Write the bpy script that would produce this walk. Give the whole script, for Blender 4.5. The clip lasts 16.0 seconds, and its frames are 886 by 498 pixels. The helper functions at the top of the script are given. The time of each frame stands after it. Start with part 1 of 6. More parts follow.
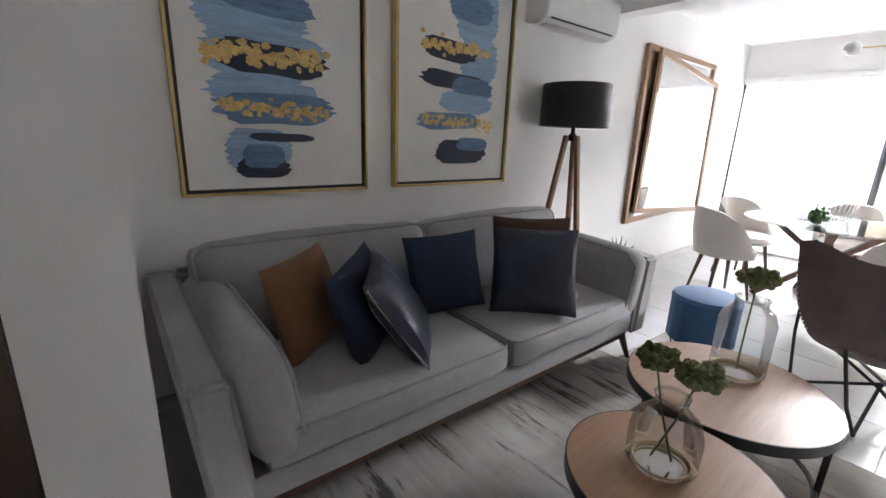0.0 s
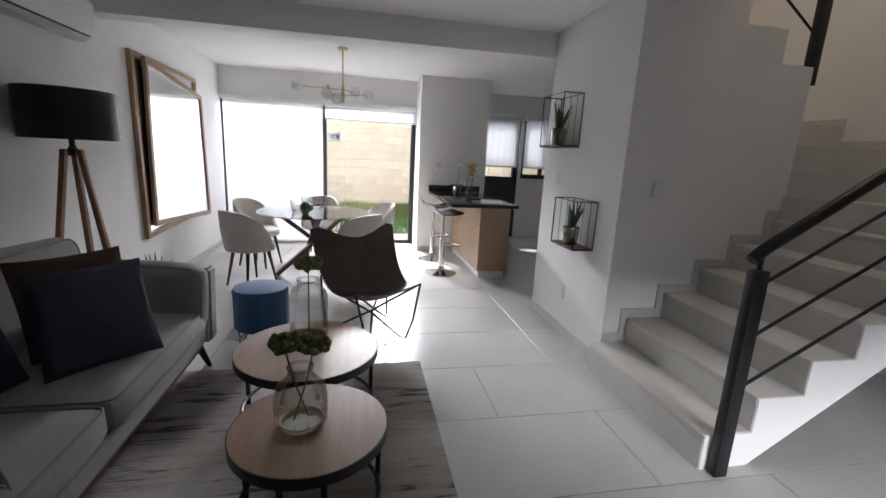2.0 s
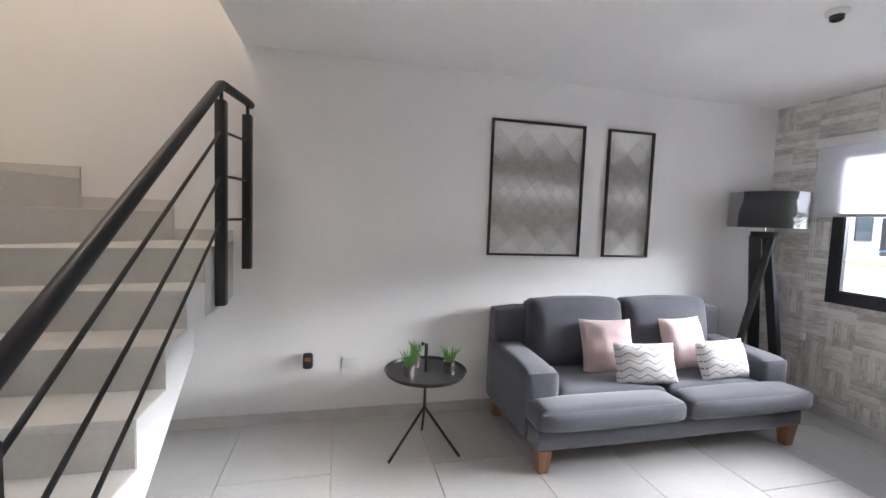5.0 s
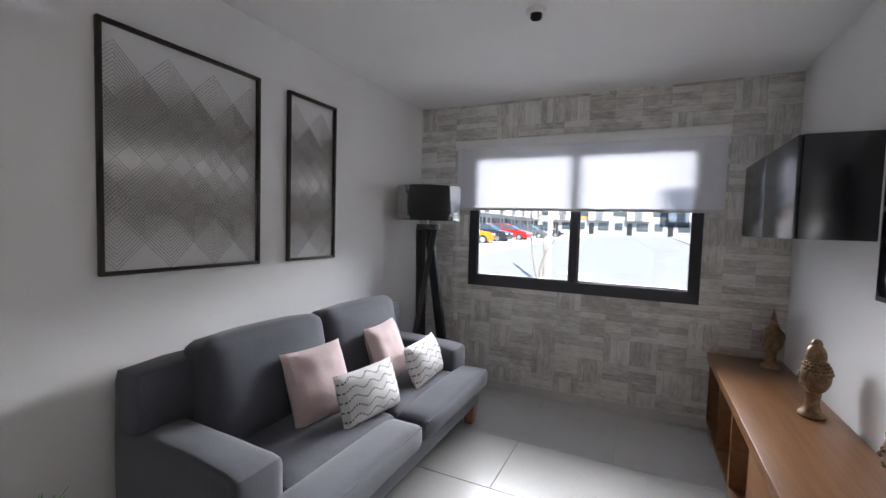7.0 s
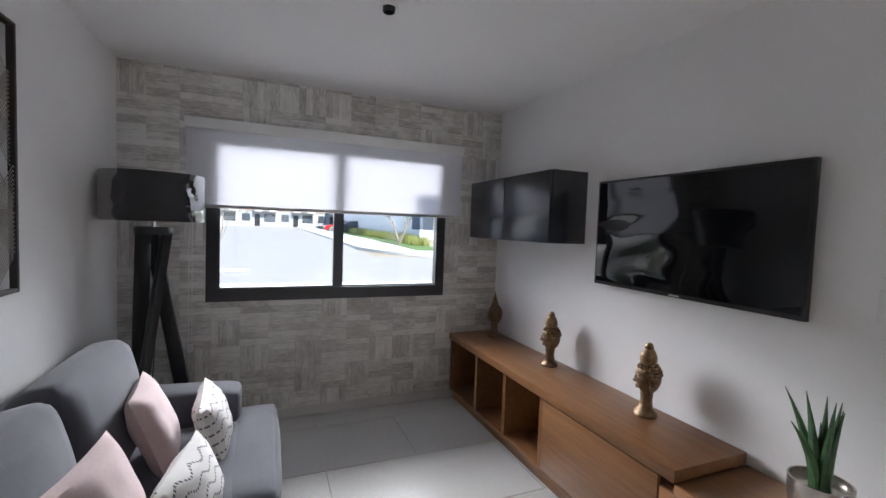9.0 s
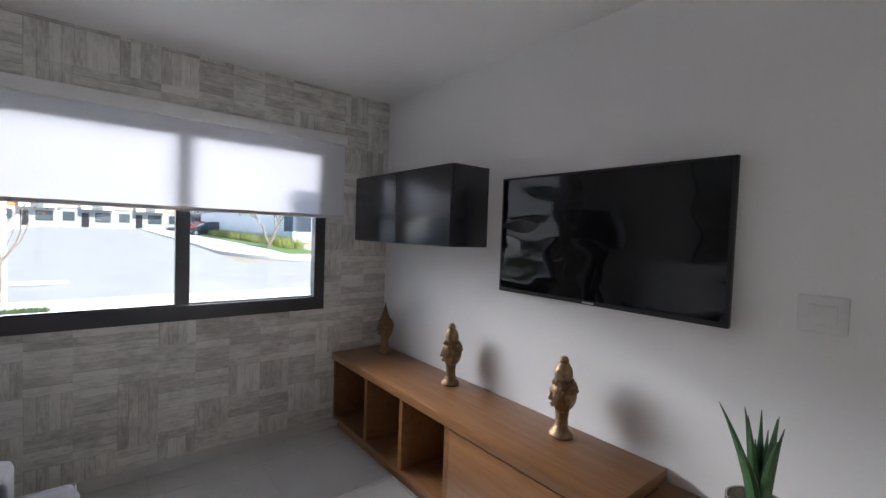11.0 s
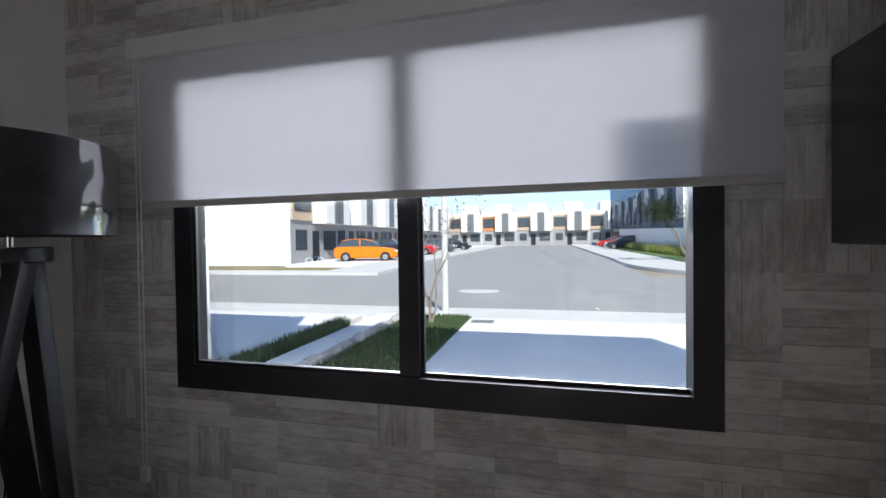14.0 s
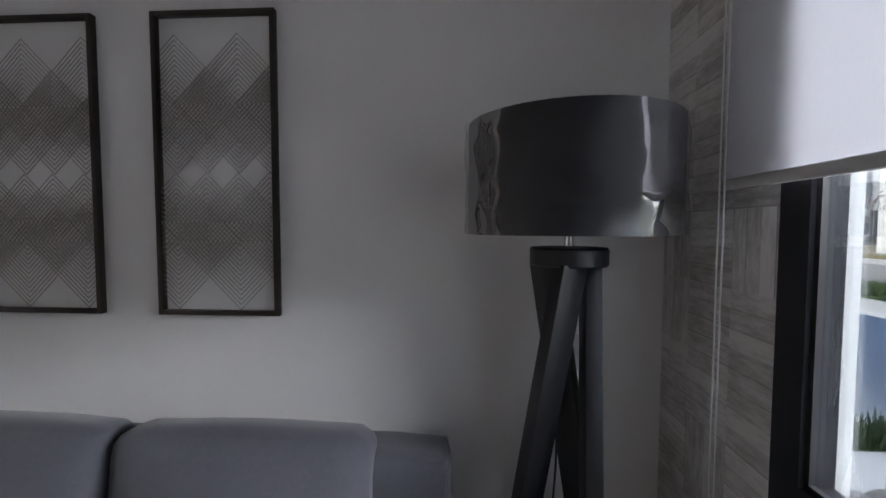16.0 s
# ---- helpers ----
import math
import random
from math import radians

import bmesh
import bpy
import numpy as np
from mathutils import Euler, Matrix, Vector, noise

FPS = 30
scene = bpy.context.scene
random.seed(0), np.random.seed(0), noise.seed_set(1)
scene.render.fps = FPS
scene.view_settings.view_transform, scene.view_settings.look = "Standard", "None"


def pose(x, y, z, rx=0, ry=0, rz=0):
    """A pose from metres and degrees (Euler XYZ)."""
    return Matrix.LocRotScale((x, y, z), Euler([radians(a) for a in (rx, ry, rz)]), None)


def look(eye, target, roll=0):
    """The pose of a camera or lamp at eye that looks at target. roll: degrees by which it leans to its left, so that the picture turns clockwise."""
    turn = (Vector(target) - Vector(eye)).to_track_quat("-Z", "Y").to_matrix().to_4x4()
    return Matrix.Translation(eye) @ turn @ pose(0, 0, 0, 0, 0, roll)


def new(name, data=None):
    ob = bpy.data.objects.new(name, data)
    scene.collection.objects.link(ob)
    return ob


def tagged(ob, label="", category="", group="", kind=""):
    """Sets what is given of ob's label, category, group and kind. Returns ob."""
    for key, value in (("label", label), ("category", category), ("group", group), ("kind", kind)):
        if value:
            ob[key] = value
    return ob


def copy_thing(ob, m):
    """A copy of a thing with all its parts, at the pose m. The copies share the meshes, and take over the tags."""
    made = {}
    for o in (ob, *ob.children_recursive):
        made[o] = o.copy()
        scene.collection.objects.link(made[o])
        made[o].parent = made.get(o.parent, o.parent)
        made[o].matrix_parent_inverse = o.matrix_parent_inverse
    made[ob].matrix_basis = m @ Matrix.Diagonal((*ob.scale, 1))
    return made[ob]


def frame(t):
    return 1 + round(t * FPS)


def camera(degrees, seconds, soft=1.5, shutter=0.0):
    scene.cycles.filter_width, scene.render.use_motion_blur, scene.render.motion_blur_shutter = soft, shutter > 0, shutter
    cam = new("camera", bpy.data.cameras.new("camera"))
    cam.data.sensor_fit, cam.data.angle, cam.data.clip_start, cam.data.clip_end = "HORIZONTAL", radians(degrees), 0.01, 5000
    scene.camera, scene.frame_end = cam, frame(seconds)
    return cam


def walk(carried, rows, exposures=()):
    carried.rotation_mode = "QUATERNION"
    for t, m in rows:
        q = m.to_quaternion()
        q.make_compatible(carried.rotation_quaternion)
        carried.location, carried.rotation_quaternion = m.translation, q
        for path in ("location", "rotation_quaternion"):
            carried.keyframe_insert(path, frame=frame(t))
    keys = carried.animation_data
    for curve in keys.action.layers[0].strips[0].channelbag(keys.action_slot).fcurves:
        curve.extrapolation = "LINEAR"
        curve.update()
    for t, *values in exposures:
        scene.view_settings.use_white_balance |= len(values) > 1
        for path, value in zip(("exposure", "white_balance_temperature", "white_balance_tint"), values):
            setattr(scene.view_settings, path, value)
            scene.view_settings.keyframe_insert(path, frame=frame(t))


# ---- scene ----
cam = camera(92.3, 16.0)
PATH = [
    (0, (0.143, 0.161, 1.364), (1.351, 1.67, 0.849), 2.2),
    (0.5, (-0.012, 0.207, 1.364), (1.655, 1.195, 0.871), 1.9),
    (1, (-0.133, 0.266, 1.392), (1.76, 0.702, 0.914), 2.4),
    (1.5, (-0.238, 0.318, 1.421), (1.708, 0.368, 0.96), 2.7),
    (2, (-0.206, 0.374, 1.467), (1.711, -0.01, 1.045), 2.9),
    (2.5, (-0.037, 0.406, 1.509), (1.706, -0.51, 1.155), 2.7),
    (3, (0.126, 0.323, 1.495), (1.609, -0.989, 1.215), 2.6),
    (3.5, (0.275, 0.162, 1.528), (1.436, -1.452, 1.314), 2.6),
    (4, (0.474, 0.01, 1.527), (1.11, -1.879, 1.354), 2.6),
    (4.5, (0.596, -0.183, 1.505), (0.661, -2.175, 1.348), 2.3),
    (5, (0.658, -0.409, 1.516), (0.183, -2.346, 1.371), 2.1),
    (7.5, (0.43, -1.839, 1.49), (-1.509, -2.316, 1.383), 1.7),
    (8, (0.376, -2.152, 1.523), (-1.62, -2.217, 1.416), 1.8),
    (8.5, (0.369, -2.41, 1.553), (-1.594, -2.043, 1.442), 1.9),
    (9, (0.303, -2.615, 1.559), (-1.543, -1.853, 1.457), 2.0),
    (9.5, (0.273, -2.779, 1.551), (-1.44, -1.748, 1.471), 2.2),
    (10, (0.224, -2.766, 1.547), (-1.323, -1.5, 1.476), 2.1),
    (12.5, (-1.043, -1.833, 1.571), (-2.754, -0.802, 1.465), 0.2),
    (13, (-1.372, -1.72, 1.57), (-3.227, -0.979, 1.464), -0.1),
    (13.5, (-1.677, -1.636, 1.563), (-3.657, -1.367, 1.465), -0.4),
    (14, (-1.881, -1.623, 1.498), (-3.822, -2.105, 1.464), -0.8),
    (14.5, (-2.127, -1.759, 1.506), (-3.855, -2.764, 1.464), -0.2),
    (15, (-2.448, -1.769, 1.529), (-3.698, -3.329, 1.473), -0.2),
    (15.5, (-2.58, -1.902, 1.489), (-3.206, -3.802, 1.496), 0.6),
    (16, (-2.583, -2.097, 1.554), (-2.462, -4.091, 1.451), 0.1),
]
EXPOSURES = [(0.0, 2.45), (0.5, 1.7), (1.0, 1.55), (1.5, 1.4), (2.5, 1.05), (3.5, 1.6), (5.0, 2.7), (7.5, 1.8), (10.0, 1.8), (12.5, 1.6), (13.5, 1.2), (14.5, 0.75), (15.5, 0.75), (16.0, 1.15)]
walk(cam, [(t, look(eye, target, roll)) for t, eye, target, roll in PATH], EXPOSURES)

# ---- light: clear sky, sun from the garden side ----
SUN_UP, SUN_SIDE = 43.0, 24.0
world = bpy.data.worlds.new("sky")
scene.world = world
world.use_nodes = True
wt = world.node_tree
sky = wt.nodes.new("ShaderNodeTexSky")
sky.sky_type, sky.sun_disc = "NISHITA", False
sky.air_density, sky.dust_density, sky.ozone_density = 0.85, 0.0, 4.0
sky.sun_elevation, sky.sun_rotation = radians(SUN_UP), radians(90 - SUN_SIDE)
wt.links.new(sky.outputs[0], wt.nodes["Background"].inputs[0])
wt.nodes["Background"].inputs[1].default_value = 0.11
sun = new("sun", bpy.data.lights.new("sun", "SUN"))
sun.data.energy, sun.data.angle, sun.data.color = 3.6, radians(0.5), (1.0, 0.95, 0.88)
sun_way = Vector((math.cos(radians(SUN_UP)) * math.cos(radians(SUN_SIDE)), math.cos(radians(SUN_UP)) * math.sin(radians(SUN_SIDE)), math.sin(radians(SUN_UP))))
sun.matrix_world = look(sun_way * 60, (0, 0, 0))


def fill_light(name, x, y, z, target, w, h, watts, color=(0.93, 0.94, 1.0), spread=180):
    lamp = new(name, bpy.data.lights.new(name, "AREA"))
    lamp.data.shape, lamp.data.size, lamp.data.size_y, lamp.data.energy, lamp.data.color = "RECTANGLE", w, h, watts, color
    lamp.data.spread = radians(spread)
    lamp.matrix_world = look((x, y, z), target)
    return lamp


# added sky fill lamps: over the street window, behind the blinds, up the stairwell
# two added fills hang outdoors above the sight line, aimed in through the glass
fill_light("street_sky_near", -5.4, -2.08, 2.80, (-3.24, -2.08, 1.35), 3.8, 1.2, 68, spread=120)
fill_light("street_sky_low", -9.0, -2.08, 3.05, (-3.24, -2.08, 1.38), 6.5, 0.9, 170, spread=80)
# added fill in the garden air, brightening dining and living area
fill_light("garden_sky", 9.3, 0.6, 2.85, (2.6, 1.3, 1.2), 3.0, 0.8, 240, spread=100)
# added lamps hidden behind blinds, making the cloth glow and the rooms brighter
fill_light("garden_door_sky", 6.925, 1.70, 1.15, (0, 1.70, 1.15), 1.4, 2.0, 2.0)
fill_light("kitchen_door_sky", 7.735, -2.10, 1.78, (0, -2.10, 1.78), 0.66, 0.62, 4)
fill_light("kitchen_window_sky", 7.735, -3.03, 1.78, (0, -3.03, 1.78), 0.66, 0.62, 4)
# added warm fill just below the solid stairwell ceiling, which has no skylight
fill_light("stairwell_sky", 2.6, -2.7, 5.37, (2.6, -2.7, 0), 1.0, 1.0, 6, (1.0, 0.88, 0.77))


# ---- materials ----
def links(m):
    return m.node_tree.nodes, m.node_tree.links


def blank(name):
    m = bpy.data.materials.new(name)
    m.use_nodes = True
    n, l = links(m)
    return m, n, l, n["Principled BSDF"]


def tex_noise(n, l, vec, scale, detail=4.0, rough=0.55):
    t = n.new("ShaderNodeTexNoise")
    t.inputs["Scale"].default_value, t.inputs["Detail"].default_value, t.inputs["Roughness"].default_value = scale, detail, rough
    l.new(vec, t.inputs["Vector"])
    return t.outputs["Fac"]


def ramp(n, l, fac, stops):
    r = n.new("ShaderNodeValToRGB")
    while len(r.color_ramp.elements) < len(stops):
        r.color_ramp.elements.new(0.5)
    for e, (p, c) in zip(r.color_ramp.elements, stops):
        e.position, e.color = p, (*c, 1) if len(c) == 3 else c
    l.new(fac, r.inputs[0])
    return r.outputs[0]


def mapped(n, l, scale=(1, 1, 1), rot=(0, 0, 0), kind="Object"):
    c, mp = n.new("ShaderNodeTexCoord"), n.new("ShaderNodeMapping")
    mp.inputs["Scale"].default_value, mp.inputs["Rotation"].default_value = scale, [radians(a) for a in rot]
    l.new(c.outputs[kind], mp.inputs["Vector"])
    return mp.outputs[0]


def mathn(n, l, op, a, b=None, c=None):
    m = n.new("ShaderNodeMath")
    m.operation = op
    for i, v in enumerate((a, b, c)):
        if v is None:
            continue
        if isinstance(v, (int, float)):
            m.inputs[i].default_value = v
        else:
            l.new(v, m.inputs[i])
    return m.outputs[0]


def mixc(n, l, fac, a, b, mode="MIX"):
    m = n.new("ShaderNodeMix")
    m.data_type, m.blend_type = "RGBA", mode
    for i, v in ((0, fac), (6, a), (7, b)):
        if isinstance(v, (int, float)):
            m.inputs[i].default_value = v
        elif isinstance(v, tuple):
            m.inputs[i].default_value = (*v, 1)
        else:
            l.new(v, m.inputs[i])
    return m.outputs[2]


def bump(n, l, p, height, strength, dist=0.002):
    b = n.new("ShaderNodeBump")
    b.inputs["Strength"].default_value, b.inputs["Distance"].default_value = strength, dist
    l.new(height, b.inputs["Height"])
    l.new(b.outputs[0], p.inputs["Normal"])


def surface(name, col, rough=0.6, vary=0.12, scale=3.0, grain=120.0, relief=0.15, metal=0.0, stretch=(1, 1, 1), spec=None, sheen=0.0, piece=0.0):
    """A surface with two scales of variation and fine relief."""
    m, n, l, p = blank(name)
    v = mapped(n, l, stretch)
    big, fine = tex_noise(n, l, v, scale), tex_noise(n, l, v, grain, 3.0)
    both = mathn(n, l, "ADD", mathn(n, l, "MULTIPLY", big, 0.65), mathn(n, l, "MULTIPLY", fine, 0.35))
    lo, hi = tuple(max(0, c * (1 - vary)) for c in col), tuple(min(1, c * (1 + vary)) for c in col)
    out = ramp(n, l, both, [(0.35, lo), (0.65, hi)])
    if piece:
        info = n.new("ShaderNodeObjectInfo")
        g = mathn(n, l, "MULTIPLY_ADD", info.outputs["Random"], 2 * piece, 1 - piece)
        cmb = n.new("ShaderNodeCombineColor")
        for i in range(3):
            l.new(g, cmb.inputs[i])
        out = mixc(n, l, 1.0, out, cmb.outputs[0], "MULTIPLY")
    l.new(out, p.inputs["Base Color"])
    r = mathn(n, l, "MULTIPLY_ADD", big, 0.25 * rough, 0.87 * rough)
    l.new(r, p.inputs["Roughness"])
    p.inputs["Metallic"].default_value = metal
    if spec is not None:
        p.inputs["Specular IOR Level"].default_value = spec
    if sheen:
        p.inputs["Sheen Weight"].default_value = sheen
    if relief:
        bump(n, l, p, fine, relief)
    return m


def wood(name, light, dark, rough=0.45, along="x", fine=1.0):
    m, n, l, p = blank(name)
    k = 0.06
    v = mapped(n, l, {"x": (k, 1, 1), "y": (1, k, 1), "z": (1, 1, k)}[along])
    a, b = tex_noise(n, l, v, 34 * fine, 5.0, 0.6), tex_noise(n, l, v, 150 * fine, 3.0)
    g = mathn(n, l, "ADD", mathn(n, l, "MULTIPLY", a, 0.7), mathn(n, l, "MULTIPLY", b, 0.3))
    l.new(ramp(n, l, g, [(0.33, dark), (0.52, tuple((x + y) / 2 for x, y in zip(light, dark))), (0.68, light)]), p.inputs["Base Color"])
    p.inputs["Roughness"].default_value = rough
    bump(n, l, p, b, 0.12, 0.001)
    return m


def fabric(name, col, vary=0.15, thread=700.0, rough=0.9, sheen=0.25):
    m, n, l, p = blank(name)
    v = mapped(n, l)
    big, mid = tex_noise(n, l, v, 4.0), tex_noise(n, l, v, 60.0, 3.0)
    w1 = tex_noise(n, l, mapped(n, l, (1, 1, 0.25)), thread, 1.0)
    w2 = tex_noise(n, l, mapped(n, l, (0.25, 0.25, 1)), thread, 1.0)
    weave = mathn(n, l, "ADD", mathn(n, l, "MULTIPLY", w1, 0.5), mathn(n, l, "MULTIPLY", w2, 0.5))
    f = mathn(n, l, "ADD", mathn(n, l, "MULTIPLY", big, 0.4), mathn(n, l, "ADD", mathn(n, l, "MULTIPLY", mid, 0.25), mathn(n, l, "MULTIPLY", weave, 0.35)))
    l.new(ramp(n, l, f, [(0.38, tuple(c * (1 - vary) for c in col)), (0.62, tuple(min(1, c * (1 + vary)) for c in col))]), p.inputs["Base Color"])
    p.inputs["Roughness"].default_value, p.inputs["Sheen Weight"].default_value = rough, sheen
    bump(n, l, p, weave, 0.25, 0.0015)
    return m


def leather(name, col, rough=0.35, vary=0.2):
    m, n, l, p = blank(name)
    v = mapped(n, l)
    vor = n.new("ShaderNodeTexVoronoi")
    vor.inputs["Scale"].default_value = 220
    l.new(v, vor.inputs["Vector"])
    big = tex_noise(n, l, v, 6.0)
    crease = tex_noise(n, l, v, 18.0, 5.0)
    l.new(ramp(n, l, big, [(0.35, tuple(c * (1 - vary) for c in col)), (0.65, tuple(min(1, c * (1 + vary)) for c in col))]), p.inputs["Base Color"])
    p.inputs["Roughness"].default_value = rough
    h = mathn(n, l, "ADD", mathn(n, l, "MULTIPLY", vor.outputs["Distance"], 0.15), crease)
    bump(n, l, p, h, 0.35, 0.006)
    return m


def pane_glass(name, tint=(0.95, 0.97, 0.97), gloss=0.6):
    m = bpy.data.materials.new(name)
    m.use_nodes = True
    n, l = links(m)
    n.remove(n["Principled BSDF"])
    tr, gl, mx, fr = n.new("ShaderNodeBsdfTransparent"), n.new("ShaderNodeBsdfGlossy"), n.new("ShaderNodeMixShader"), n.new("ShaderNodeFresnel")
    tr.inputs[0].default_value, gl.inputs["Roughness"].default_value = (*tint, 1), 0.01
    fr.inputs[0].default_value = 1.45
    l.new(mathn(n, l, "MULTIPLY", fr.outputs[0], gloss), mx.inputs[0])
    l.new(tr.outputs[0], mx.inputs[1])
    l.new(gl.outputs[0], mx.inputs[2])
    l.new(mx.outputs[0], n["Material Output"].inputs[0])
    return m


def blind_cloth(name, col, through_share):
    m = bpy.data.materials.new(name)
    m.use_nodes = True
    n, l = links(m)
    n.remove(n["Principled BSDF"])
    d, t, mx = n.new("ShaderNodeBsdfDiffuse"), n.new("ShaderNodeBsdfTranslucent"), n.new("ShaderNodeMixShader")
    w = tex_noise(n, l, mapped(n, l, (1, 1, 0.2)), 500.0, 2.0)
    c = ramp(n, l, w, [(0.3, tuple(x * 0.96 for x in col)), (0.7, col)])
    l.new(c, d.inputs[0])
    l.new(c, t.inputs[0])
    mx.inputs[0].default_value = through_share
    l.new(d.outputs[0], mx.inputs[1])
    l.new(t.outputs[0], mx.inputs[2])
    l.new(mx.outputs[0], n["Material Output"].inputs[0])
    return m


WHITE = surface("white_wall_paint", (0.86, 0.85, 0.84), 0.75, 0.03, 1.2, 260, 0.08)
CEIL = surface("ceiling_paint", (0.86, 0.85, 0.84), 0.85, 0.03, 1.0, 200, 0.06)
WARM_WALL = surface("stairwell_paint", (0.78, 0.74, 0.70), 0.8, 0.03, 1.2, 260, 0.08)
TILE = surface("porcelain_floor_tile", (0.57, 0.56, 0.54), 0.24, 0.05, 2.2, 40, 0.02, piece=0.025)
GROUT = surface("floor_grout", (0.48, 0.47, 0.455), 0.9, 0.1, 20, 300, 0.2)
STEP = surface("pale_step_stone", (0.66, 0.64, 0.60), 0.45, 0.07, 4.0, 60, 0.05)
SKIRT = surface("grey_skirting_tile", (0.60, 0.585, 0.565), 0.4, 0.06, 5.0, 80, 0.04)
BLACK_METAL = surface("black_powder_coated_steel", (0.012, 0.012, 0.014), 0.42, 0.2, 6, 300, 0.08)
DARK_ALU = surface("dark_anodised_aluminium", (0.035, 0.035, 0.04), 0.38, 0.12, 4, 200, 0.04, metal=0.5)
CHROME = surface("chrome", (0.75, 0.75, 0.76), 0.08, 0.04, 8, 100, 0.0, metal=1.0)
GOLD = surface("aged_gold_paint", (0.24, 0.155, 0.085), 0.45, 0.5, 40, 160, 0.3, metal=0.6)
BRASS = surface("brushed_brass", (0.55, 0.42, 0.24), 0.3, 0.1, 12, 150, 0.05, metal=1.0)
GLASS = pane_glass("window_glass")
CLEAR = pane_glass("clear_thick_glass", (0.93, 0.96, 0.95), 0.9)
SMOKE = pane_glass("smoky_vase_glass", (0.86, 0.87, 0.87), 0.6)
BLIND = blind_cloth("roller_blind_cloth", (0.84, 0.85, 0.90), 0.16)
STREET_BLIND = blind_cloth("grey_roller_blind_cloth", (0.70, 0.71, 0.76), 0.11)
GREY_SOFA = fabric("light_grey_sofa_cloth", (0.335, 0.325, 0.33))
BLUE_GREY_SOFA = fabric("blue_grey_loveseat_cloth", (0.066, 0.069, 0.085))
PIPING = fabric("grey_piping_cloth", (0.27, 0.263, 0.268))
NAVY = fabric("navy_velvet", (0.006, 0.016, 0.046), 0.3, 500, 0.8, 0.05)
BLUE_VELVET = fabric("mid_blue_velvet", (0.04, 0.11, 0.23), 0.2, 500, 0.8, 0.15)
NAVY_LEATHER = leather("navy_leather", (0.020, 0.028, 0.055), 0.33)
TAN = fabric("tan_velvet", (0.18, 0.08, 0.032), 0.25, 500, 0.85, 0.15)
PINK = fabric("dusty_pink_cloth", (0.52, 0.40, 0.39), 0.1)
BROWN_CLOTH = fabric("dark_brown_cushion_cloth", (0.075, 0.042, 0.028), 0.25, 400)
CREAM = fabric("cream_chair_cloth", (0.62, 0.57, 0.53), 0.08)
DARK_WOOD = wood("dark_walnut", (0.13, 0.068, 0.04), (0.06, 0.03, 0.018), 0.42, "z")
LEG_WOOD = wood("reddish_brown_leg_wood", (0.27, 0.13, 0.07), (0.16, 0.07, 0.035), 0.4, "z")
CONSOLE_WOOD = wood("honey_brown_console_wood", (0.30, 0.145, 0.062), (0.19, 0.085, 0.034), 0.33, "x")
TABLE_WOOD = wood("oak_veneer_table_top", (0.42, 0.25, 0.15), (0.30, 0.165, 0.095), 0.4, "x")
PANEL_WOOD = wood("light_oak_cabinet_panel", (0.44, 0.30, 0.19), (0.30, 0.19, 0.115), 0.45, "x")
DOOR_WOOD = wood("dark_brown_door_wood", (0.085, 0.05, 0.03), (0.045, 0.026, 0.016), 0.5, "z")
GRANITE = surface("black_granite", (0.018, 0.018, 0.02), 0.12, 0.5, 60, 300, 0.0)
NAVY_GLOSS = surface("dark_satin_cabinet_lacquer", (0.012, 0.014, 0.022), 0.26, 0.05, 0.2, 0.5, 0.0, spec=0.9)
PLASTIC = surface("white_plastic", (0.78, 0.78, 0.77), 0.35, 0.03, 6, 90, 0.02)
LEAF = surface("succulent_leaf", (0.05, 0.12, 0.045), 0.45, 0.35, 25, 120, 0.15)
GRASS = surface("bright_tuft_leaf", (0.09, 0.24, 0.05), 0.5, 0.35, 30, 120, 0.1)
DRY_GREEN = surface("dusty_green_flower_head", (0.17, 0.18, 0.08), 0.85, 0.4, 60, 200, 0.4)
SILVER_POT = surface("champagne_metal_pot", (0.48, 0.44, 0.40), 0.22, 0.08, 10, 90, 0.0, metal=0.9)


# ---- mesh helpers ----
def sharpen(bm, degrees=32):
    for f in bm.faces:
        f.smooth = True
    for e in bm.edges:
        if len(e.link_faces) == 2 and e.calc_face_angle(0.0) > radians(degrees):
            e.smooth = False


def part(name, bm, material, parent=None, label=""):
    """Links a bmesh as one mesh object, under a thing or a part."""
    me = bpy.data.meshes.new(name)
    bmesh.ops.recalc_face_normals(bm, faces=bm.faces[:])
    sharpen(bm)
    bm.to_mesh(me)
    bm.free()
    me.materials.append(material)
    ob = new(name, me)
    ob.parent = parent
    if label:
        ob["label"] = label
    return ob


def thing(name, m, label, category, group=""):
    e = new(name)
    e.empty_display_size = 0.1
    e.matrix_basis = m
    return tagged(e, label, category, group)


def built(name, bm, material, label, kind="structure", category=""):
    return tagged(part(name, bm, material), label, category, "", kind)


def box(bm, x0, x1, y0, y1, z0, z1, bevel=0.0, seg=2):
    vs = bmesh.ops.create_cube(bm, size=1.0, matrix=Matrix.Translation(((x0 + x1) / 2, (y0 + y1) / 2, (z0 + z1) / 2)) @ Matrix.Diagonal((abs(x1 - x0), abs(y1 - y0), abs(z1 - z0), 1)))["verts"]
    if bevel:
        es = list({e for v in vs for e in v.link_edges})
        bmesh.ops.bevel(bm, geom=es, offset=bevel, segments=seg, affect="EDGES", profile=0.5)
    return bm


def boxes(*rows, bevel=0.0):
    bm = bmesh.new()
    for r in rows:
        box(bm, *r, bevel=bevel)
    return bm


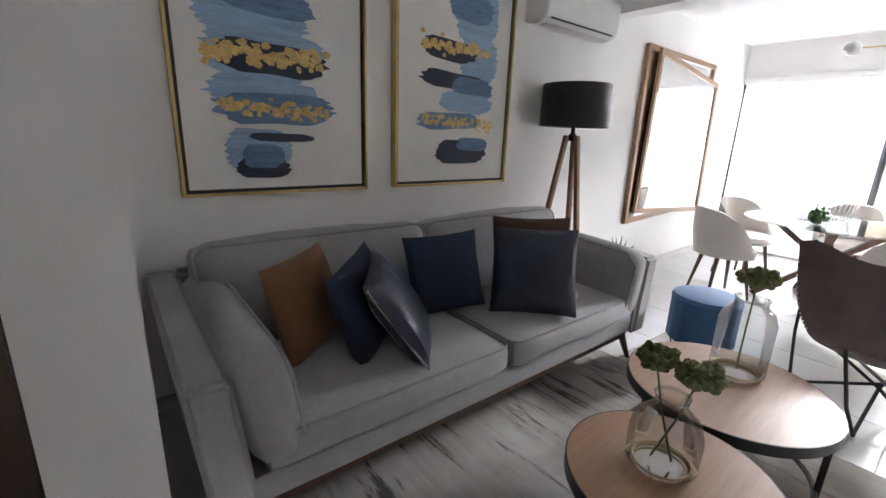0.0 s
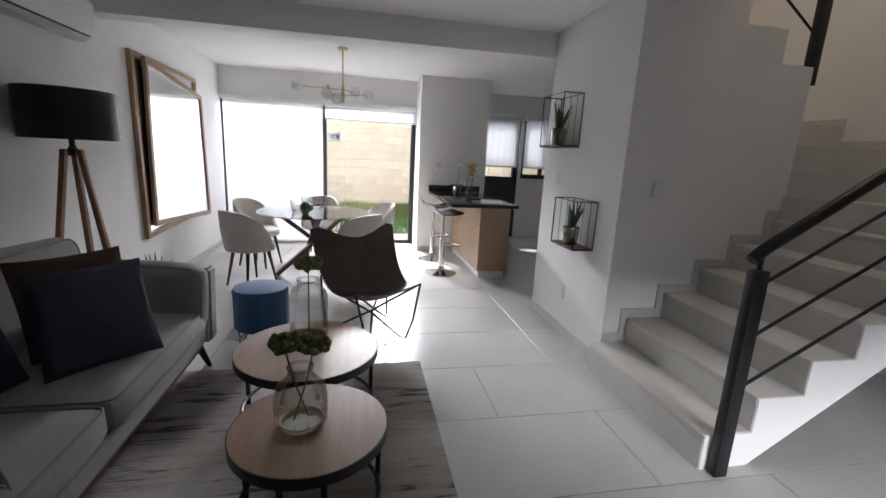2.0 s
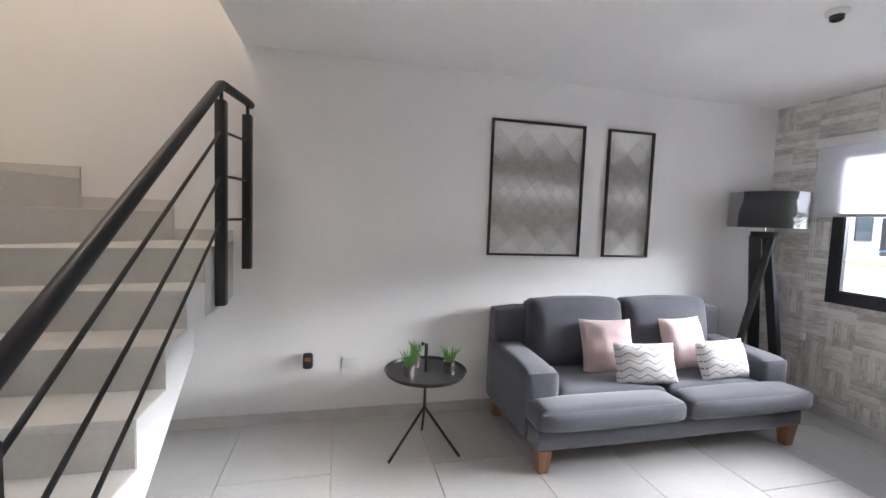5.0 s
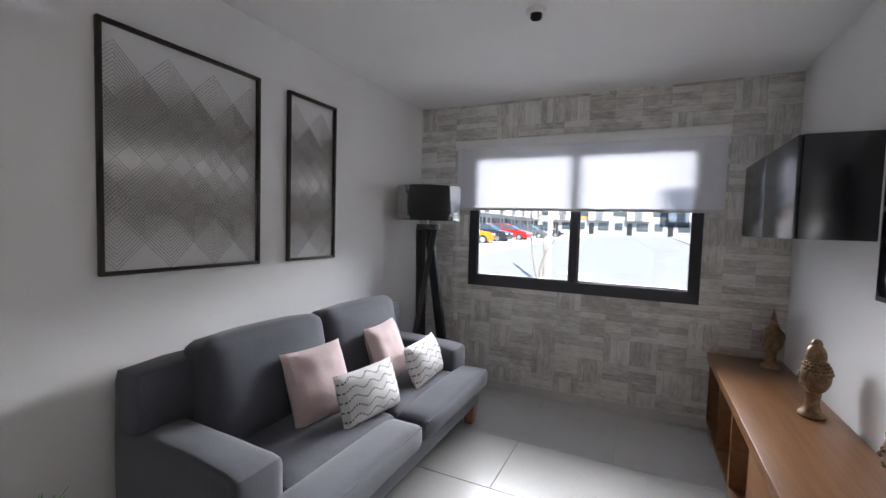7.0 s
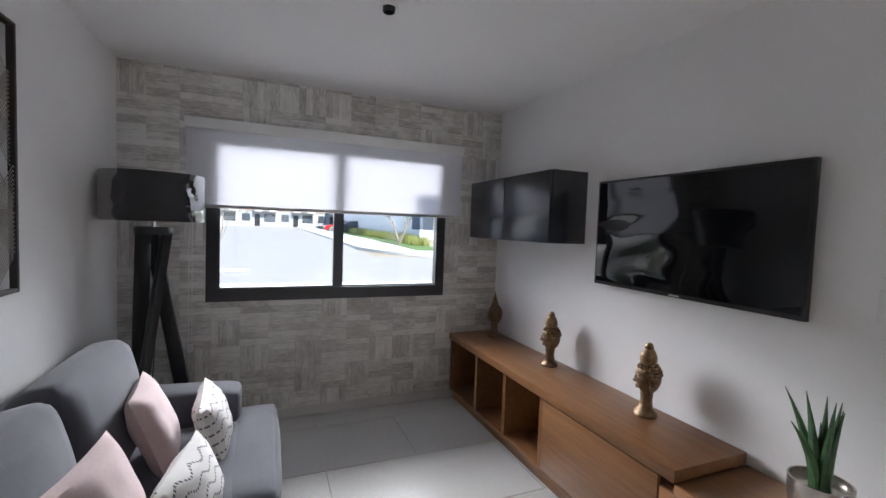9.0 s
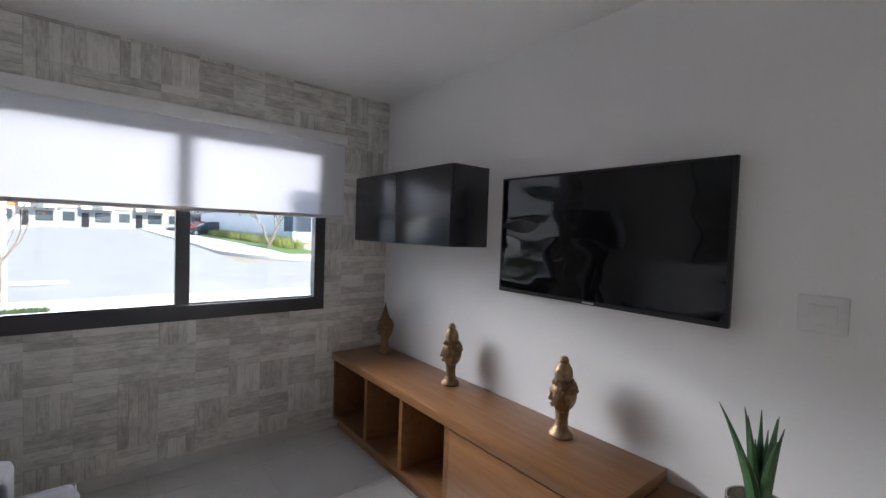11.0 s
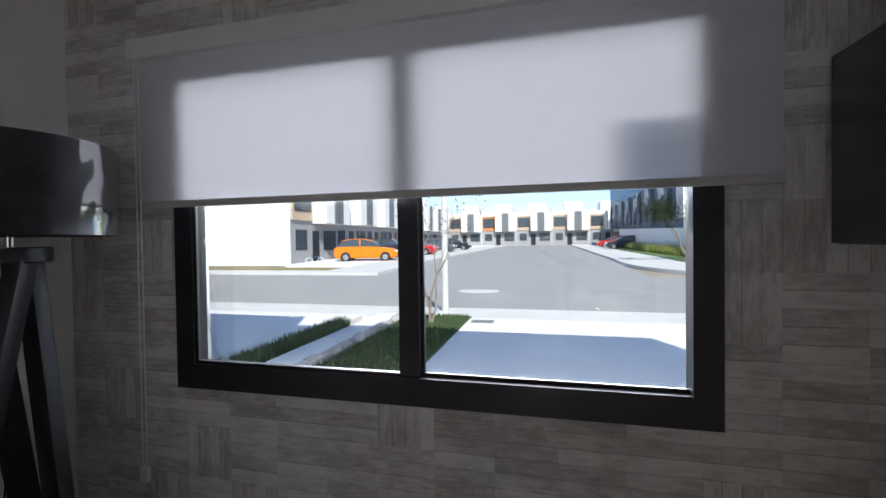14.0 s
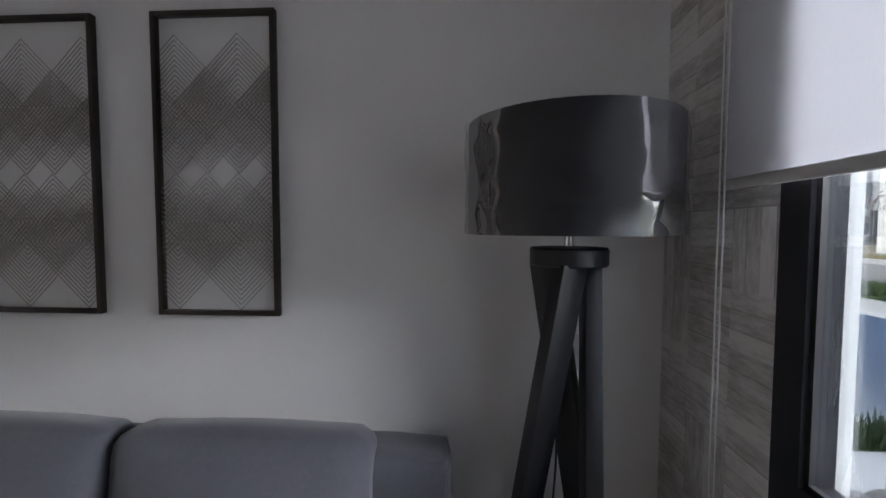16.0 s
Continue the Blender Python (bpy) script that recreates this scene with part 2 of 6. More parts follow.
def tube(bm, pts, r, n=8, closed=False):
    """A round bar along points."""
    pts = [Vector(p) for p in pts]
    radii = r if isinstance(r, (list, tuple)) else [r] * len(pts)
    rings, up = [], None
    for i, p in enumerate(pts):
        a = pts[i - 1] if i or closed else p
        b = pts[(i + 1) % len(pts)] if i + 1 < len(pts) or closed else p
        d = (b - a).normalized()
        if up is None:
            up = d.orthogonal().normalized()
        up = (up - d * up.dot(d)).normalized()
        side = d.cross(up)
        rings.append([bm.verts.new(p + (up * math.cos(2 * math.pi * k / n) + side * math.sin(2 * math.pi * k / n)) * radii[i]) for k in range(n)])
    for i in range(len(rings) if closed else len(rings) - 1):
        a, b = rings[i], rings[(i + 1) % len(rings)]
        for k in range(n):
            bm.faces.new((a[k], a[(k + 1) % n], b[(k + 1) % n], b[k]))
    if not closed:
        bm.faces.new(rings[0][::-1])
        bm.faces.new(rings[-1])
    return bm


def arc(cx, cy, z, r, a0, a1, n):
    return [(cx + r * math.cos(radians(a0 + (a1 - a0) * i / n)), cy + r * math.sin(radians(a0 + (a1 - a0) * i / n)), z) for i in range(n + 1)]


def lathe(bm, profile, n=28, at=(0, 0, 0), squash=(1, 1)):
    """Turns (radius, height) pairs round the upright axis."""
    rings = []
    for r, z in profile:
        if r < 1e-5:
            rings.append([bm.verts.new((at[0], at[1], at[2] + z))])
        else:
            rings.append([bm.verts.new((at[0] + r * squash[0] * math.cos(2 * math.pi * k / n), at[1] + r * squash[1] * math.sin(2 * math.pi * k / n), at[2] + z)) for k in range(n)])
    for a, b in zip(rings, rings[1:]):
        for k in range(n):
            q = (k + 1) % n
            vs = [a[k % len(a)], a[q % len(a)], b[q % len(b)], b[k % len(b)]]
            vs = list(dict.fromkeys(vs))
            if len(vs) > 2:
                bm.faces.new(vs)
    return bm


def soft_box(bm, x0, x1, y0, y1, z0, z1, r=0.05, puff=(0, 0, 0), cuts=9, wob=0.0, seed=0.0):
    """A stuffed box: rounded edges, bulging faces and slight wrinkles."""
    c, h = Vector(((x0 + x1) / 2, (y0 + y1) / 2, (z0 + z1) / 2)), Vector(((x1 - x0) / 2, (y1 - y0) / 2, (z1 - z0) / 2))
    tmp = bmesh.new()
    bmesh.ops.create_cube(tmp, size=2.0)
    bmesh.ops.subdivide_edges(tmp, edges=tmp.edges[:], cuts=cuts, use_grid_fill=True)
    r = min(r, *h)
    for v in tmp.verts:
        u = v.co.copy()
        u = Vector([math.copysign(abs(a) ** 0.7, a) for a in u])
        p = Vector([u[i] * h[i] for i in range(3)])
        inner = Vector([max(-(h[i] - r), min(h[i] - r, p[i])) for i in range(3)])
        d = p - inner
        if d.length > 1e-6:
            p = inner + d.normalized() * r
        for i in range(3):
            j, k = (i + 1) % 3, (i + 2) % 3
            p[i] += puff[i] * u[i] * (1 - u[j] ** 2) * (1 - u[k] ** 2)
        if wob:
            p += noise.noise_vector((p + c) * 5 + Vector((seed, 0, 0))) * wob
        v.co = p + c
    me = bpy.data.meshes.new("tmp")
    tmp.to_mesh(me)
    tmp.free()
    bm.from_mesh(me)
    bpy.data.meshes.remove(me)
    return bm


def pillow(w, h, t, seed=0.0, n=16, crumple=0.012):
    """A stuffed scatter cushion with pinched corners, standing in the x-z plane."""
    bm = bmesh.new()
    grid = {}
    for s in (1, -1):
        for i in range(n + 1):
            for j in range(n + 1):
                u, v = 2 * i / n - 1, 2 * j / n - 1
                if s < 0 and (i in (0, n) or j in (0, n)):
                    grid[s, i, j] = grid[1, i, j]
                    continue
                dent = 0.055
                x = w / 2 * u * (1 - dent * (1 - v * v) * abs(u) ** 2)
                z = h / 2 * v * (1 - dent * (1 - u * u) * abs(v) ** 2)
                d = t / 2 * max(0.0, (1 - u * u) * (1 - v * v)) ** 0.42
                e = noise.noise(Vector((u * 2.2 + seed, v * 2.2, s * 3.0))) * crumple * min(1, 3 * (1 - max(abs(u), abs(v))) + 0.15)
                grid[s, i, j] = bm.verts.new((x + e * 0.5, s * d + e, z + h / 2 + e * 0.5))
    for s in (1, -1):
        for i in range(n):
            for j in range(n):
                q = [grid[s, i, j], grid[s, i + 1, j], grid[s, i + 1, j + 1], grid[s, i, j + 1]]
                bm.faces.new(q if s < 0 else q[::-1])
    return bm


def rect_loop(x0, x1, y0, y1, z, r=0.04, n=4):
    out = []
    for cx, cy, a in ((x1 - r, y1 - r, 0), (x0 + r, y1 - r, 90), (x0 + r, y0 + r, 180), (x1 - r, y0 + r, 270)):
        out += arc(cx, cy, z, r, a, a + 90, n)
    return out


def prism(bm, outline, axis, a, b):
    """A flat outline of (u, v) pushed from a to b along an axis."""
    def place(u, v, w):
        return {"x": (w, u, v), "y": (u, w, v), "z": (u, v, w)}[axis]
    lo, hi = [bm.verts.new(place(u, v, a)) for u, v in outline], [bm.verts.new(place(u, v, b)) for u, v in outline]
    bm.faces.new(lo)
    bm.faces.new(hi[::-1])
    for i in range(len(lo)):
        j = (i + 1) % len(lo)
        bm.faces.new((lo[i], hi[i], hi[j], lo[j]))
    return bm


# ---- structure ----
CZ = 2.62          # ceiling
XW, XE = -3.24, 6.90   # front wall, garden wall
YS, YN = -3.57, 2.42   # side walls
SX0, SX1, SX2 = 1.36, 2.45, 2.57   # stair edge, dividing wall
BW = 0.165         # bathroom corner

built("floor", boxes((XW - 0.16, 7.8, YS - 0.15, YN + 0.15, -0.12, -0.006)), GROUT, "pale grout bed under large porcelain floor tiles")
FLOOR = bpy.data.objects["floor"]

WALLPAPER, n, l, p = blank("weathered_plank_wallpaper")
sep = n.new("ShaderNodeSeparateXYZ")
l.new(mapped(n, l), sep.inputs[0])
B, STRIPS = 0.20, 4.0
gy, gz = mathn(n, l, "DIVIDE", sep.outputs["Y"], B), mathn(n, l, "DIVIDE", sep.outputs["Z"], B)
fy, fz = mathn(n, l, "FLOOR", gy), mathn(n, l, "FLOOR", gz)
cell = n.new("ShaderNodeCombineXYZ")
l.new(mathn(n, l, "MULTIPLY", mathn(n, l, "FLOOR", mathn(n, l, "MULTIPLY", gy, 0.5)), 1.37), cell.inputs[0])
l.new(mathn(n, l, "ADD", fz, mathn(n, l, "MULTIPLY", fy, 0.37)), cell.inputs[1])
wn0 = n.new("ShaderNodeTexWhiteNoise")
l.new(cell.outputs[0], wn0.inputs["Vector"])
odd = mathn(n, l, "LESS_THAN", wn0.outputs["Value"], 0.36)
def blend(a, b):
    return mathn(n, l, "ADD", mathn(n, l, "MULTIPLY", a, odd), mathn(n, l, "MULTIPLY", b, mathn(n, l, "SUBTRACT", 1.0, odd)))
across, along_ = blend(mathn(n, l, "FRACT", gy), mathn(n, l, "FRACT", gz)), blend(mathn(n, l, "FRACT", gz), mathn(n, l, "FRACT", gy))
strip = mathn(n, l, "FLOOR", mathn(n, l, "MULTIPLY", across, STRIPS))
cid = n.new("ShaderNodeCombineXYZ")
for i, s in enumerate((mathn(n, l, "MULTIPLY_ADD", fy, 7.3, strip), mathn(n, l, "MULTIPLY_ADD", fz, 3.7, strip), strip)):
    l.new(s, cid.inputs[i])
wn = n.new("ShaderNodeTexWhiteNoise")
l.new(cid.outputs[0], wn.inputs["Vector"])
gv = n.new("ShaderNodeCombineXYZ")
for i, s in enumerate((mathn(n, l, "MULTIPLY", across, 13.0), mathn(n, l, "MULTIPLY", along_, 2.6), mathn(n, l, "MULTIPLY", wn.outputs["Value"], 40.0))):
    l.new(s, gv.inputs[i])
grain = tex_noise(n, l, gv.outputs[0], 1.0, 6.0, 0.7)
wear = tex_noise(n, l, mapped(n, l), 5.0, 5.0, 0.65)
edge = mathn(n, l, "LESS_THAN", mathn(n, l, "FRACT", mathn(n, l, "MULTIPLY", across, STRIPS)), 0.07)
tone = mathn(n, l, "ADD", mathn(n, l, "MULTIPLY", grain, 0.80), mathn(n, l, "ADD", mathn(n, l, "MULTIPLY", wn.outputs["Value"], 0.26), mathn(n, l, "MULTIPLY", wear, 0.55)))
tone = mathn(n, l, "SUBTRACT", tone, mathn(n, l, "MULTIPLY", edge, 0.16))
l.new(ramp(n, l, tone, [(0.52, (0.35, 0.335, 0.31)), (0.68, (0.50, 0.48, 0.45)), (0.81, (0.64, 0.62, 0.585)), (0.95, (0.77, 0.755, 0.72))]), p.inputs["Base Color"])
p.inputs["Roughness"].default_value = 0.7
bump(n, l, p, tone, 0.12, 0.002)

# front wall with its window opening
WY0, WY1, WZ0, WZ1 = -3.035, -1.142, 0.945, 2.17
built("wall_front", boxes((XW - 0.16, XW, YS, WY0, 0, CZ), (XW - 0.16, XW, WY1, -0.60, 0, CZ), (XW - 0.16, XW, WY0, WY1, 0, WZ0), (XW - 0.16, XW, WY0, WY1, WZ1, CZ)), WALLPAPER,
      "wall with grey weathered plank patterned wallpaper around the window")
built("wall_hall_front", boxes((XW - 0.16, XW, -0.60, YN, 0, CZ)), WHITE, "plain white wall closing the hall")
built("facade_upper", boxes((XW - 0.16, XW, YS - 0.15, YN + 0.15, CZ, 5.9)), WHITE, "white upper facade over the street window")
built("wall_side_south", boxes((XW - 0.16, 7.8, YS - 0.15, YS, 0, CZ), (1.0, 4.2, YS - 0.15, YS, CZ, 5.4)), WHITE, "long plain white side wall")
built("wall_side_north", boxes((XW - 0.16, 7.0, YN, YN + 0.15, 0, CZ)), WHITE, "long plain white side wall behind the sofa")
built("wall_tv", boxes((XW, -0.09, -0.60, -0.46, 0, CZ)), WHITE, "white partition wall that carries the television")
# bathroom in the hall
built("wall_bath", boxes((-0.01, BW, 1.05, 1.17, 0, CZ), (-0.80, -0.01, 1.05, 1.17, 2.12, CZ), (XW, -0.80, 1.05, 1.17, 0, CZ), (BW - 0.12, BW, 1.17, YN, 0, CZ)), WHITE, "white wall round the small bathroom")
# stair walls
built("wall_stair_shelves", boxes((SX1, 3.73, -1.50, -1.38, 0, CZ)), WHITE, "white stair wall with wire shelves")
bm = bmesh.new()
prism(bm, [(-1.50, 0), (-1.50, CZ), (-1.87, CZ), (-2.145, CZ), (-2.145, 2.43), (-2.475, 2.43), (-2.475, 2.21), (-2.745, 2.21), (-2.745, 0)], "x", SX1, SX2)
built("wall_stair_divider", bm, WHITE, "white dividing wall with a stepped top between the stair flights")
built("wall_stair_kitchen", boxes((3.61, 3.73, YS, -1.50, 0, CZ)), WHITE, "white wall between stair and kitchen")
# the unseen north wall is added to stop sun leaking down the stairwell
built("wall_stairwell_upper", boxes((1.18, 1.30, YS, -1.75, 2.74, 5.4), (3.61, 3.73, YS, -1.75, CZ, 5.4), (1.18, 3.73, -1.87, -1.75, CZ + 0.12, 5.4)), WARM_WALL, "white upper stairwell walls, the unseen north one shutting out sun")
# ceilings
built("ceiling", boxes((XW - 0.16, 1.30, YS - 0.15, YN + 0.15, CZ, CZ + 0.12), (1.30, 3.73, -1.87, YN + 0.15, CZ, CZ + 0.12), (3.73, 7.8, YS - 0.15, YN + 0.15, CZ, CZ + 0.12)), CEIL, "plain white plastered ceiling with stairwell opening")
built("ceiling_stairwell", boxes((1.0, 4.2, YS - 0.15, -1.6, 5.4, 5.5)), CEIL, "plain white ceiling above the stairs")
built("beam", boxes((3.73, 3.93, -1.38, YN, 2.405, CZ - 0.002)), WHITE, "white ceiling beam between living and dining area")
# garden wall with sliding door opening, pier and kitchen back wall
built("wall_garden", boxes((XE, XE + 0.16, -0.50, YN, 2.19, CZ)), WHITE, "white garden wall over the sliding door")
built("wall_pier", boxes((6.34, 7.06, -1.55, -0.50, 0, CZ)), WHITE, "white pier beside the sliding door")
built("wall_kitchen_return", boxes((7.06, 7.66, -1.62, -1.50, 0, CZ)), WHITE, "white return wall behind the kitchen bar")
built("wall_kitchen_back", boxes((7.60, 7.76, YS, -1.55, 2.2, CZ), (7.60, 7.76, -2.62, -2.56, 0, 2.2), (7.60, 7.76, YS, -2.62, 0, 1.14), (7.60, 7.76, YS, -3.45, 1.14, 2.2), (7.60, 7.76, -1.66, -1.55, 0, 2.2)), WHITE, "white kitchen wall with back door and window openings")
# skirting
SK = 0.075
def skirting(name, *rows):
    built(name, boxes(*rows), SKIRT, "low grey tile skirting along the wall")
skirting("baseboard", (XW + 0.012, 1.9, YS, YS + 0.012, 0, SK))
skirting("baseboard", (XW, XW + 0.012, YS, -0.60, 0, SK))
skirting("baseboard", (XW, -0.09, -0.612, -0.60, 0, SK))
skirting("baseboard", (BW, 6.9, YN - 0.012, YN, 0, SK))
skirting("baseboard", (SX1 + 0.0, 3.73, -1.38, -1.368, 0, SK))
skirting("baseboard", (-0.01, BW, 1.038, 1.05, 0, SK))
skirting("baseboard", (6.328, 6.34, -1.55, -0.53, 0, SK))

# ---- stair ----
RISE, Y0, GO = 1.12 / 6, -1.30, 0.272
stairs = thing("staircase", pose(0, 0, 0), "pale stone staircase with white side and turned upper flight", "staircase")
bm = bmesh.new()
ys = [Y0 - GO * i for i in range(6)]
top = []
for i, y in enumerate(ys):
    top += [(y, RISE * i), (y, RISE * (i + 1))]
top += [(-2.93, RISE * 6), (-2.93, 0.93), (-2.745, 0.93), (-2.745, 0.80), (-1.575, 0.0)]
prism(bm, top, "x", SX0, SX1)
part("flight_slab", bm, WHITE, stairs)
for i, y in enumerate(ys):
    y1 = y - GO if i < 5 else -2.93
    bm = bmesh.new()
    box(bm, SX0 + 0.004, SX1, y1 - 0.004, y + 0.008, RISE * (i + 1) - 0.03, RISE * (i + 1) + 0.006, 0.004)
    part("tread", bm, STEP, stairs)
    part("riser", boxes((SX0 + 0.004, SX1, y + 0.001, y + 0.006, RISE * i, RISE * (i + 1) - 0.03)), STEP, stairs)
# winding steps round the end of the dividing wall
turn = [(SX0, 1.72, 7), (1.72, 2.24, 8), (2.24, 2.78, 9), (2.78, 3.61, 10)]
bm = bmesh.new()
prism(bm, [(SX0, -2.93), (SX0, YS), (1.78, YS), (SX1, -2.745), (SX1, -2.72)], "z", 0.93, RISE * 7)
part("winder_step", bm, STEP, stairs)
bm = bmesh.new()
prism(bm, [(SX1, -2.745), (1.72, YS), (2.30, YS)], "z", 0.95, RISE * 8)
part("winder_step", bm, STEP, stairs)
bm = bmesh.new()
prism(bm, [(SX1, -2.745), (2.24, YS), (2.84, YS), (SX2, -2.745)], "z", 0.95, RISE * 9)
part("winder_step", bm, STEP, stairs)
bm = bmesh.new()
prism(bm, [(SX2, -2.745), (2.78, YS), (3.61, YS), (3.61, -2.745)], "z", 0.95, RISE * 10)
part("winder_step", bm, STEP, stairs)
for i in range(4):
    part("upper_step", boxes((SX2, 3.61, -2.745 + 0.27 * i, -2.745 + 0.27 * (i + 1), RISE * (9 + i), RISE * (11 + i))), STEP, stairs)
# stepped skirting along the walls
for i, y in enumerate(ys):
    y1 = y - GO if i < 5 else -2.745
    part("step_skirting", boxes((SX1 - 0.012, SX1, y1 + (0.0 if i < 5 else 0), min(y + 0.012, -1.38), RISE * (i + 1), RISE * (i + 1) + SK), (SX1 - 0.0125, SX1, y1, y1 + 0.06, RISE * (i + 1) + SK, RISE * (i + 2) + SK)) if i < 5 else boxes((SX1 - 0.012, SX1, y1, y, RISE * 6, RISE * 6 + SK)), SKIRT, stairs)
for a, b, k in turn:
    part("step_skirting", boxes((a, b, YS, YS + 0.012, RISE * k - 0.12, RISE * k + SK)), SKIRT, stairs)

rail = thing("stair_railing", pose(0, 0, 0), "black steel stair railing with flat posts and three thin rods", "railing")
def post(x, y, z0, z1, wide=0.055, deep=0.07):
    bm = bmesh.new()
    box(bm, x - wide / 2, x + wide / 2, y - deep / 2, y + deep / 2, z0, z1, 0.004)
    po = part("post", bm, BLACK_METAL, rail)
    part("rail_pin", tube(bmesh.new(), [(x, y, z1), (x, y, z1 + 0.075)], 0.011, 8), BLACK_METAL, po)
PX = SX0 - 0.033
post(PX, -1.37, 0.0, 1.045)
post(PX, -3.13, 0.955, 2.14)
post(1.255, -3.48, 1.13, 2.14)
hand = [(PX, -1.32, 1.09), (PX, -1.37, 1.135), (PX, -3.10, 2.215), (PX, -3.16, 2.235), (1.26, -3.46, 2.225), (1.25, YS + 0.02, 2.222)]
part("handrail", tube(bmesh.new(), hand, 0.027, 14), BLACK_METAL, rail)
for k in range(3):
    d = 0.06 + 0.255 * k
    part("rod", tube(bmesh.new(), [(PX, -1.37, 1.02 - d), (PX, -3.13, 2.03 - d)], 0.0085, 8), BLACK_METAL, rail)
    part("rod", tube(bmesh.new(), [(PX, -3.13, 2.03 - d), (1.255, -3.48, 2.03 - d)], 0.0085, 8), BLACK_METAL, rail)
upper = thing("upper_stair_railing", pose(0, 0, 0), "black steel railing of the upper flight on the dividing wall", "railing")
for y, z in ((-2.79, 2.10), (-2.13, 2.44)):
    bm = bmesh.new()
    box(bm, SX1 + 0.03, SX1 + 0.09, y - 0.035, y + 0.035, z, z + 1.1, 0.004)
    part("post", bm, BLACK_METAL, upper)
for k in range(3):
    part("rod", tube(bmesh.new(), [(SX1 + 0.06, -2.79, 2.42 + 0.23 * k), (SX1 + 0.06, -2.13, 2.87 + 0.23 * k)], 0.0085, 8), BLACK_METAL, upper)

# ---- windows, doors, blinds ----
def sliding_window(name, x, y0, y1, z0, z1, mid, sash, deep, label, sill=0.09, lock=True):
    """An aluminium window in the plane x, of two panes that meet at mid."""
    w = tagged(new(name), label, "window", "", "structure")
    fr = part("window_frame", boxes((x - deep, x + deep, y0, y0 + sash, z0, z1), (x - deep, x + deep, y1 - sash, y1, z0, z1), (x - deep, x + deep, y0 + sash, y1 - sash, z0, z0 + sill), (x - deep, x + deep, y0 + sash, y1 - sash, z1 - 0.05, z1)), DARK_ALU, w)
    part("mullion", boxes((x - deep * 0.7, x + deep * 0.8, mid - 0.035, mid + 0.035, z0 + sill, z1 - 0.05)), DARK_ALU, w)
    for a, b, d in ((y0 + sash, mid - 0.035, 0.008), (mid + 0.035, y1 - sash, -0.012)):
        gl = part("pane", boxes((x + d - 0.003, x + d + 0.003, a, b, z0 + sill, z1 - 0.05)), GLASS, w)
        gl.visible_shadow = False
        part("pane_gasket", boxes((x + d + 0.004, x + d + 0.016, a, b, z0 + sill, z0 + sill + 0.012), (x + d + 0.004, x + d + 0.016, a, a + 0.012, z0 + sill + 0.012, z1 - 0.05)), BLACK_METAL, w)
    return w
win = sliding_window("window_1", XW - 0.03, WY0, WY1, WZ0, WZ1, -2.083, 0.08, 0.035, "dark aluminium two pane sliding street window", 0.095)
part("reveal_trim", boxes((XW - 0.16, XW + 0.002, WY0 - 0.004, WY0 + 0.004, WZ0, WZ1)), PLASTIC, win)
sticker = thing("window_sticker", pose(XW - 0.055, -1.33, 1.69), "smoky translucent sheet with two dark suckers on the glass", "sticker")
STICK = pane_glass("smoky_film", (0.42, 0.46, 0.52), 0.3)
part("sheet", boxes((-0.002, 0.0, -0.105, 0.10, -0.16, 0.17)), STICK, sticker)
part("sucker", boxes((0.001, 0.006, -0.085, -0.06, -0.028, -0.003)), BLACK_METAL, sticker)
bm = bmesh.new()
prism(bm, [(0.075, -0.037), (0.093, -0.016), (0.075, 0.005), (0.057, -0.016)], "x", 0.001, 0.006)
part("sucker", bm, BLACK_METAL, sticker)

def roller_blind(name, x, y0, y1, z0, z1, label, chain=None, face=1, bar=True):
    b = thing(name, pose(x, 0, 0), label, "blind")
    part("cassette", boxes((-0.035, 0.035, y0, y1, z1 - 0.075, z1), bevel=0.006), PLASTIC, b)
    bm = bmesh.new()
    nn = 24
    cols = [[bm.verts.new((face * 0.012 + 0.0015 * math.sin(k * 1.7), y0 + 0.012 + (y1 - y0 - 0.024) * k / nn, z)) for k in range(nn + 1)] for z in (z0, z1 - 0.07)]
    for k in range(nn):
        bm.faces.new((cols[0][k], cols[0][k + 1], cols[1][k + 1], cols[1][k]))
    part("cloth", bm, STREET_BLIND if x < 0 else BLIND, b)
    if bar:
        part("bottom_bar", boxes((face * 0.012 - 0.008, face * 0.012 + 0.008, y0 + 0.010, y1 - 0.010, z0 - 0.025, z0), bevel=0.003), SKIRT, b)
    if chain:
        bm = bmesh.new()
        tube(bm, [(0.03, chain, z1 - 0.05), (0.032, chain, 0.62)], 0.0022, 6)
        tube(bm, [(0.03, chain + 0.02, z1 - 0.05), (0.032, chain + 0.02, 0.66)], 0.0022, 6)
        box(bm, 0.022, 0.042, chain - 0.008, chain + 0.028, 0.60, 0.66, 0.004)
        part("pull_chain", bm, PLASTIC, b)
    return b
roller_blind("roller_blind", XW + 0.045, -3.165, -1.01, 1.665, 2.275, "pale grey roller blind half lowered over the street window", -3.13)

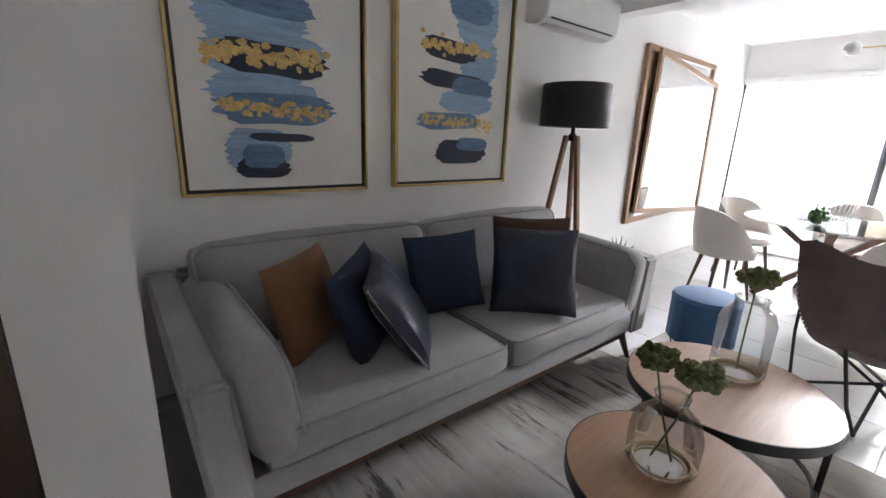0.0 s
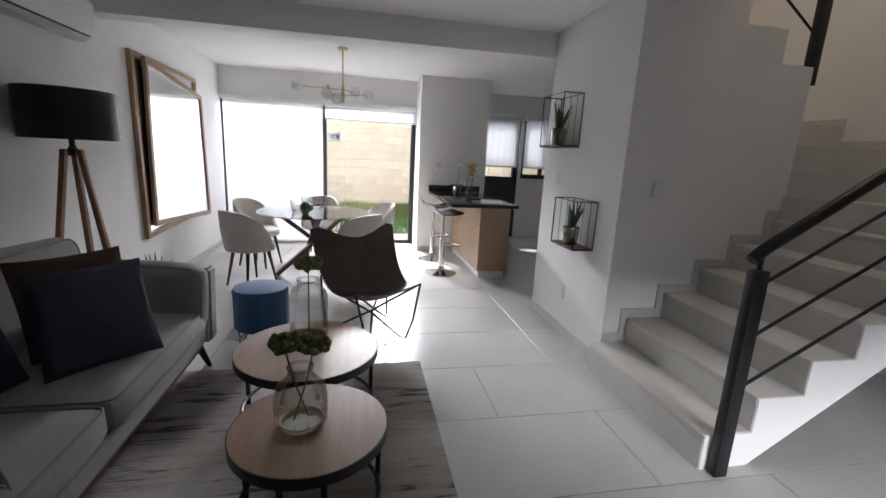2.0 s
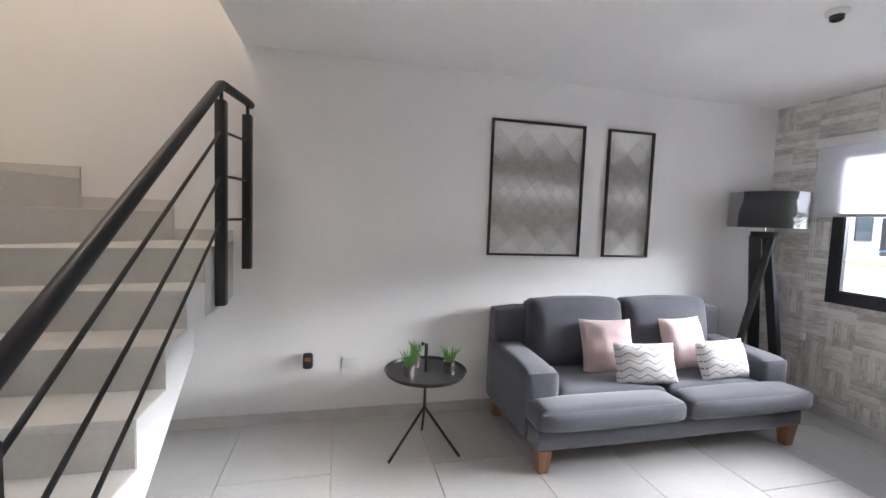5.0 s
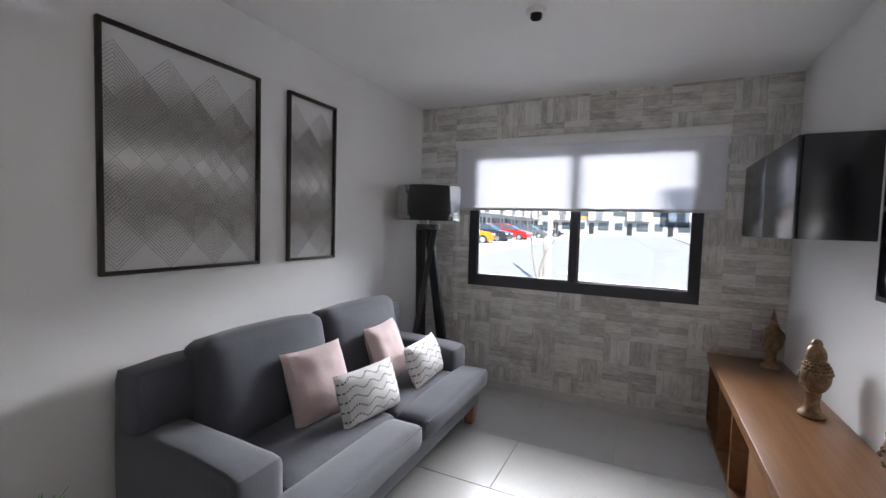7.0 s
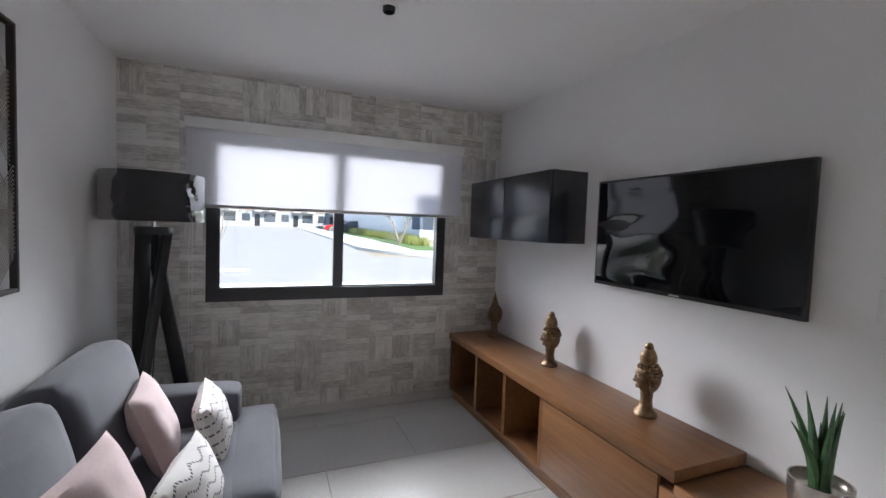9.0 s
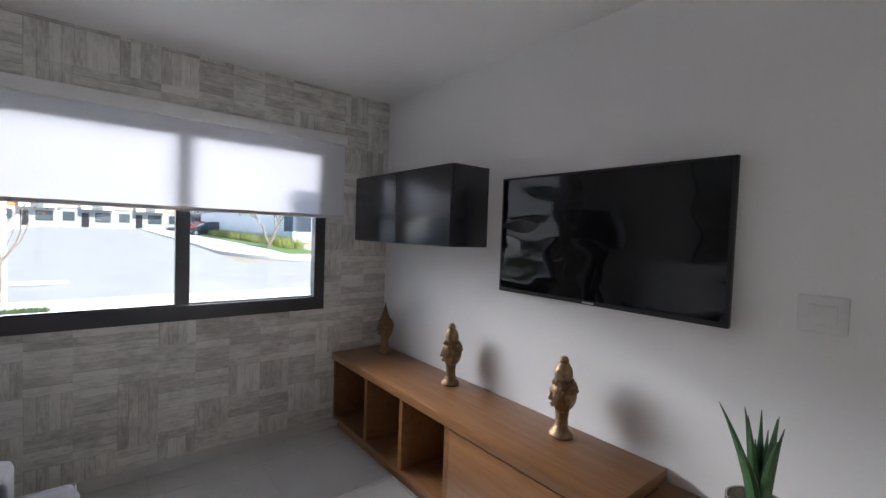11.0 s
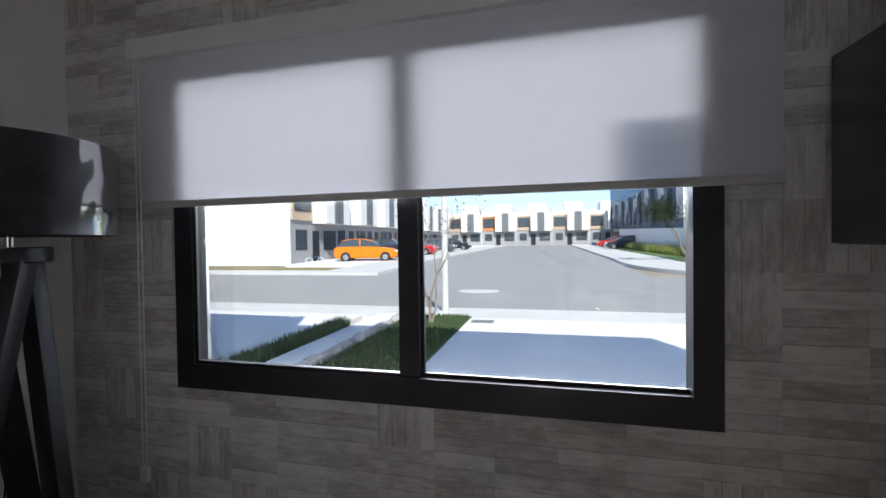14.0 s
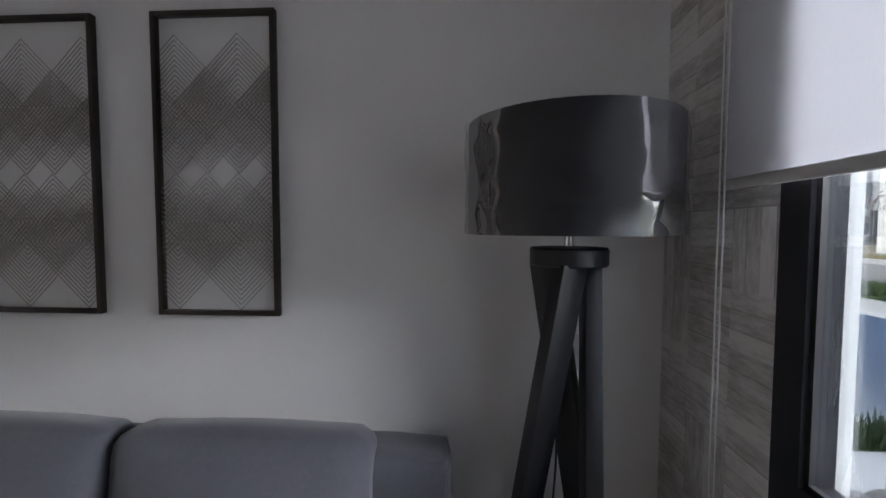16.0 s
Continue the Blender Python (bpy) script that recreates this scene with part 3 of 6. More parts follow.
# sliding garden door
gd = tagged(new("door_garden"), "dark aluminium sliding glass door to the garden", "door", "", "structure")
X = XE + 0.05
part("door_frame", boxes((X - 0.04, X + 0.04, YN - 0.05, YN, 0, 2.19), (X - 0.04, X + 0.04, -0.50, -0.43, 0, 2.19), (X - 0.04, X + 0.04, -0.43, YN - 0.05, 2.13, 2.19), (X - 0.04, X + 0.04, -0.43, YN - 0.05, 0, 0.05)), DARK_ALU, gd)
part("mullion", boxes((X - 0.03, X + 0.03, 0.90, 0.97, 0.05, 2.13)), DARK_ALU, gd)
for a, b, d in ((-0.43, 0.90, 0.012), (0.97, YN - 0.05, -0.012)):
    gl = part("pane", boxes((X + d - 0.004, X + d + 0.004, a, b, 0.05, 2.13)), GLASS, gd)
    gl.visible_shadow = False
paper = thing("notice_sheet", pose(X - 0.002, 0.80, 1.70), "small white printed notice sheet taped on the glass door", "notice")
part("paper", boxes((-0.003, 0, -0.11, 0.06, -0.07, 0.07)), PLASTIC, paper)
part("print_block", boxes((-0.0045, -0.0035, -0.09, -0.05, -0.03, 0.03), (-0.0045, -0.0035, -0.03, 0.04, 0.01, 0.02), (-0.0045, -0.0035, -0.03, 0.04, -0.02, -0.01)), BLUE_VELVET, paper)
roller_blind("roller_blind", XE - 0.04, 0.94, YN - 0.03, 0.04, 2.22, "white roller blind fully lowered over the garden door")
roller_blind("roller_blind", XE - 0.04, -0.52, 0.925, 1.97, 2.22, "white roller blind rolled high over the garden door")
# kitchen back door and window
kd = tagged(new("door_kitchen"), "black metal back door with glazed upper part", "door", "", "structure")
part("door_panel", boxes((7.63, 7.68, -2.56, -1.66, 0.0, 1.16)), DARK_ALU, kd)
part("door_frame", boxes((7.62, 7.69, -2.565, -2.46, 1.16, 2.2), (7.62, 7.69, -1.75, -1.66, 1.16, 2.2), (7.62, 7.69, -2.46, -1.75, 2.12, 2.2)), DARK_ALU, kd)
gl = part("pane", boxes((7.65, 7.656, -2.46, -1.75, 1.16, 2.12)), GLASS, kd)
gl.visible_shadow = False
sliding_window("window_kitchen", 7.66, -3.45, -2.62, 1.14, 2.2, -3.03, 0.05, 0.03, "dark aluminium kitchen window", 0.07)
roller_blind("roller_blind", 7.57, -2.54, -1.68, 1.36, 2.3, "white roller blind over the back door glass")
roller_blind("roller_blind", 7.57, -3.43, -2.64, 1.36, 2.3, "white roller blind over the kitchen window")
# bathroom door
bd = tagged(new("door_bathroom"), "dark brown wooden bathroom door standing open", "door", "", "structure")
part("door_frame", boxes((-0.055, -0.012, 1.035, 1.185, 0, 2.118), (-0.80, -0.757, 1.035, 1.185, 0, 2.118), (-0.757, -0.055, 1.035, 1.185, 2.075, 2.118)), DOOR_WOOD, bd)
lf = part("door_leaf", boxes((-0.102, -0.062, 1.19, 1.90, 0.01, 2.07), bevel=0.003), DOOR_WOOD, bd)
part("door_handle", tube(bmesh.new(), [(-0.102, 1.83, 1.0), (-0.15, 1.83, 1.0), (-0.15, 1.71, 1.0)], 0.009, 8), CHROME, lf)
MIRROR = surface("mirror_silver", (0.9, 0.91, 0.91), 0.01, 0.0, 1, 10, 0.0, metal=1.0)
bmir = thing("bathroom_mirror", pose(-0.55, YN - 0.015, 1.2), "plain frameless bathroom mirror above the basin", "mirror")
part("glass", boxes((-0.3, 0.3, 0, 0.012, 0.0, 0.75)), MIRROR, bmir)
van = thing("bathroom_vanity", pose(-0.55, 2.15, 0), "dark wood bathroom vanity with white basin", "vanity")
part("cabinet", boxes((-0.35, 0.35, -0.25, 0.25, 0.02, 0.78), bevel=0.004), DOOR_WOOD, van)
part("handle", boxes((0.02, 0.035, -0.275, -0.252, 0.45, 0.6)), CHROME, van)
part("basin", boxes((-0.35, 0.35, -0.27, 0.25, 0.785, 0.86), bevel=0.012), PLASTIC, van)

# ---- living area: sofa ----
sofa = thing("sofa", pose(0.27, 1.33, 0), "light grey fabric sofa with dark wooden plinth and piped cushions", "sofa")
L, D = 2.50, 1.0
part("plinth", boxes((0.10, L - 0.10, 0.06, D - 0.05, 0.15, 0.195)), DARK_WOOD, sofa)
bm = bmesh.new()
soft_box(bm, 0.04, L - 0.04, 0.03, D, 0.195, 0.31, 0.02, cuts=4)
part("seat_frame", bm, GREY_SOFA, sofa)
bm = bmesh.new()
prism(bm, [(0.82, 0.20), (D - 0.02, 0.20), (D + 0.02, 0.74), (0.90, 0.76), (0.80, 0.42)], "x", 0.05, L - 0.05)
bmesh.ops.bevel(bm, geom=bm.edges[:], offset=0.025, segments=3, affect="EDGES")
part("backrest_frame", bm, GREY_SOFA, sofa)
for x0, x1, lean in ((0.0, 0.13, -0.045), (L - 0.13, L, 0.045)):
    bm = bmesh.new()
    prism(bm, [(0.0, 0.19), (D, 0.19), (D, 0.74), (0.0, 0.685)], "x", x0, x1)
    for v in bm.verts:
        v.co.x += lean * (v.co.z - 0.19) / 0.45
    bmesh.ops.bevel(bm, geom=bm.edges[:], offset=0.02, segments=3, affect="EDGES")
    part("arm", bm, GREY_SOFA, sofa)
    s = 1 if lean < 0 else -1
    xi = x1 if lean < 0 else x0
    bm = bmesh.new()
    soft_box(bm, min(xi, xi + s * 0.17), max(xi, xi + s * 0.17), 0.0, 0.86, 0.33, 0.715, 0.06, (0.025, 0.012, 0.02), wob=0.006, seed=x0)
    for v in bm.verts:
        v.co.x -= s * 0.06 * max(0, v.co.z - 0.35) / 0.3
        v.co.z += 0.045 * (v.co.y - 0.02) / 0.86
    part("arm_cushion", bm, GREY_SOFA, sofa)
    xp = xi + s * 0.16
    part("piping", tube(bmesh.new(), [(xp - s * 0.005, 0.005, 0.35), (xp - s * 0.05, -0.004, 0.66), (xp - s * 0.065, 0.06, 0.722), (xp - s * 0.085, 0.82, 0.775)], 0.006, 6), PIPING, sofa)
for k in range(2):
    a, b = 0.15 + k * 1.105, 0.15 + (k + 1) * 1.105 - 0.01
    bm = bmesh.new()
    soft_box(bm, a, b, 0.0, 0.80, 0.31, 0.455, 0.045, (0.0, 0.012, 0.035), wob=0.007, seed=k * 9.0)
    c = part("seat_cushion", bm, GREY_SOFA, sofa)
    part("piping", tube(bmesh.new(), [(x, y, z + 0.001) for x, y, z in rect_loop(a + 0.012, b - 0.012, 0.006, 0.79, 0.447, 0.05)], 0.0055, 6, True), PIPING, c)
    part("piping", tube(bmesh.new(), rect_loop(a + 0.012, b - 0.012, 0.006, 0.79, 0.322, 0.05), 0.0055, 6, True), PIPING, c)
    bm = bmesh.new()
    soft_box(bm, a - 0.05 if k == 0 else a, b if k == 0 else b + 0.05, 0.0, 0.22, 0.0, 0.49, 0.06, (0.0, 0.05, 0.025), wob=0.011, seed=4 + k * 7.0)
    bm.transform(pose(0, 0.60, 0.43, -14))
    c = part("back_cushion", bm, GREY_SOFA, sofa)
    bm = bmesh.new()
    lp = [(x, 0.012, z) for x, z, y in rect_loop((a - 0.04 if k == 0 else a + 0.01), (b - 0.01 if k == 0 else b + 0.04), 0.02, 0.475, 0, 0.06)]
    tube(bm, lp, 0.0055, 6, True)
    bm.transform(pose(0, 0.60, 0.43, -14))
    part("piping", bm, PIPING, c)
for x, y in ((0.12, 0.10), (L - 0.14, 0.08), (0.12, D - 0.1), (L - 0.14, D - 0.1)):
    sx = -1 if x < 1 else 1
    part("leg", tube(bmesh.new(), [(x + sx * 0.07, y - (0.04 if y < 0.5 else -0.04), 0), (x + sx * 0.02, y, 0.16)], [0.014, 0.026], 10), DARK_WOOD, sofa)

def scatter(name, m, w, h, t, material, label, seed, back=None):
    bm = pillow(w, h, t, seed)
    c = thing(name, m, label, "cushion")
    part("cover", bm, material, c)
    return c
# cushions on the sofa: base centre, direction along the base and up the cushion
def leaning(base, along, up):
    x = Vector(along).normalized()
    z = Vector(up)
    z = (z - x * z.dot(x)).normalized()
    y = z.cross(x)
    return Matrix(((x.x, y.x, z.x, base[0]), (x.y, y.y, z.y, base[1]), (x.z, y.z, z.z, base[2]), (0, 0, 0, 1)))

S = 0.462
scatter("scatter_cushion", leaning((0.79, 1.78, S), (0.80, 0.60, 0.04), (-0.16, 0.20, 0.9)), 0.42, 0.42, 0.15, TAN, "tan velvet scatter cushion leaning on the sofa", 1.0)
scatter("scatter_cushion", leaning((1.00, 1.66, S), (0.73, 0.68, 0.12), (-0.30, 0.10, 0.93)), 0.42, 0.42, 0.16, NAVY, "dark blue velvet scatter cushion leaning on the sofa", 2.0)
lm = leaning((1.17, 1.53, S + 0.02), (0.55, 0.83, 0.10), (-0.50, 0.26, 0.80))
tc = scatter("scatter_cushion", lm, 0.42, 0.44, 0.15, NAVY_LEATHER, "navy leather scatter cushion with pale back on the sofa", 3.0)
bm = pillow(0.415, 0.435, 0.158, 3.0)
bmesh.ops.delete(bm, geom=[f for f in bm.faces if f.calc_center_median().y < 0.006], context="FACES")
part("back_cover", bm, CREAM, tc, "pale cloth back of the cushion")
part("zip_edge", tube(bmesh.new(), [(-0.2, 0.0, 0.42), (-0.19, 0.004, 0.22), (-0.2, 0.0, 0.02)], 0.006, 6), CREAM, tc)
scatter("scatter_cushion", leaning((1.50, 1.77, S), (0.97, -0.22, 0.05), (-0.05, 0.32, 0.9)), 0.43, 0.42, 0.15, NAVY, "dark blue velvet scatter cushion on the sofa", 4.0)
scatter("scatter_cushion", leaning((1.83, 1.49, S), (0.74, -0.67, 0.0), (0.24, 0.24, 0.9)), 0.46, 0.47, 0.14, NAVY_LEATHER, "navy leather scatter cushion on the sofa", 5.0)
part("side_tag", boxes((0.222, 0.232, -0.004, 0.004, 0.10, 0.14)), CREAM, bpy.data.objects["scatter_cushion.004"])
scatter("scatter_cushion", leaning((1.97, 1.63, S), (0.72, -0.69, 0.03), (0.24, 0.24, 0.9)), 0.45, 0.495, 0.11, BROWN_CLOTH, "dark brown fringed scatter cushion behind the leather one", 6.0)

# ---- rug ----
RUG, n, l, p = blank("streaked_grey_rug")
st = tex_noise(n, l, mapped(n, l, (11, 1.0, 1), (0, 0, 4)), 1.9, 7.0, 0.72)
patch, bl = tex_noise(n, l, mapped(n, l, (2.0, 0.8, 1)), 2.4, 4.0, 0.6), tex_noise(n, l, mapped(n, l), 1.6, 4.0)
fib = tex_noise(n, l, mapped(n, l), 260.0, 2.0)
ground_tone = ramp(n, l, mathn(n, l, "ADD", mathn(n, l, "MULTIPLY", bl, 0.6), mathn(n, l, "MULTIPLY", st, 0.4)), [(0.38, (0.27, 0.245, 0.215)), (0.52, (0.37, 0.345, 0.315)), (0.66, (0.50, 0.48, 0.455))])
streak = ramp(n, l, mathn(n, l, "ADD", mathn(n, l, "MULTIPLY", st, 0.62), mathn(n, l, "MULTIPLY", patch, 0.38)), [(0.40, (1, 1, 1)), (0.455, (0, 0, 0))])
l.new(mixc(n, l, streak, ground_tone, (0.085, 0.078, 0.072)), p.inputs["Base Color"])
p.inputs["Roughness"].default_value = 0.95
bump(n, l, p, fib, 0.5, 0.004)
rug = thing("rug", pose(0, 0, 0), "low pile taupe rug with dark streaks under the coffee tables", "rug")
bm = bmesh.new()
box(bm, 0.30, 2.615, -0.06, 1.95, 0.0, 0.012, 0.004, 2)
part("rug_body", bm, RUG, rug)

# ---- coffee tables ----
def coffee_table(x, y, r, h, label):
    t = thing("coffee_table", pose(x, y, 0.012), label, "coffee table", "nesting coffee tables")
    part("top", lathe(bmesh.new(), [(0, h - 0.012), (r - 0.006, h - 0.012), (r - 0.005, h), (0, h)], 56), TABLE_WOOD, t)
    bm = bmesh.new()
    lathe(bm, [(r - 0.0045, h - 0.045), (r, h - 0.045), (r, h - 0.001), (r - 0.0045, h - 0.001), (r - 0.0045, h - 0.045)], 56)
    part("rim", bm, BLACK_METAL, t)
    part("foot_ring", tube(bmesh.new(), arc(0, 0, 0.055, r - 0.03, 0, 360, 48)[:-1], 0.011, 8, True), BLACK_METAL, t)
    for a in (75, 165, 195, 285):
        cx, cy = (r - 0.022) * math.cos(radians(a)), (r - 0.022) * math.sin(radians(a))
        bm = bmesh.new()
        box(bm, cx - 0.011, cx + 0.011, cy - 0.011, cy + 0.011, 0, h - 0.04, 0.002)
        part("leg", bm, BLACK_METAL, t)
    return t
coffee_table(1.386, 0.563, 0.308, 0.38, "smaller round coffee table with wooden top and black frame")
coffee_table(2.086, 0.65, 0.382, 0.388, "larger round coffee table with wooden top and black frame")

def flower_head(bm, c, r, seed):
    rnd = random.Random(seed)
    for i in range(70):
        d = Vector((rnd.gauss(0, 1), rnd.gauss(0, 1), rnd.gauss(0, 0.7))).normalized()
        q = Vector(c) + Vector((d.x * r, d.y * r, d.z * r * 0.6)) * rnd.uniform(0.55, 1.0)
        s = r * rnd.uniform(0.2, 0.34)
        bmesh.ops.create_icosphere(bm, subdivisions=1, radius=s, matrix=Matrix.Translation(q))

def vase(x, y, z, prof, label, heads, rim):
    v = thing("vase", pose(x, y, z), label, "vase", "glass vases")
    bm = bmesh.new()
    r, zz = prof[-1]
    lathe(bm, [(0, prof[0][1])] + prof + [(r - 0.003, zz + 0.001), (r - 0.004, zz - 0.012)], 36)
    g = part("glass_body", bm, SMOKE, v)
    part("tinted_base", lathe(bmesh.new(), [(prof[0][0] * 0.90, 0.003), (prof[0][0] * 0.985, 0.012), (prof[0][0] * 0.97, 0.018), (prof[0][0] * 0.88, 0.010), (prof[0][0] * 0.90, 0.003)], 36), BRASS, v)
    for i, (hx, hy, hz, r) in enumerate(heads):
        part("stem", tube(bmesh.new(), [(hx * -0.5, hy * -0.5, 0.02), (hx * 0.4, hy * 0.4, hz * 0.55), (hx, hy, hz)], 0.0035, 6), DRY_GREEN, v)
        bm = bmesh.new()
        flower_head(bm, (hx, hy, hz + r * 0.3), r, i + int(x * 100))
        part("flower_head", bm, DRY_GREEN, v)
    return v
vase(1.40, 0.60, 0.393, [(0.086, 0.0), (0.103, 0.02), (0.105, 0.115), (0.092, 0.165), (0.050, 0.205), (0.046, 0.23), (0.052, 0.245)], "squat smoky glass vase with dried green flower heads", [(-0.02, 0.055, 0.34, 0.056), (0.03, -0.05, 0.31, 0.062)], 0.05)
vase(2.22, 0.66, 0.401, [(0.095, 0.0), (0.106, 0.02), (0.106, 0.25), (0.09, 0.295), (0.062, 0.315), (0.061, 0.345), (0.067, 0.352)], "tall smoky glass vase with one dried green flower head", [(0.01, 0.0, 0.42, 0.068)], 0.06)

# ---- paintings over the sofa ----
CANVAS = surface("off_white_canvas", (0.74, 0.73, 0.70), 0.8, 0.04, 8, 400, 0.25)
GOLD_FRAME = surface("pale_gold_frame", (0.62, 0.46, 0.20), 0.38, 0.12, 14, 120, 0.1, metal=0.6)
PAINT = {
    "sky": surface("pale_blue_paint", (0.27, 0.40, 0.56), 0.7, 0.22, 14, 90, 0.2, stretch=(0.5, 1, 3)),
    "blue": surface("slate_blue_paint", (0.12, 0.20, 0.33), 0.7, 0.35, 14, 90, 0.2, stretch=(0.5, 1, 3)),
    "navy": surface("ink_navy_paint", (0.018, 0.025, 0.05), 0.6, 0.4, 14, 90, 0.2, stretch=(0.5, 1, 3)),
    "gold": surface("gold_leaf", (0.60, 0.42, 0.16), 0.4, 0.35, 25, 90, 0.5, metal=0.4),
}

def brush_stroke(w, h, seed, n=18):
    """Bristle tracks side by side, each starting and ending a little differently."""
    bm = bmesh.new()
    rnd = random.Random(int(seed * 100))
    k = max(5, int(h / 0.009))
    rows = []
    for q in range(k + 1):
        edge = abs(2 * q / k - 1)
        ragged = 0.5 + 0.5 * noise.noise(Vector((q * 0.9, seed, 1.0)))
        a = w * (0.02 + 0.09 * ragged + 0.05 * rnd.random() + 0.14 * edge ** 3)
        b = w * (0.98 - 0.12 * (0.5 + 0.5 * noise.noise(Vector((q * 0.7, seed, 9.0)))) - 0.06 * rnd.random() - 0.18 * edge ** 3)
        row = []
        for i in range(n + 1):
            u = a + (b - a) * i / n
            row.append(bm.verts.new((u, 0, h * q / k + 0.010 * noise.noise(Vector((u * 5.0, seed, q * 0.05))))))
        rows.append(row)
    for lo, hi in zip(rows, rows[1:]):
        for i in range(n):
            bm.faces.new((lo[i], lo[i + 1], hi[i + 1], hi[i]))
    return bm

def flakes(w, h, seed):
    bm = bmesh.new()
    rnd = random.Random(seed)
    for i in range(110):
        cx, cz, r = rnd.uniform(0, w), rnd.gauss(h / 2, h * 0.18), rnd.uniform(0.12, 0.42) * h * 0.5
        k = rnd.randint(5, 7)
        bm.faces.new([bm.verts.new((cx + 1.3 * r * rnd.uniform(0.6, 1.1) * math.cos(2 * math.pi * q / k), -0.0004 * i / 110, cz + r * rnd.uniform(0.6, 1.1) * math.sin(2 * math.pi * q / k))) for q in range(k)])
    return bm

def painting(x0, x1, z0, z1, strokes, seed):
    p = thing("framed_painting", pose(x0, YN, z0), "abstract blue and gold brushstroke canvas in a thin gold frame", "painting", "paintings over the sofa")
    w, h, d = x1 - x0, z1 - z0, 0.055
    part("canvas", boxes((0.03, w - 0.03, -0.035, -0.01, 0.03, h - 0.03)), CANVAS, p)
    part("shadow_gap", boxes((0.012, w - 0.012, -0.03, -0.006, 0.012, h - 0.012)), BLACK_METAL, p)
    for r in ((0, 0.013, 0, h), (w - 0.013, w, 0, h), (0.013, w - 0.013, 0, 0.013), (0.013, w - 0.013, h - 0.013, h)):
        part("frame_bar", boxes((r[0], r[1], -d, 0, r[2], r[3]), bevel=0.002), GOLD_FRAME, p)
    for i, (u0, u1, v0, v1, kind) in enumerate(strokes):
        bm = flakes(u1 - u0, v1 - v0, seed + i) if kind == "gold" else brush_stroke(u1 - u0, v1 - v0, seed * 3.1 + i)
        bm.transform(pose(0.045 + u0, -0.0362 - 0.0006 * i, 0.03 + v0, 0, 2 if i % 2 else -1))
        if kind == "gold":
            tagged(part("gold_leaf", bm, PAINT[kind], p), "scattered gold leaf flakes", "", "", "stuff")
        else:
            part("brush_stroke", bm, PAINT[kind], p)
painting(0.41, 1.335, 1.05, 2.38, [
    (0.08, 0.70, 0.98, 1.22, "sky"), (0.38, 0.74, 0.92, 1.02, "navy"), (0.02, 0.62, 0.66, 0.94, "sky"), (0.10, 0.66, 0.80, 0.92, "blue"), (0.04, 0.72, 0.50, 0.72, "sky"),
    (0.08, 0.72, 0.54, 0.68, "navy"), (0.10, 0.66, 0.55, 0.67, "gold"), (0.03, 0.68, 0.40, 0.53, "sky"), (0.06, 0.76, 0.30, 0.44, "blue"), (0.13, 0.66, 0.34, 0.43, "gold"),
    (0.12, 0.50, 0.07, 0.28, "sky"), (0.22, 0.62, 0.23, 0.27, "navy"), (0.16, 0.48, 0.05, 0.14, "navy"), (0.20, 0.44, 0.10, 0.22, "blue")], 3)
painting(1.52, 2.465, 1.05, 2.38, [
    (0.36, 0.80, 0.85, 1.20, "sky"), (0.30, 0.74, 0.98, 1.16, "blue"), (0.40, 0.80, 0.62, 0.90, "sky"), (0.09, 0.62, 0.74, 0.86, "navy"), (0.14, 0.68, 0.76, 0.86, "gold"), (0.08, 0.78, 0.58, 0.68, "navy"), (0.34, 0.78, 0.52, 0.64, "blue"),
    (0.24, 0.78, 0.44, 0.56, "sky"), (0.06, 0.70, 0.32, 0.42, "blue"), (0.14, 0.74, 0.33, 0.42, "gold"), (0.22, 0.76, 0.10, 0.26, "navy"), (0.40, 0.74, 0.20, 0.28, "blue")], 7)

# ---- air conditioner ----
ac = thing("air_conditioner", pose(2.60, YN, 2.13), "white wall mounted split air conditioner", "air conditioner")
bm = bmesh.new()
prism(bm, [(0, 0.02), (-0.12, 0.0), (-0.19, 0.03), (-0.21, 0.08), (-0.21, 0.25), (-0.18, 0.29), (0, 0.29)], "x", 0, 0.86)
bmesh.ops.bevel(bm, geom=bm.edges[:], offset=0.008, segments=2, affect="EDGES")
part("casing", bm, PLASTIC, ac)
part("louvre", boxes((0.05, 0.81, -0.17, -0.10, -0.006, 0.002), bevel=0.002), SKIRT, ac)
part("air_slot", boxes((0.06, 0.80, -0.2, -0.185, 0.028, 0.036)), BLACK_METAL, ac)
part("badge", boxes((0.05, 0.075, -0.2125, -0.2105, 0.20, 0.212)), SKIRT, ac)

# ---- floor lamps ----
SHADE_BLACK = surface("black_pleated_shade", (0.014, 0.014, 0.017), 0.55, 0.3, 10, 200, 0.2)
FILM = pane_glass("plastic_wrap", (0.97, 0.97, 0.97), 0.45)

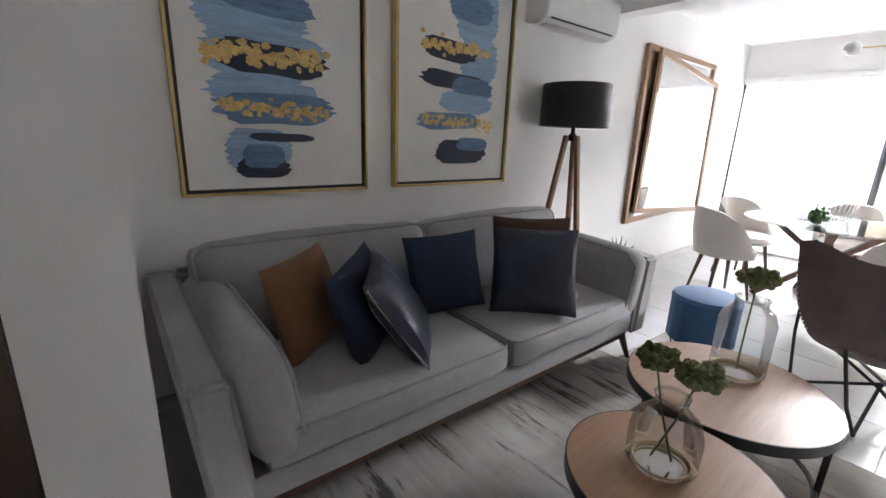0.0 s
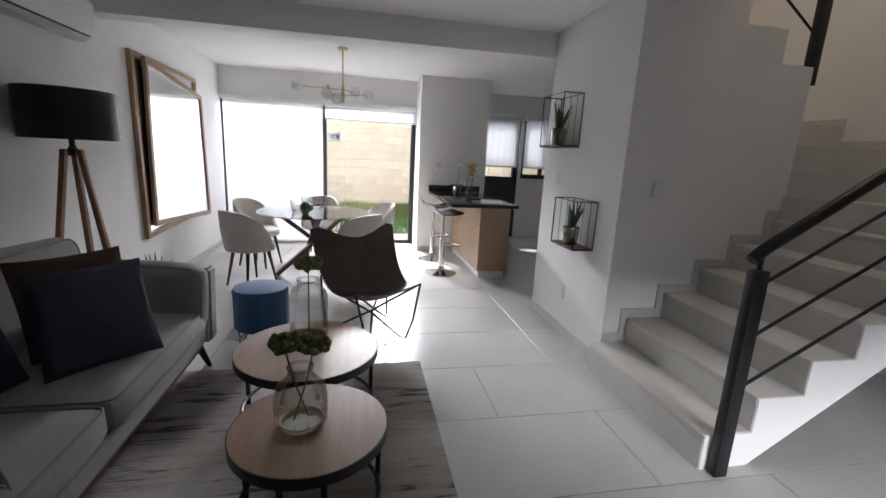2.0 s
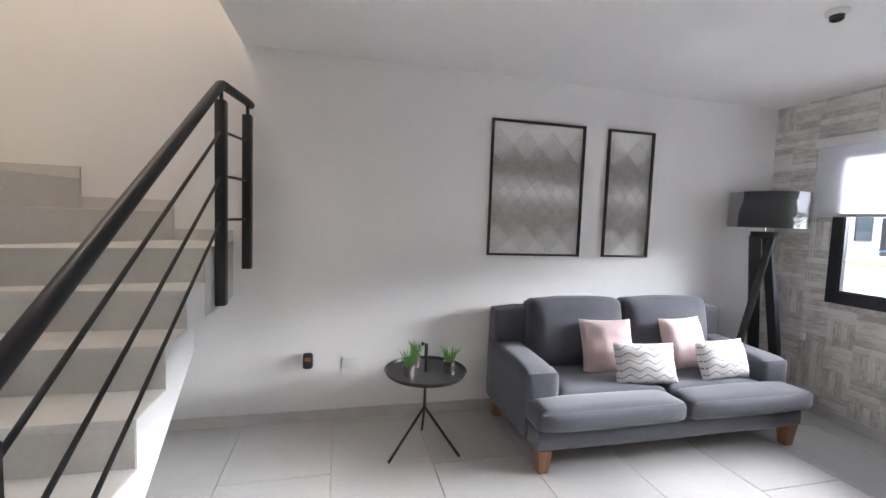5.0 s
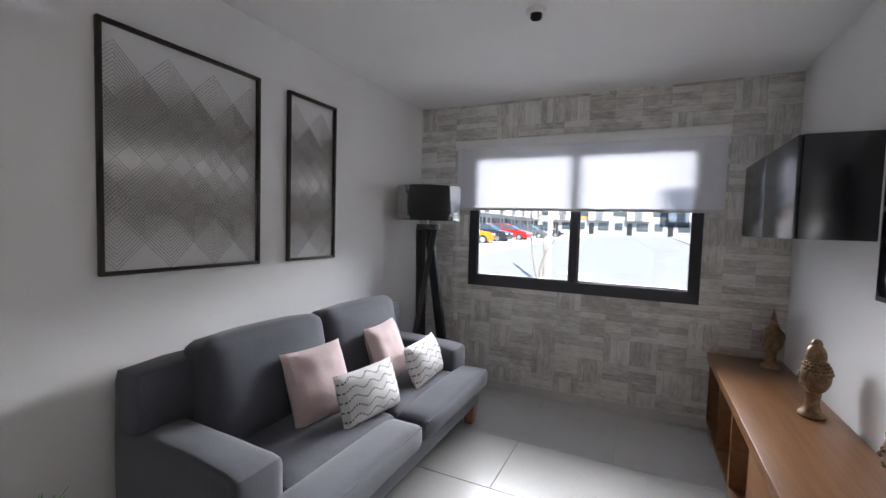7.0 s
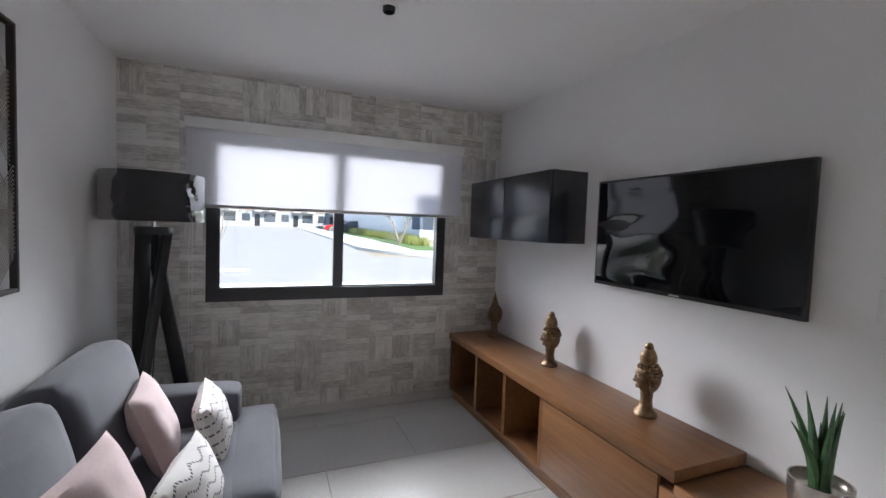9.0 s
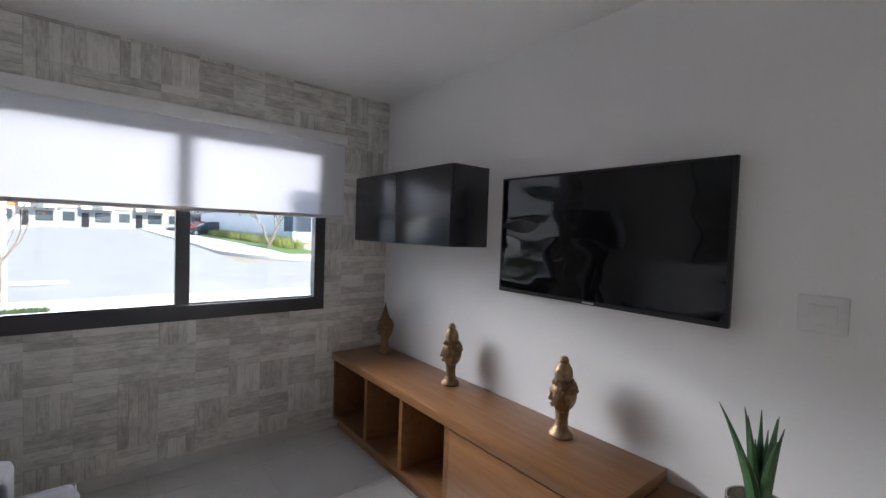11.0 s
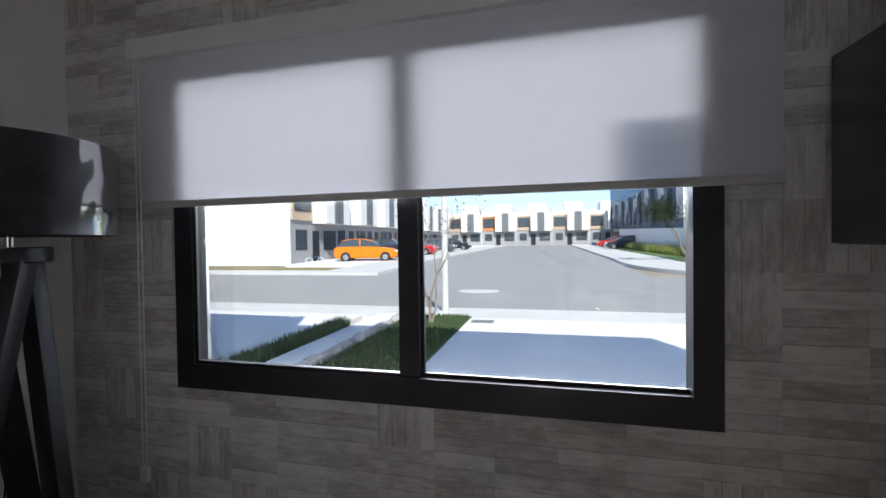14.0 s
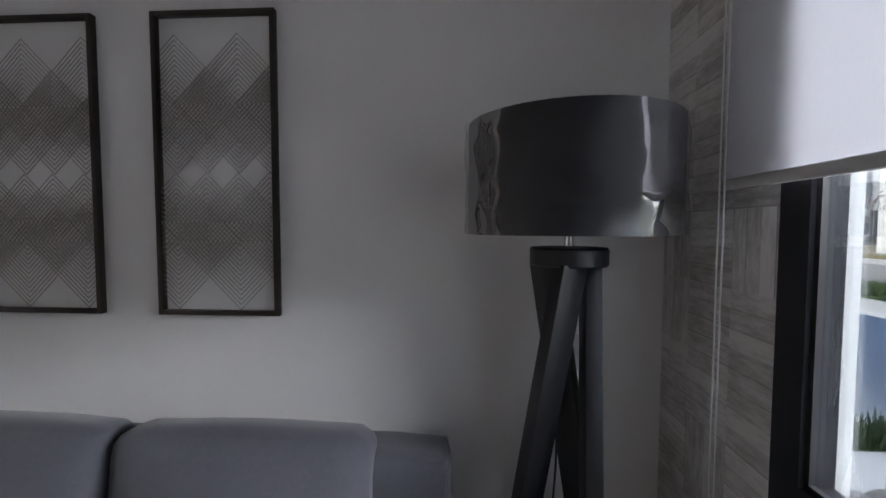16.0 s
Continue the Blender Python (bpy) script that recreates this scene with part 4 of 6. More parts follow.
def drum_shade(lamp, r, z0, z1, seed):
    bm = bmesh.new()
    n = 120
    rings = []
    for z, k in ((z0, 0), (z1, 0), (z1, -0.004), (z0, -0.004)):
        rings.append([bm.verts.new(((r + k + 0.0022 * (i % 2)) * math.cos(2 * math.pi * i / n), (r + k + 0.0022 * (i % 2)) * math.sin(2 * math.pi * i / n), z)) for i in range(n)])
    for a in range(4):
        p, q = rings[a], rings[(a + 1) % 4]
        for i in range(n):
            bm.faces.new((p[i], p[(i + 1) % n], q[(i + 1) % n], q[i]))
    s = part("shade", bm, SHADE_BLACK, lamp)
    bm = bmesh.new()
    rows = []
    for j in range(13):
        z = z0 + (z1 - z0) * j / 12
        rows.append([bm.verts.new(((r + 0.008 + 0.010 * noise.noise(Vector((6 * math.cos(a) + seed, 6 * math.sin(a), j * 0.5)))) * math.cos(a), (r + 0.008 + 0.010 * noise.noise(Vector((6 * math.cos(a) + seed, 6 * math.sin(a), j * 0.5)))) * math.sin(a), z)) for a in [2 * math.pi * i / 96 for i in range(96)]])
    for a, b in zip(rows, rows[1:]):
        for i in range(96):
            bm.faces.new((a[i], a[(i + 1) % 96], b[(i + 1) % 96], b[i]))
    part("plastic_wrap", bm, FILM, s, "clear crinkled plastic wrap")

lamp = thing("floor_lamp", pose(2.945, 2.16, 0), "tripod floor lamp with wooden legs and black drum shade", "lamp")
drum_shade(lamp, 0.245, 1.46, 1.755, 1.0)
part("socket", lathe(bmesh.new(), [(0, 1.36), (0.03, 1.36), (0.03, 1.40), (0.016, 1.42), (0.016, 1.52), (0, 1.52)], 16), BLACK_METAL, lamp)
for a in (-100, 20, 140):
    c, s = math.cos(radians(a)), math.sin(radians(a))
    bm = bmesh.new()
    box(bm, -0.02, 0.02, -0.015, 0.015, 0, 1.40, 0.003)
    for v in bm.verts:
        k = 1 - v.co.z / 1.40
        v.co.x, v.co.y = v.co.x + c * (0.045 + 0.21 * k), v.co.y + s * (0.045 + 0.21 * k)
    part("leg", bm, LEG_WOOD, lamp)
part("cord", tube(bmesh.new(), [(-0.02, -0.03, 1.42), (-0.07, -0.05, 1.40), (-0.075, -0.05, 1.30), (-0.02, -0.02, 1.26)], 0.004, 6), BLACK_METAL, lamp)

lamp = thing("floor_lamp", pose(-2.855, -3.275, 0), "black crossed tripod floor lamp with plastic wrapped black shade", "lamp")
drum_shade(lamp, 0.272, 1.535, 1.825, 4.0)
part("stem", tube(bmesh.new(), [(0, 0, 1.45), (0, 0, 1.62)], 0.013, 14), CHROME, lamp)
part("hub", lathe(bmesh.new(), [(0, 1.45), (0.1, 1.45), (0.104, 1.455), (0.104, 1.495), (0.1, 1.5), (0, 1.5)], 36), BLACK_METAL, lamp)
for a in (97, 217, 337):
    top, foot = Vector((0.07 * math.cos(radians(a + 105)), 0.07 * math.sin(radians(a + 105)), 1.46)), Vector((0.23 * math.cos(radians(a)), 0.23 * math.sin(radians(a)), 0.0))
    d = (foot - top).normalized()
    bm = bmesh.new()
    box(bm, -0.040, 0.040, -0.022, 0.022, 0, (foot - top).length, 0.003)
    bm.transform(Matrix.Translation(foot) @ (-d).to_track_quat("Z", "Y").to_matrix().to_4x4() @ pose(0, 0, 0, 0, 0, a))
    for v in bm.verts:
        v.co.z = max(0.0, v.co.z)
    part("leg", bm, BLACK_METAL, lamp)
part("cord", tube(bmesh.new(), [(0.02, 0.0, 1.45), (0.03, 0.02, 0.9), (0.06, -0.01, 0.3), (0.10, -0.08, 0.006)], 0.003, 6), BLACK_METAL, lamp)

# ---- wall mirror of two crossed frames ----
MFRAME = wood("light_mirror_frame_wood", (0.40, 0.25, 0.14), (0.27, 0.155, 0.085), 0.4, "z")
mir = thing("wall_mirror", pose(0, YN, 0), "large wall mirror with two crossed wooden frames", "mirror")
def mirror_frame(quad, y0, y1, wide):
    c = sum((Vector(q) for q in quad), Vector((0, 0))) / 4
    inner = []
    for i in range(4):
        p, a, b = Vector(quad[i]), Vector(quad[i - 1]), Vector(quad[(i + 1) % 4])
        inner.append(p + ((a - p).normalized() + (b - p).normalized()) * wide)
    for i in range(4):
        j = (i + 1) % 4
        bm = bmesh.new()
        prism(bm, [quad[i], quad[j], tuple(inner[j]), tuple(inner[i])], "y", y0, y1)
        part("frame_bar", bm, MFRAME, mir)
    bm = bmesh.new()
    prism(bm, [tuple(v) for v in inner], "y", y0 * 0.55 + y1 * 0.45, y1)
    part("mirror_glass", bm, MIRROR, mir)
mirror_frame([(4.30, 0.55), (5.74, 0.62), (5.84, 2.255), (4.28, 2.265)], -0.045, -0.003, 0.05)
mirror_frame([(4.40, 0.66), (5.98, 0.57), (5.90, 2.06), (4.47, 2.245)], -0.078, -0.047, 0.05)

# ---- plants ----
def aloe(bm, x, y, z, h, count, seed, spread=0.5):
    rnd = random.Random(seed)
    for i in range(count):
        a = 2 * math.pi * i / count + rnd.uniform(-0.3, 0.3)
        lean = spread * rnd.uniform(0.15, 1.0) * (0.4 + i / count)
        ll = h * rnd.uniform(0.65, 1.05)
        pts, rad = [], []
        for k in range(7):
            u = k / 6
            pts.append((x + math.cos(a) * (0.014 + lean * ll * u ** 1.5), y + math.sin(a) * (0.014 + lean * ll * u ** 1.5), z + ll * u * (1 - 0.12 * lean * u)))
            rad.append(max(0.0012, 0.0185 * (1 - u ** 1.7)))
        tube(bm, pts, rad, 6)
    return bm

def potted_aloe(name, x, y, z, r, ph, lh, label, seed, pot=None, count=11, group=""):
    t = thing(name, pose(x, y, z), label, "plant", group)
    part("pot", lathe(bmesh.new(), [(0, 0), (r * 0.66, 0), (r * 0.78, 0.008), (r * 0.98, ph * 0.6), (r, ph), (r * 0.93, ph), (r * 0.9, ph * 0.86), (0, ph * 0.86)], 32), pot or SILVER_POT, t)
    bm = aloe(bmesh.new(), 0, 0, ph * 0.84, lh, count, seed)
    part("leaves", bm, LEAF, t)
    return t
potted_aloe("aloe_plant", 3.78, 2.12, 0, 0.12, 0.26, 0.34, "aloe plant in a metal pot on the floor behind the sofa", 2)

# wire wall shelves with aloes
WIRE = surface("bronze_wire", (0.09, 0.075, 0.06), 0.4, 0.2, 10, 90, 0.0, metal=0.6)
def wire_shelf(x0, x1, z0, z1, seed):
    s = thing("wire_shelf", pose((x0 + x1) / 2, -1.38, z0), "thin bronze wire box shelf holding a potted aloe", "shelf", "wire shelves on the stair wall")
    w, h, d = (x1 - x0) / 2, z1 - z0, 0.17
    for y in (0.004, d):
        part("wire_frame", tube(bmesh.new(), [(-w, y, 0), (w, y, 0), (w, y, h), (-w, y, h)], 0.0045, 6, True), WIRE, s)
    for x in (-w, w):
        for z in (0, h):
            part("wire_link", tube(bmesh.new(), [(x, 0.004, z), (x, d, z)], 0.004, 6), WIRE, s)
        for k in (1, 2):
            part("wire_upright", tube(bmesh.new(), [(x, d * k / 3, 0), (x, d * k / 3, h)], 0.002, 6), WIRE, s)
    part("shelf_plate", boxes((-w, w, 0.006, d - 0.004, 0.003, 0.012)), DARK_WOOD, s)
    potted_aloe("aloe_plant", (x0 + x1) / 2 + 0.02, -1.38 + 0.09, z0 + 0.012, 0.07, 0.14, 0.24, "aloe plant in a champagne metal pot on a wire shelf", seed, None, 10, "shelf aloes")
wire_shelf(3.11, 3.50, 1.60, 2.02, 5)
wire_shelf(2.71, 3.08, 0.82, 1.19, 8)

def wall_plate(name, m, w, h, label, rockers=1):
    p = thing(name, m, label, "switch" if "switch" in name else "socket")
    part("plate", boxes((-w / 2, w / 2, 0, 0.009, -h / 2, h / 2), bevel=0.002), PLASTIC, p)
    part("rocker", boxes((-w * 0.28, w * 0.28, 0.009, 0.013, -h * 0.25, h * 0.25), bevel=0.001), PLASTIC, p)
wall_plate("light_switch", pose(3.42, -1.38, 1.34), 0.075, 0.12, "white light switch plate on the stair wall")
wall_plate("wall_socket", pose(3.11, -1.38, 0.37), 0.075, 0.12, "white wall socket plate near the floor")
wall_plate("light_switch", pose(SX1, -1.66, 1.33, 0, 0, 90), 0.075, 0.12, "white light switch plate beside the stairs")
wall_plate("light_switch", pose(-0.43, -0.60, 1.33, 0, 0, 180), 0.13, 0.12, "white square light switch on the television wall")
wall_plate("light_switch", pose(6.34, -0.80, 1.30, 0, 0, 90), 0.075, 0.12, "white light switch on the dining pier")
wall_plate("wall_socket", pose(0.56, YS, 0.42), 0.12, 0.08, "white wall socket plate by the side table")
dev = thing("plug_in_device", pose(0.86, YS, 0.40), "small black plug-in air freshener on a wall socket", "device")
bm = bmesh.new()
soft_box(bm, -0.035, 0.035, 0.008, 0.06, 0.0, 0.115, 0.02, cuts=4)
part("body", bm, BLACK_METAL, dev)
part("window", boxes((-0.02, 0.02, 0.0605, 0.0625, 0.06, 0.09)), LEG_WOOD, dev)
part("plate", boxes((-0.045, 0.045, 0, 0.008, -0.03, 0.09)), PLASTIC, dev)

# ---- TV room: loveseat ----
love = thing("loveseat", pose(-2.55, -3.53, 0), "blue grey fabric two seat sofa on short wooden legs", "sofa")
L, D = 2.08, 0.98
bm = bmesh.new()
soft_box(bm, 0.03, L - 0.03, 0.04, D - 0.06, 0.15, 0.29, 0.025, cuts=5)
part("seat_frame", bm, BLUE_GREY_SOFA, love)
bm = bmesh.new()
soft_box(bm, 0.02, L - 0.02, 0.0, 0.20, 0.15, 0.86, 0.045, (0, 0, 0.01), cuts=7, wob=0.004)
part("backrest", bm, BLUE_GREY_SOFA, love)
for x0, x1 in ((0.0, 0.24), (L - 0.24, L)):
    bm = bmesh.new()
    soft_box(bm, x0, x1, 0.04, D - 0.20, 0.15, 0.61, 0.04, (0.006, 0, 0.012), cuts=7, wob=0.004, seed=x0)
    for v in bm.verts:
        v.co.z -= 0.03 * max(0, v.co.z - 0.3) * v.co.y / 0.3
    part("arm", bm, BLUE_GREY_SOFA, love)
for k in range(2):
    a, b = (0.0, L / 2 - 0.004) if k == 0 else (L / 2 + 0.004, L)
    bm = bmesh.new()
    soft_box(bm, (a + 0.245) if k == 0 else a, b if k == 0 else b - 0.245, 0.2, D - 0.18, 0.29, 0.44, 0.04, (0, 0, 0.03), wob=0.005, seed=k * 5.0)
    soft_box(bm, a + 0.005, b - 0.005, D - 0.24, D, 0.285, 0.425, 0.05, (0, 0.015, 0.02), wob=0.004, seed=k * 6.0)
    c = part("seat_cushion", bm, BLUE_GREY_SOFA, love)
    part("piping", tube(bmesh.new(), [(a + 0.03, D - 0.012, 0.405), (b - 0.03, D - 0.012, 0.405)], 0.005, 6), BLUE_GREY_SOFA, c)
    bm = bmesh.new()
    a2, b2 = (0.25, L / 2 - 0.005) if k == 0 else (L / 2 + 0.005, L - 0.25)
    soft_box(bm, a2, b2, 0.0, 0.20, 0.0, 0.50, 0.06, (0, 0.05, 0.02), wob=0.008, seed=3 + k)
    bm.transform(pose(0, 0.17, 0.42, 11))
    part("back_cushion", bm, BLUE_GREY_SOFA, love)
for x, y in ((0.09, 0.10), (L - 0.09, 0.10), (0.09, D - 0.12), (L - 0.09, D - 0.12)):
    bm = bmesh.new()
    bmesh.ops.create_cone(bm, cap_ends=True, segments=4, radius1=0.045, radius2=0.068, depth=0.16, matrix=pose(x, y, 0.08, 0, 0, 45))
    bmesh.ops.bevel(bm, geom=bm.edges[:], offset=0.006, segments=2, affect="EDGES")
    part("leg", bm, LEG_WOOD, love)

KNIT, n, l, p = blank("white_wavy_knit")
v = mapped(n, l, (1, 1, 1))
sepk = n.new("ShaderNodeSeparateXYZ")
l.new(v, sepk.inputs[0])
wavy = mathn(n, l, "MULTIPLY_ADD", mathn(n, l, "SINE", mathn(n, l, "MULTIPLY", sepk.outputs["X"], 55.0)), 0.012, sepk.outputs["Z"])
line = mathn(n, l, "FRACT", mathn(n, l, "MULTIPLY", wavy, 21.0))
dash = mathn(n, l, "FRACT", mathn(n, l, "MULTIPLY", sepk.outputs["X"], 70.0))
dark = mathn(n, l, "MULTIPLY", mathn(n, l, "LESS_THAN", line, 0.2), mathn(n, l, "LESS_THAN", dash, 0.62))
l.new(mixc(n, l, dark, (0.66, 0.65, 0.63), (0.12, 0.12, 0.14)), p.inputs["Base Color"])
p.inputs["Roughness"].default_value = 0.9
bump(n, l, p, mathn(n, l, "ADD", line, tex_noise(n, l, v, 300.0, 2.0)), 0.4, 0.004)
Z = 0.438
for x, y, rz, w, h, mt, label, sd in (
    (-1.25, -3.01, 174, 0.41, 0.40, PINK, "dusty pink scatter cushion leaning on the loveseat", 11.0),
    (-1.93, -3.01, 186, 0.41, 0.40, PINK, "dusty pink scatter cushion leaning on the loveseat", 12.0),
    (-1.40, -2.81, 172, 0.45, 0.28, KNIT, "white lumbar cushion with dark wavy stitching", 13.0),
    (-2.06, -2.81, 184, 0.45, 0.28, KNIT, "white lumbar cushion with dark wavy stitching", 14.0)):
    scatter("scatter_cushion", pose(x, y, Z, -20, 0, rz), w, h, 0.15, mt, label, sd)

# ---- side table with grass pots ----
st = thing("side_table", pose(0.09, -3.08, 0), "black metal tray side table with tripod legs and upright handle", "side table")
part("tray", lathe(bmesh.new(), [(0, 0.50), (0.255, 0.50), (0.27, 0.525), (0.265, 0.527), (0.252, 0.507), (0, 0.507)], 48), BLACK_METAL, st)
part("pole", tube(bmesh.new(), [(0, 0, 0.25), (0, 0, 0.68)], 0.0095, 10), BLACK_METAL, st)
part("handle", tube(bmesh.new(), [(0, 0, 0.60), (0, 0, 0.69), (0.03, 0.02, 0.70)], 0.012, 10), BLACK_METAL, st)
for fx, fy in ((0.25, 0.17), (-0.20, 0.18), (-0.03, -0.20)):
    part("leg", tube(bmesh.new(), [(0, 0, 0.27), (fx, fy, 0.008)], 0.009, 8), BLACK_METAL, st)
def grass_pot(x, y, z, seed):
    g = thing("grass_pot", pose(x, y, z), "small patterned metal pot with bright artificial grass", "plant", "grass pots")
    part("pot", lathe(bmesh.new(), [(0, 0), (0.034, 0), (0.037, 0.02), (0.034, 0.045), (0.037, 0.075), (0.032, 0.075), (0, 0.065)], 12), SILVER_POT, g)
    bm = bmesh.new()
    rnd = random.Random(seed)
    for i in range(60):
        a, b, hh = rnd.uniform(0, 6.28), rnd.uniform(0, 0.028), rnd.uniform(0.07, 0.11)
        o = rnd.uniform(0.01, 0.055)
        tube(bm, [(b * math.cos(a), b * math.sin(a), 0.065), (b * math.cos(a) + o * 0.4 * math.cos(a), b * math.sin(a) + o * 0.4 * math.sin(a), 0.065 + hh * 0.6), (b * math.cos(a) + o * math.cos(a), b * math.sin(a) + o * math.sin(a), 0.065 + hh)], [0.002, 0.0018, 0.0006], 4)
    part("grass", bm, GRASS, g)
for i, (x, y) in enumerate(((0.21, -3.02), (0.14, -3.20), (-0.06, -3.05))):
    grass_pot(x, y, 0.507, i)

# ---- wire diamond wall art ----
ART_FRAME = surface("bronze_art_frame", (0.045, 0.037, 0.03), 0.45, 0.2, 10, 120, 0.1, metal=0.4)
ART_WIRE = surface("taupe_art_wire", (0.36, 0.335, 0.305), 0.5, 0.15, 10, 120, 0.0)
def wire_art(x0, x1, z0, z1, period, first, label):
    a = thing("wire_wall_art", pose(x0, YS, z0), label, "wall art", "wire diamond wall art")
    w, h = x1 - x0, z1 - z0
    for r in ((0, 0.017, 0, h), (w - 0.017, w, 0, h), (0.017, w - 0.017, 0, 0.017), (0.017, w - 0.017, h - 0.017, h)):
        part("frame_bar", boxes((r[0], r[1], 0.008, 0.034, r[2], r[3]), bevel=0.002), ART_FRAME, a)
    def clip(p, q):
        (ax, az), (bx, bz) = p, q
        lo, hi = 0.0, 1.0
        for s, e, mn, mx in ((ax, bx, 0.02, w - 0.02), (az, bz, 0.02, h - 0.02)):
            if abs(e - s) < 1e-9:
                if not mn <= s <= mx:
                    return None
                continue
            t0, t1 = sorted(((mn - s) / (e - s), (mx - s) / (e - s)))
            lo, hi = max(lo, t0), min(hi, t1)
        return ((ax + (bx - ax) * lo, az + (bz - az) * lo), (ax + (bx - ax) * hi, az + (bz - az) * hi)) if hi - lo > 1e-3 else None
    # two overlapping rows above and two below a band of open diamonds: tip, foot, offset, nested outlines
    for k, (tip, foot, shift, levels) in enumerate(((0.93, 0.475, 0.0, 14), (0.82, 0.475, 0.5, 11), (0.475, 0.02, 0.0, 14), (0.475, 0.15, 0.5, 10))):
        cz, half = (tip + foot) / 2 * h, (tip - foot) / 2 * h
        y = 0.014 + 0.005 * k
        bm = bmesh.new()
        for i in range(-2, int(w / period) + 3):
            cx = (i + shift) * period + first
            for s in range(levels):
                f = 1 - s / levels
                pts = [(cx, cz + half * f), (cx + half * 0.97 * f, cz), (cx, cz - half * f), (cx - half * 0.97 * f, cz)]
                for q in range(4):
                    seg = clip(pts[q], pts[(q + 1) % 4])
                    if seg:
                        tube(bm, [(seg[0][0], y, seg[0][1]), (seg[1][0], y, seg[1][1])], 0.0013, 4)
        part("lattice", bm, ART_WIRE, a)
wire_art(-1.265, -0.465, 1.24, 2.295, 0.227, 0.054, "wide wire wall art of nested diamonds in a bronze frame")
wire_art(-1.92, -1.48, 1.24, 2.295, 0.227, 0.14, "narrow wire wall art of nested diamonds in a bronze frame")

# ---- TV wall ----
SCREEN = surface("black_glass_screen", (0.006, 0.006, 0.008), 0.04, 0.0, 1, 10, 0.0)
tv = thing("television", pose(-1.27, -0.60, 1.235), "large black flat screen television on the wall", "television")
part("back_shell", boxes((-0.45, 0.45, -0.03, 0, 0.1, 0.55), bevel=0.006), BLACK_METAL, tv)
part("bezel", boxes((-0.587, 0.587, -0.058, -0.031, 0, 0.648), bevel=0.004), BLACK_METAL, tv)
bm = bmesh.new()
NN = 24
gr = [[bm.verts.new((-0.572 + 1.144 * i / NN, -0.0595 - 0.0035 * noise.noise(Vector((i * 0.17, j * 0.25, 3.0))), 0.022 + 0.612 * j / NN)) for j in range(NN + 1)] for i in range(NN + 1)]
for i in range(NN):
    for j in range(NN):
        bm.faces.new((gr[i][j], gr[i + 1][j], gr[i + 1][j + 1], gr[i][j + 1]))
part("screen", bm, SCREEN, tv, "glossy black screen with protective film")
part("badge", boxes((-0.03, 0.03, -0.0605, -0.0585, 0.006, 0.014)), SKIRT, tv)

cab = thing("wall_cabinet", pose(-3.21, -0.60, 1.477), "dark satin lacquered wall cabinet with two fronts", "cabinet")
part("body", boxes((0.0, 1.18, -0.285, 0, 0, 0.49), bevel=0.002), NAVY_GLOSS, cab)
for a, b in ((0.002, 0.587), (0.593, 1.178)):
    part("door", boxes((a, b, -0.305, -0.287, 0.003, 0.487), bevel=0.002), NAVY_GLOSS, cab)

con = thing("media_console", pose(0, 0, 0), "long honey brown wooden media console with open niches", "console")
YF, YB = -1.05, -0.614
part("top", boxes((-3.22, -0.885, YF - 0.02, YB, 0.545, 0.60), bevel=0.004), CONSOLE_WOOD, con)
part("low_top", boxes((-0.884, -0.12, YF - 0.02, YB, 0.50, 0.544), bevel=0.004), CONSOLE_WOOD, con)
part("plinth", boxes((-3.20, -0.14, YF + 0.03, YB, 0, 0.07)), CONSOLE_WOOD, con)
part("bottom", boxes((-3.22, -0.12, YF, YB, 0.07, 0.10), bevel=0.002), CONSOLE_WOOD, con)
part("back_panel", boxes((-3.22, -0.12, YB - 0.012, YB, 0.10, 0.499)), CONSOLE_WOOD, con)
for x in (-3.22, -2.72, -2.28, -1.84):
    part("divider", boxes((x, x + 0.035, YF, YB - 0.013, 0.10, 0.545)), CONSOLE_WOOD, con)
for x0, x1 in ((-1.80, -0.975), (-0.965, -0.125)):
    part("door", boxes((x0, x1, YF - 0.004, YF + 0.016, 0.105, 0.53 if x0 < -1.5 else 0.49), bevel=0.002), CONSOLE_WOOD, con)
part("carcass", boxes((-1.80, -0.13, YF + 0.02, YB - 0.014, 0.102, 0.498)), CONSOLE_WOOD, con)

def ball(bm, c, r, tilt=0.0, n=14):
    m = Matrix.Translation(c) @ Matrix.Rotation(radians(tilt), 4, "X") @ Matrix.Diagonal((*r, 1.0))
    bmesh.ops.create_uvsphere(bm, u_segments=n, v_segments=max(6, n - 4), radius=1.0, matrix=m)


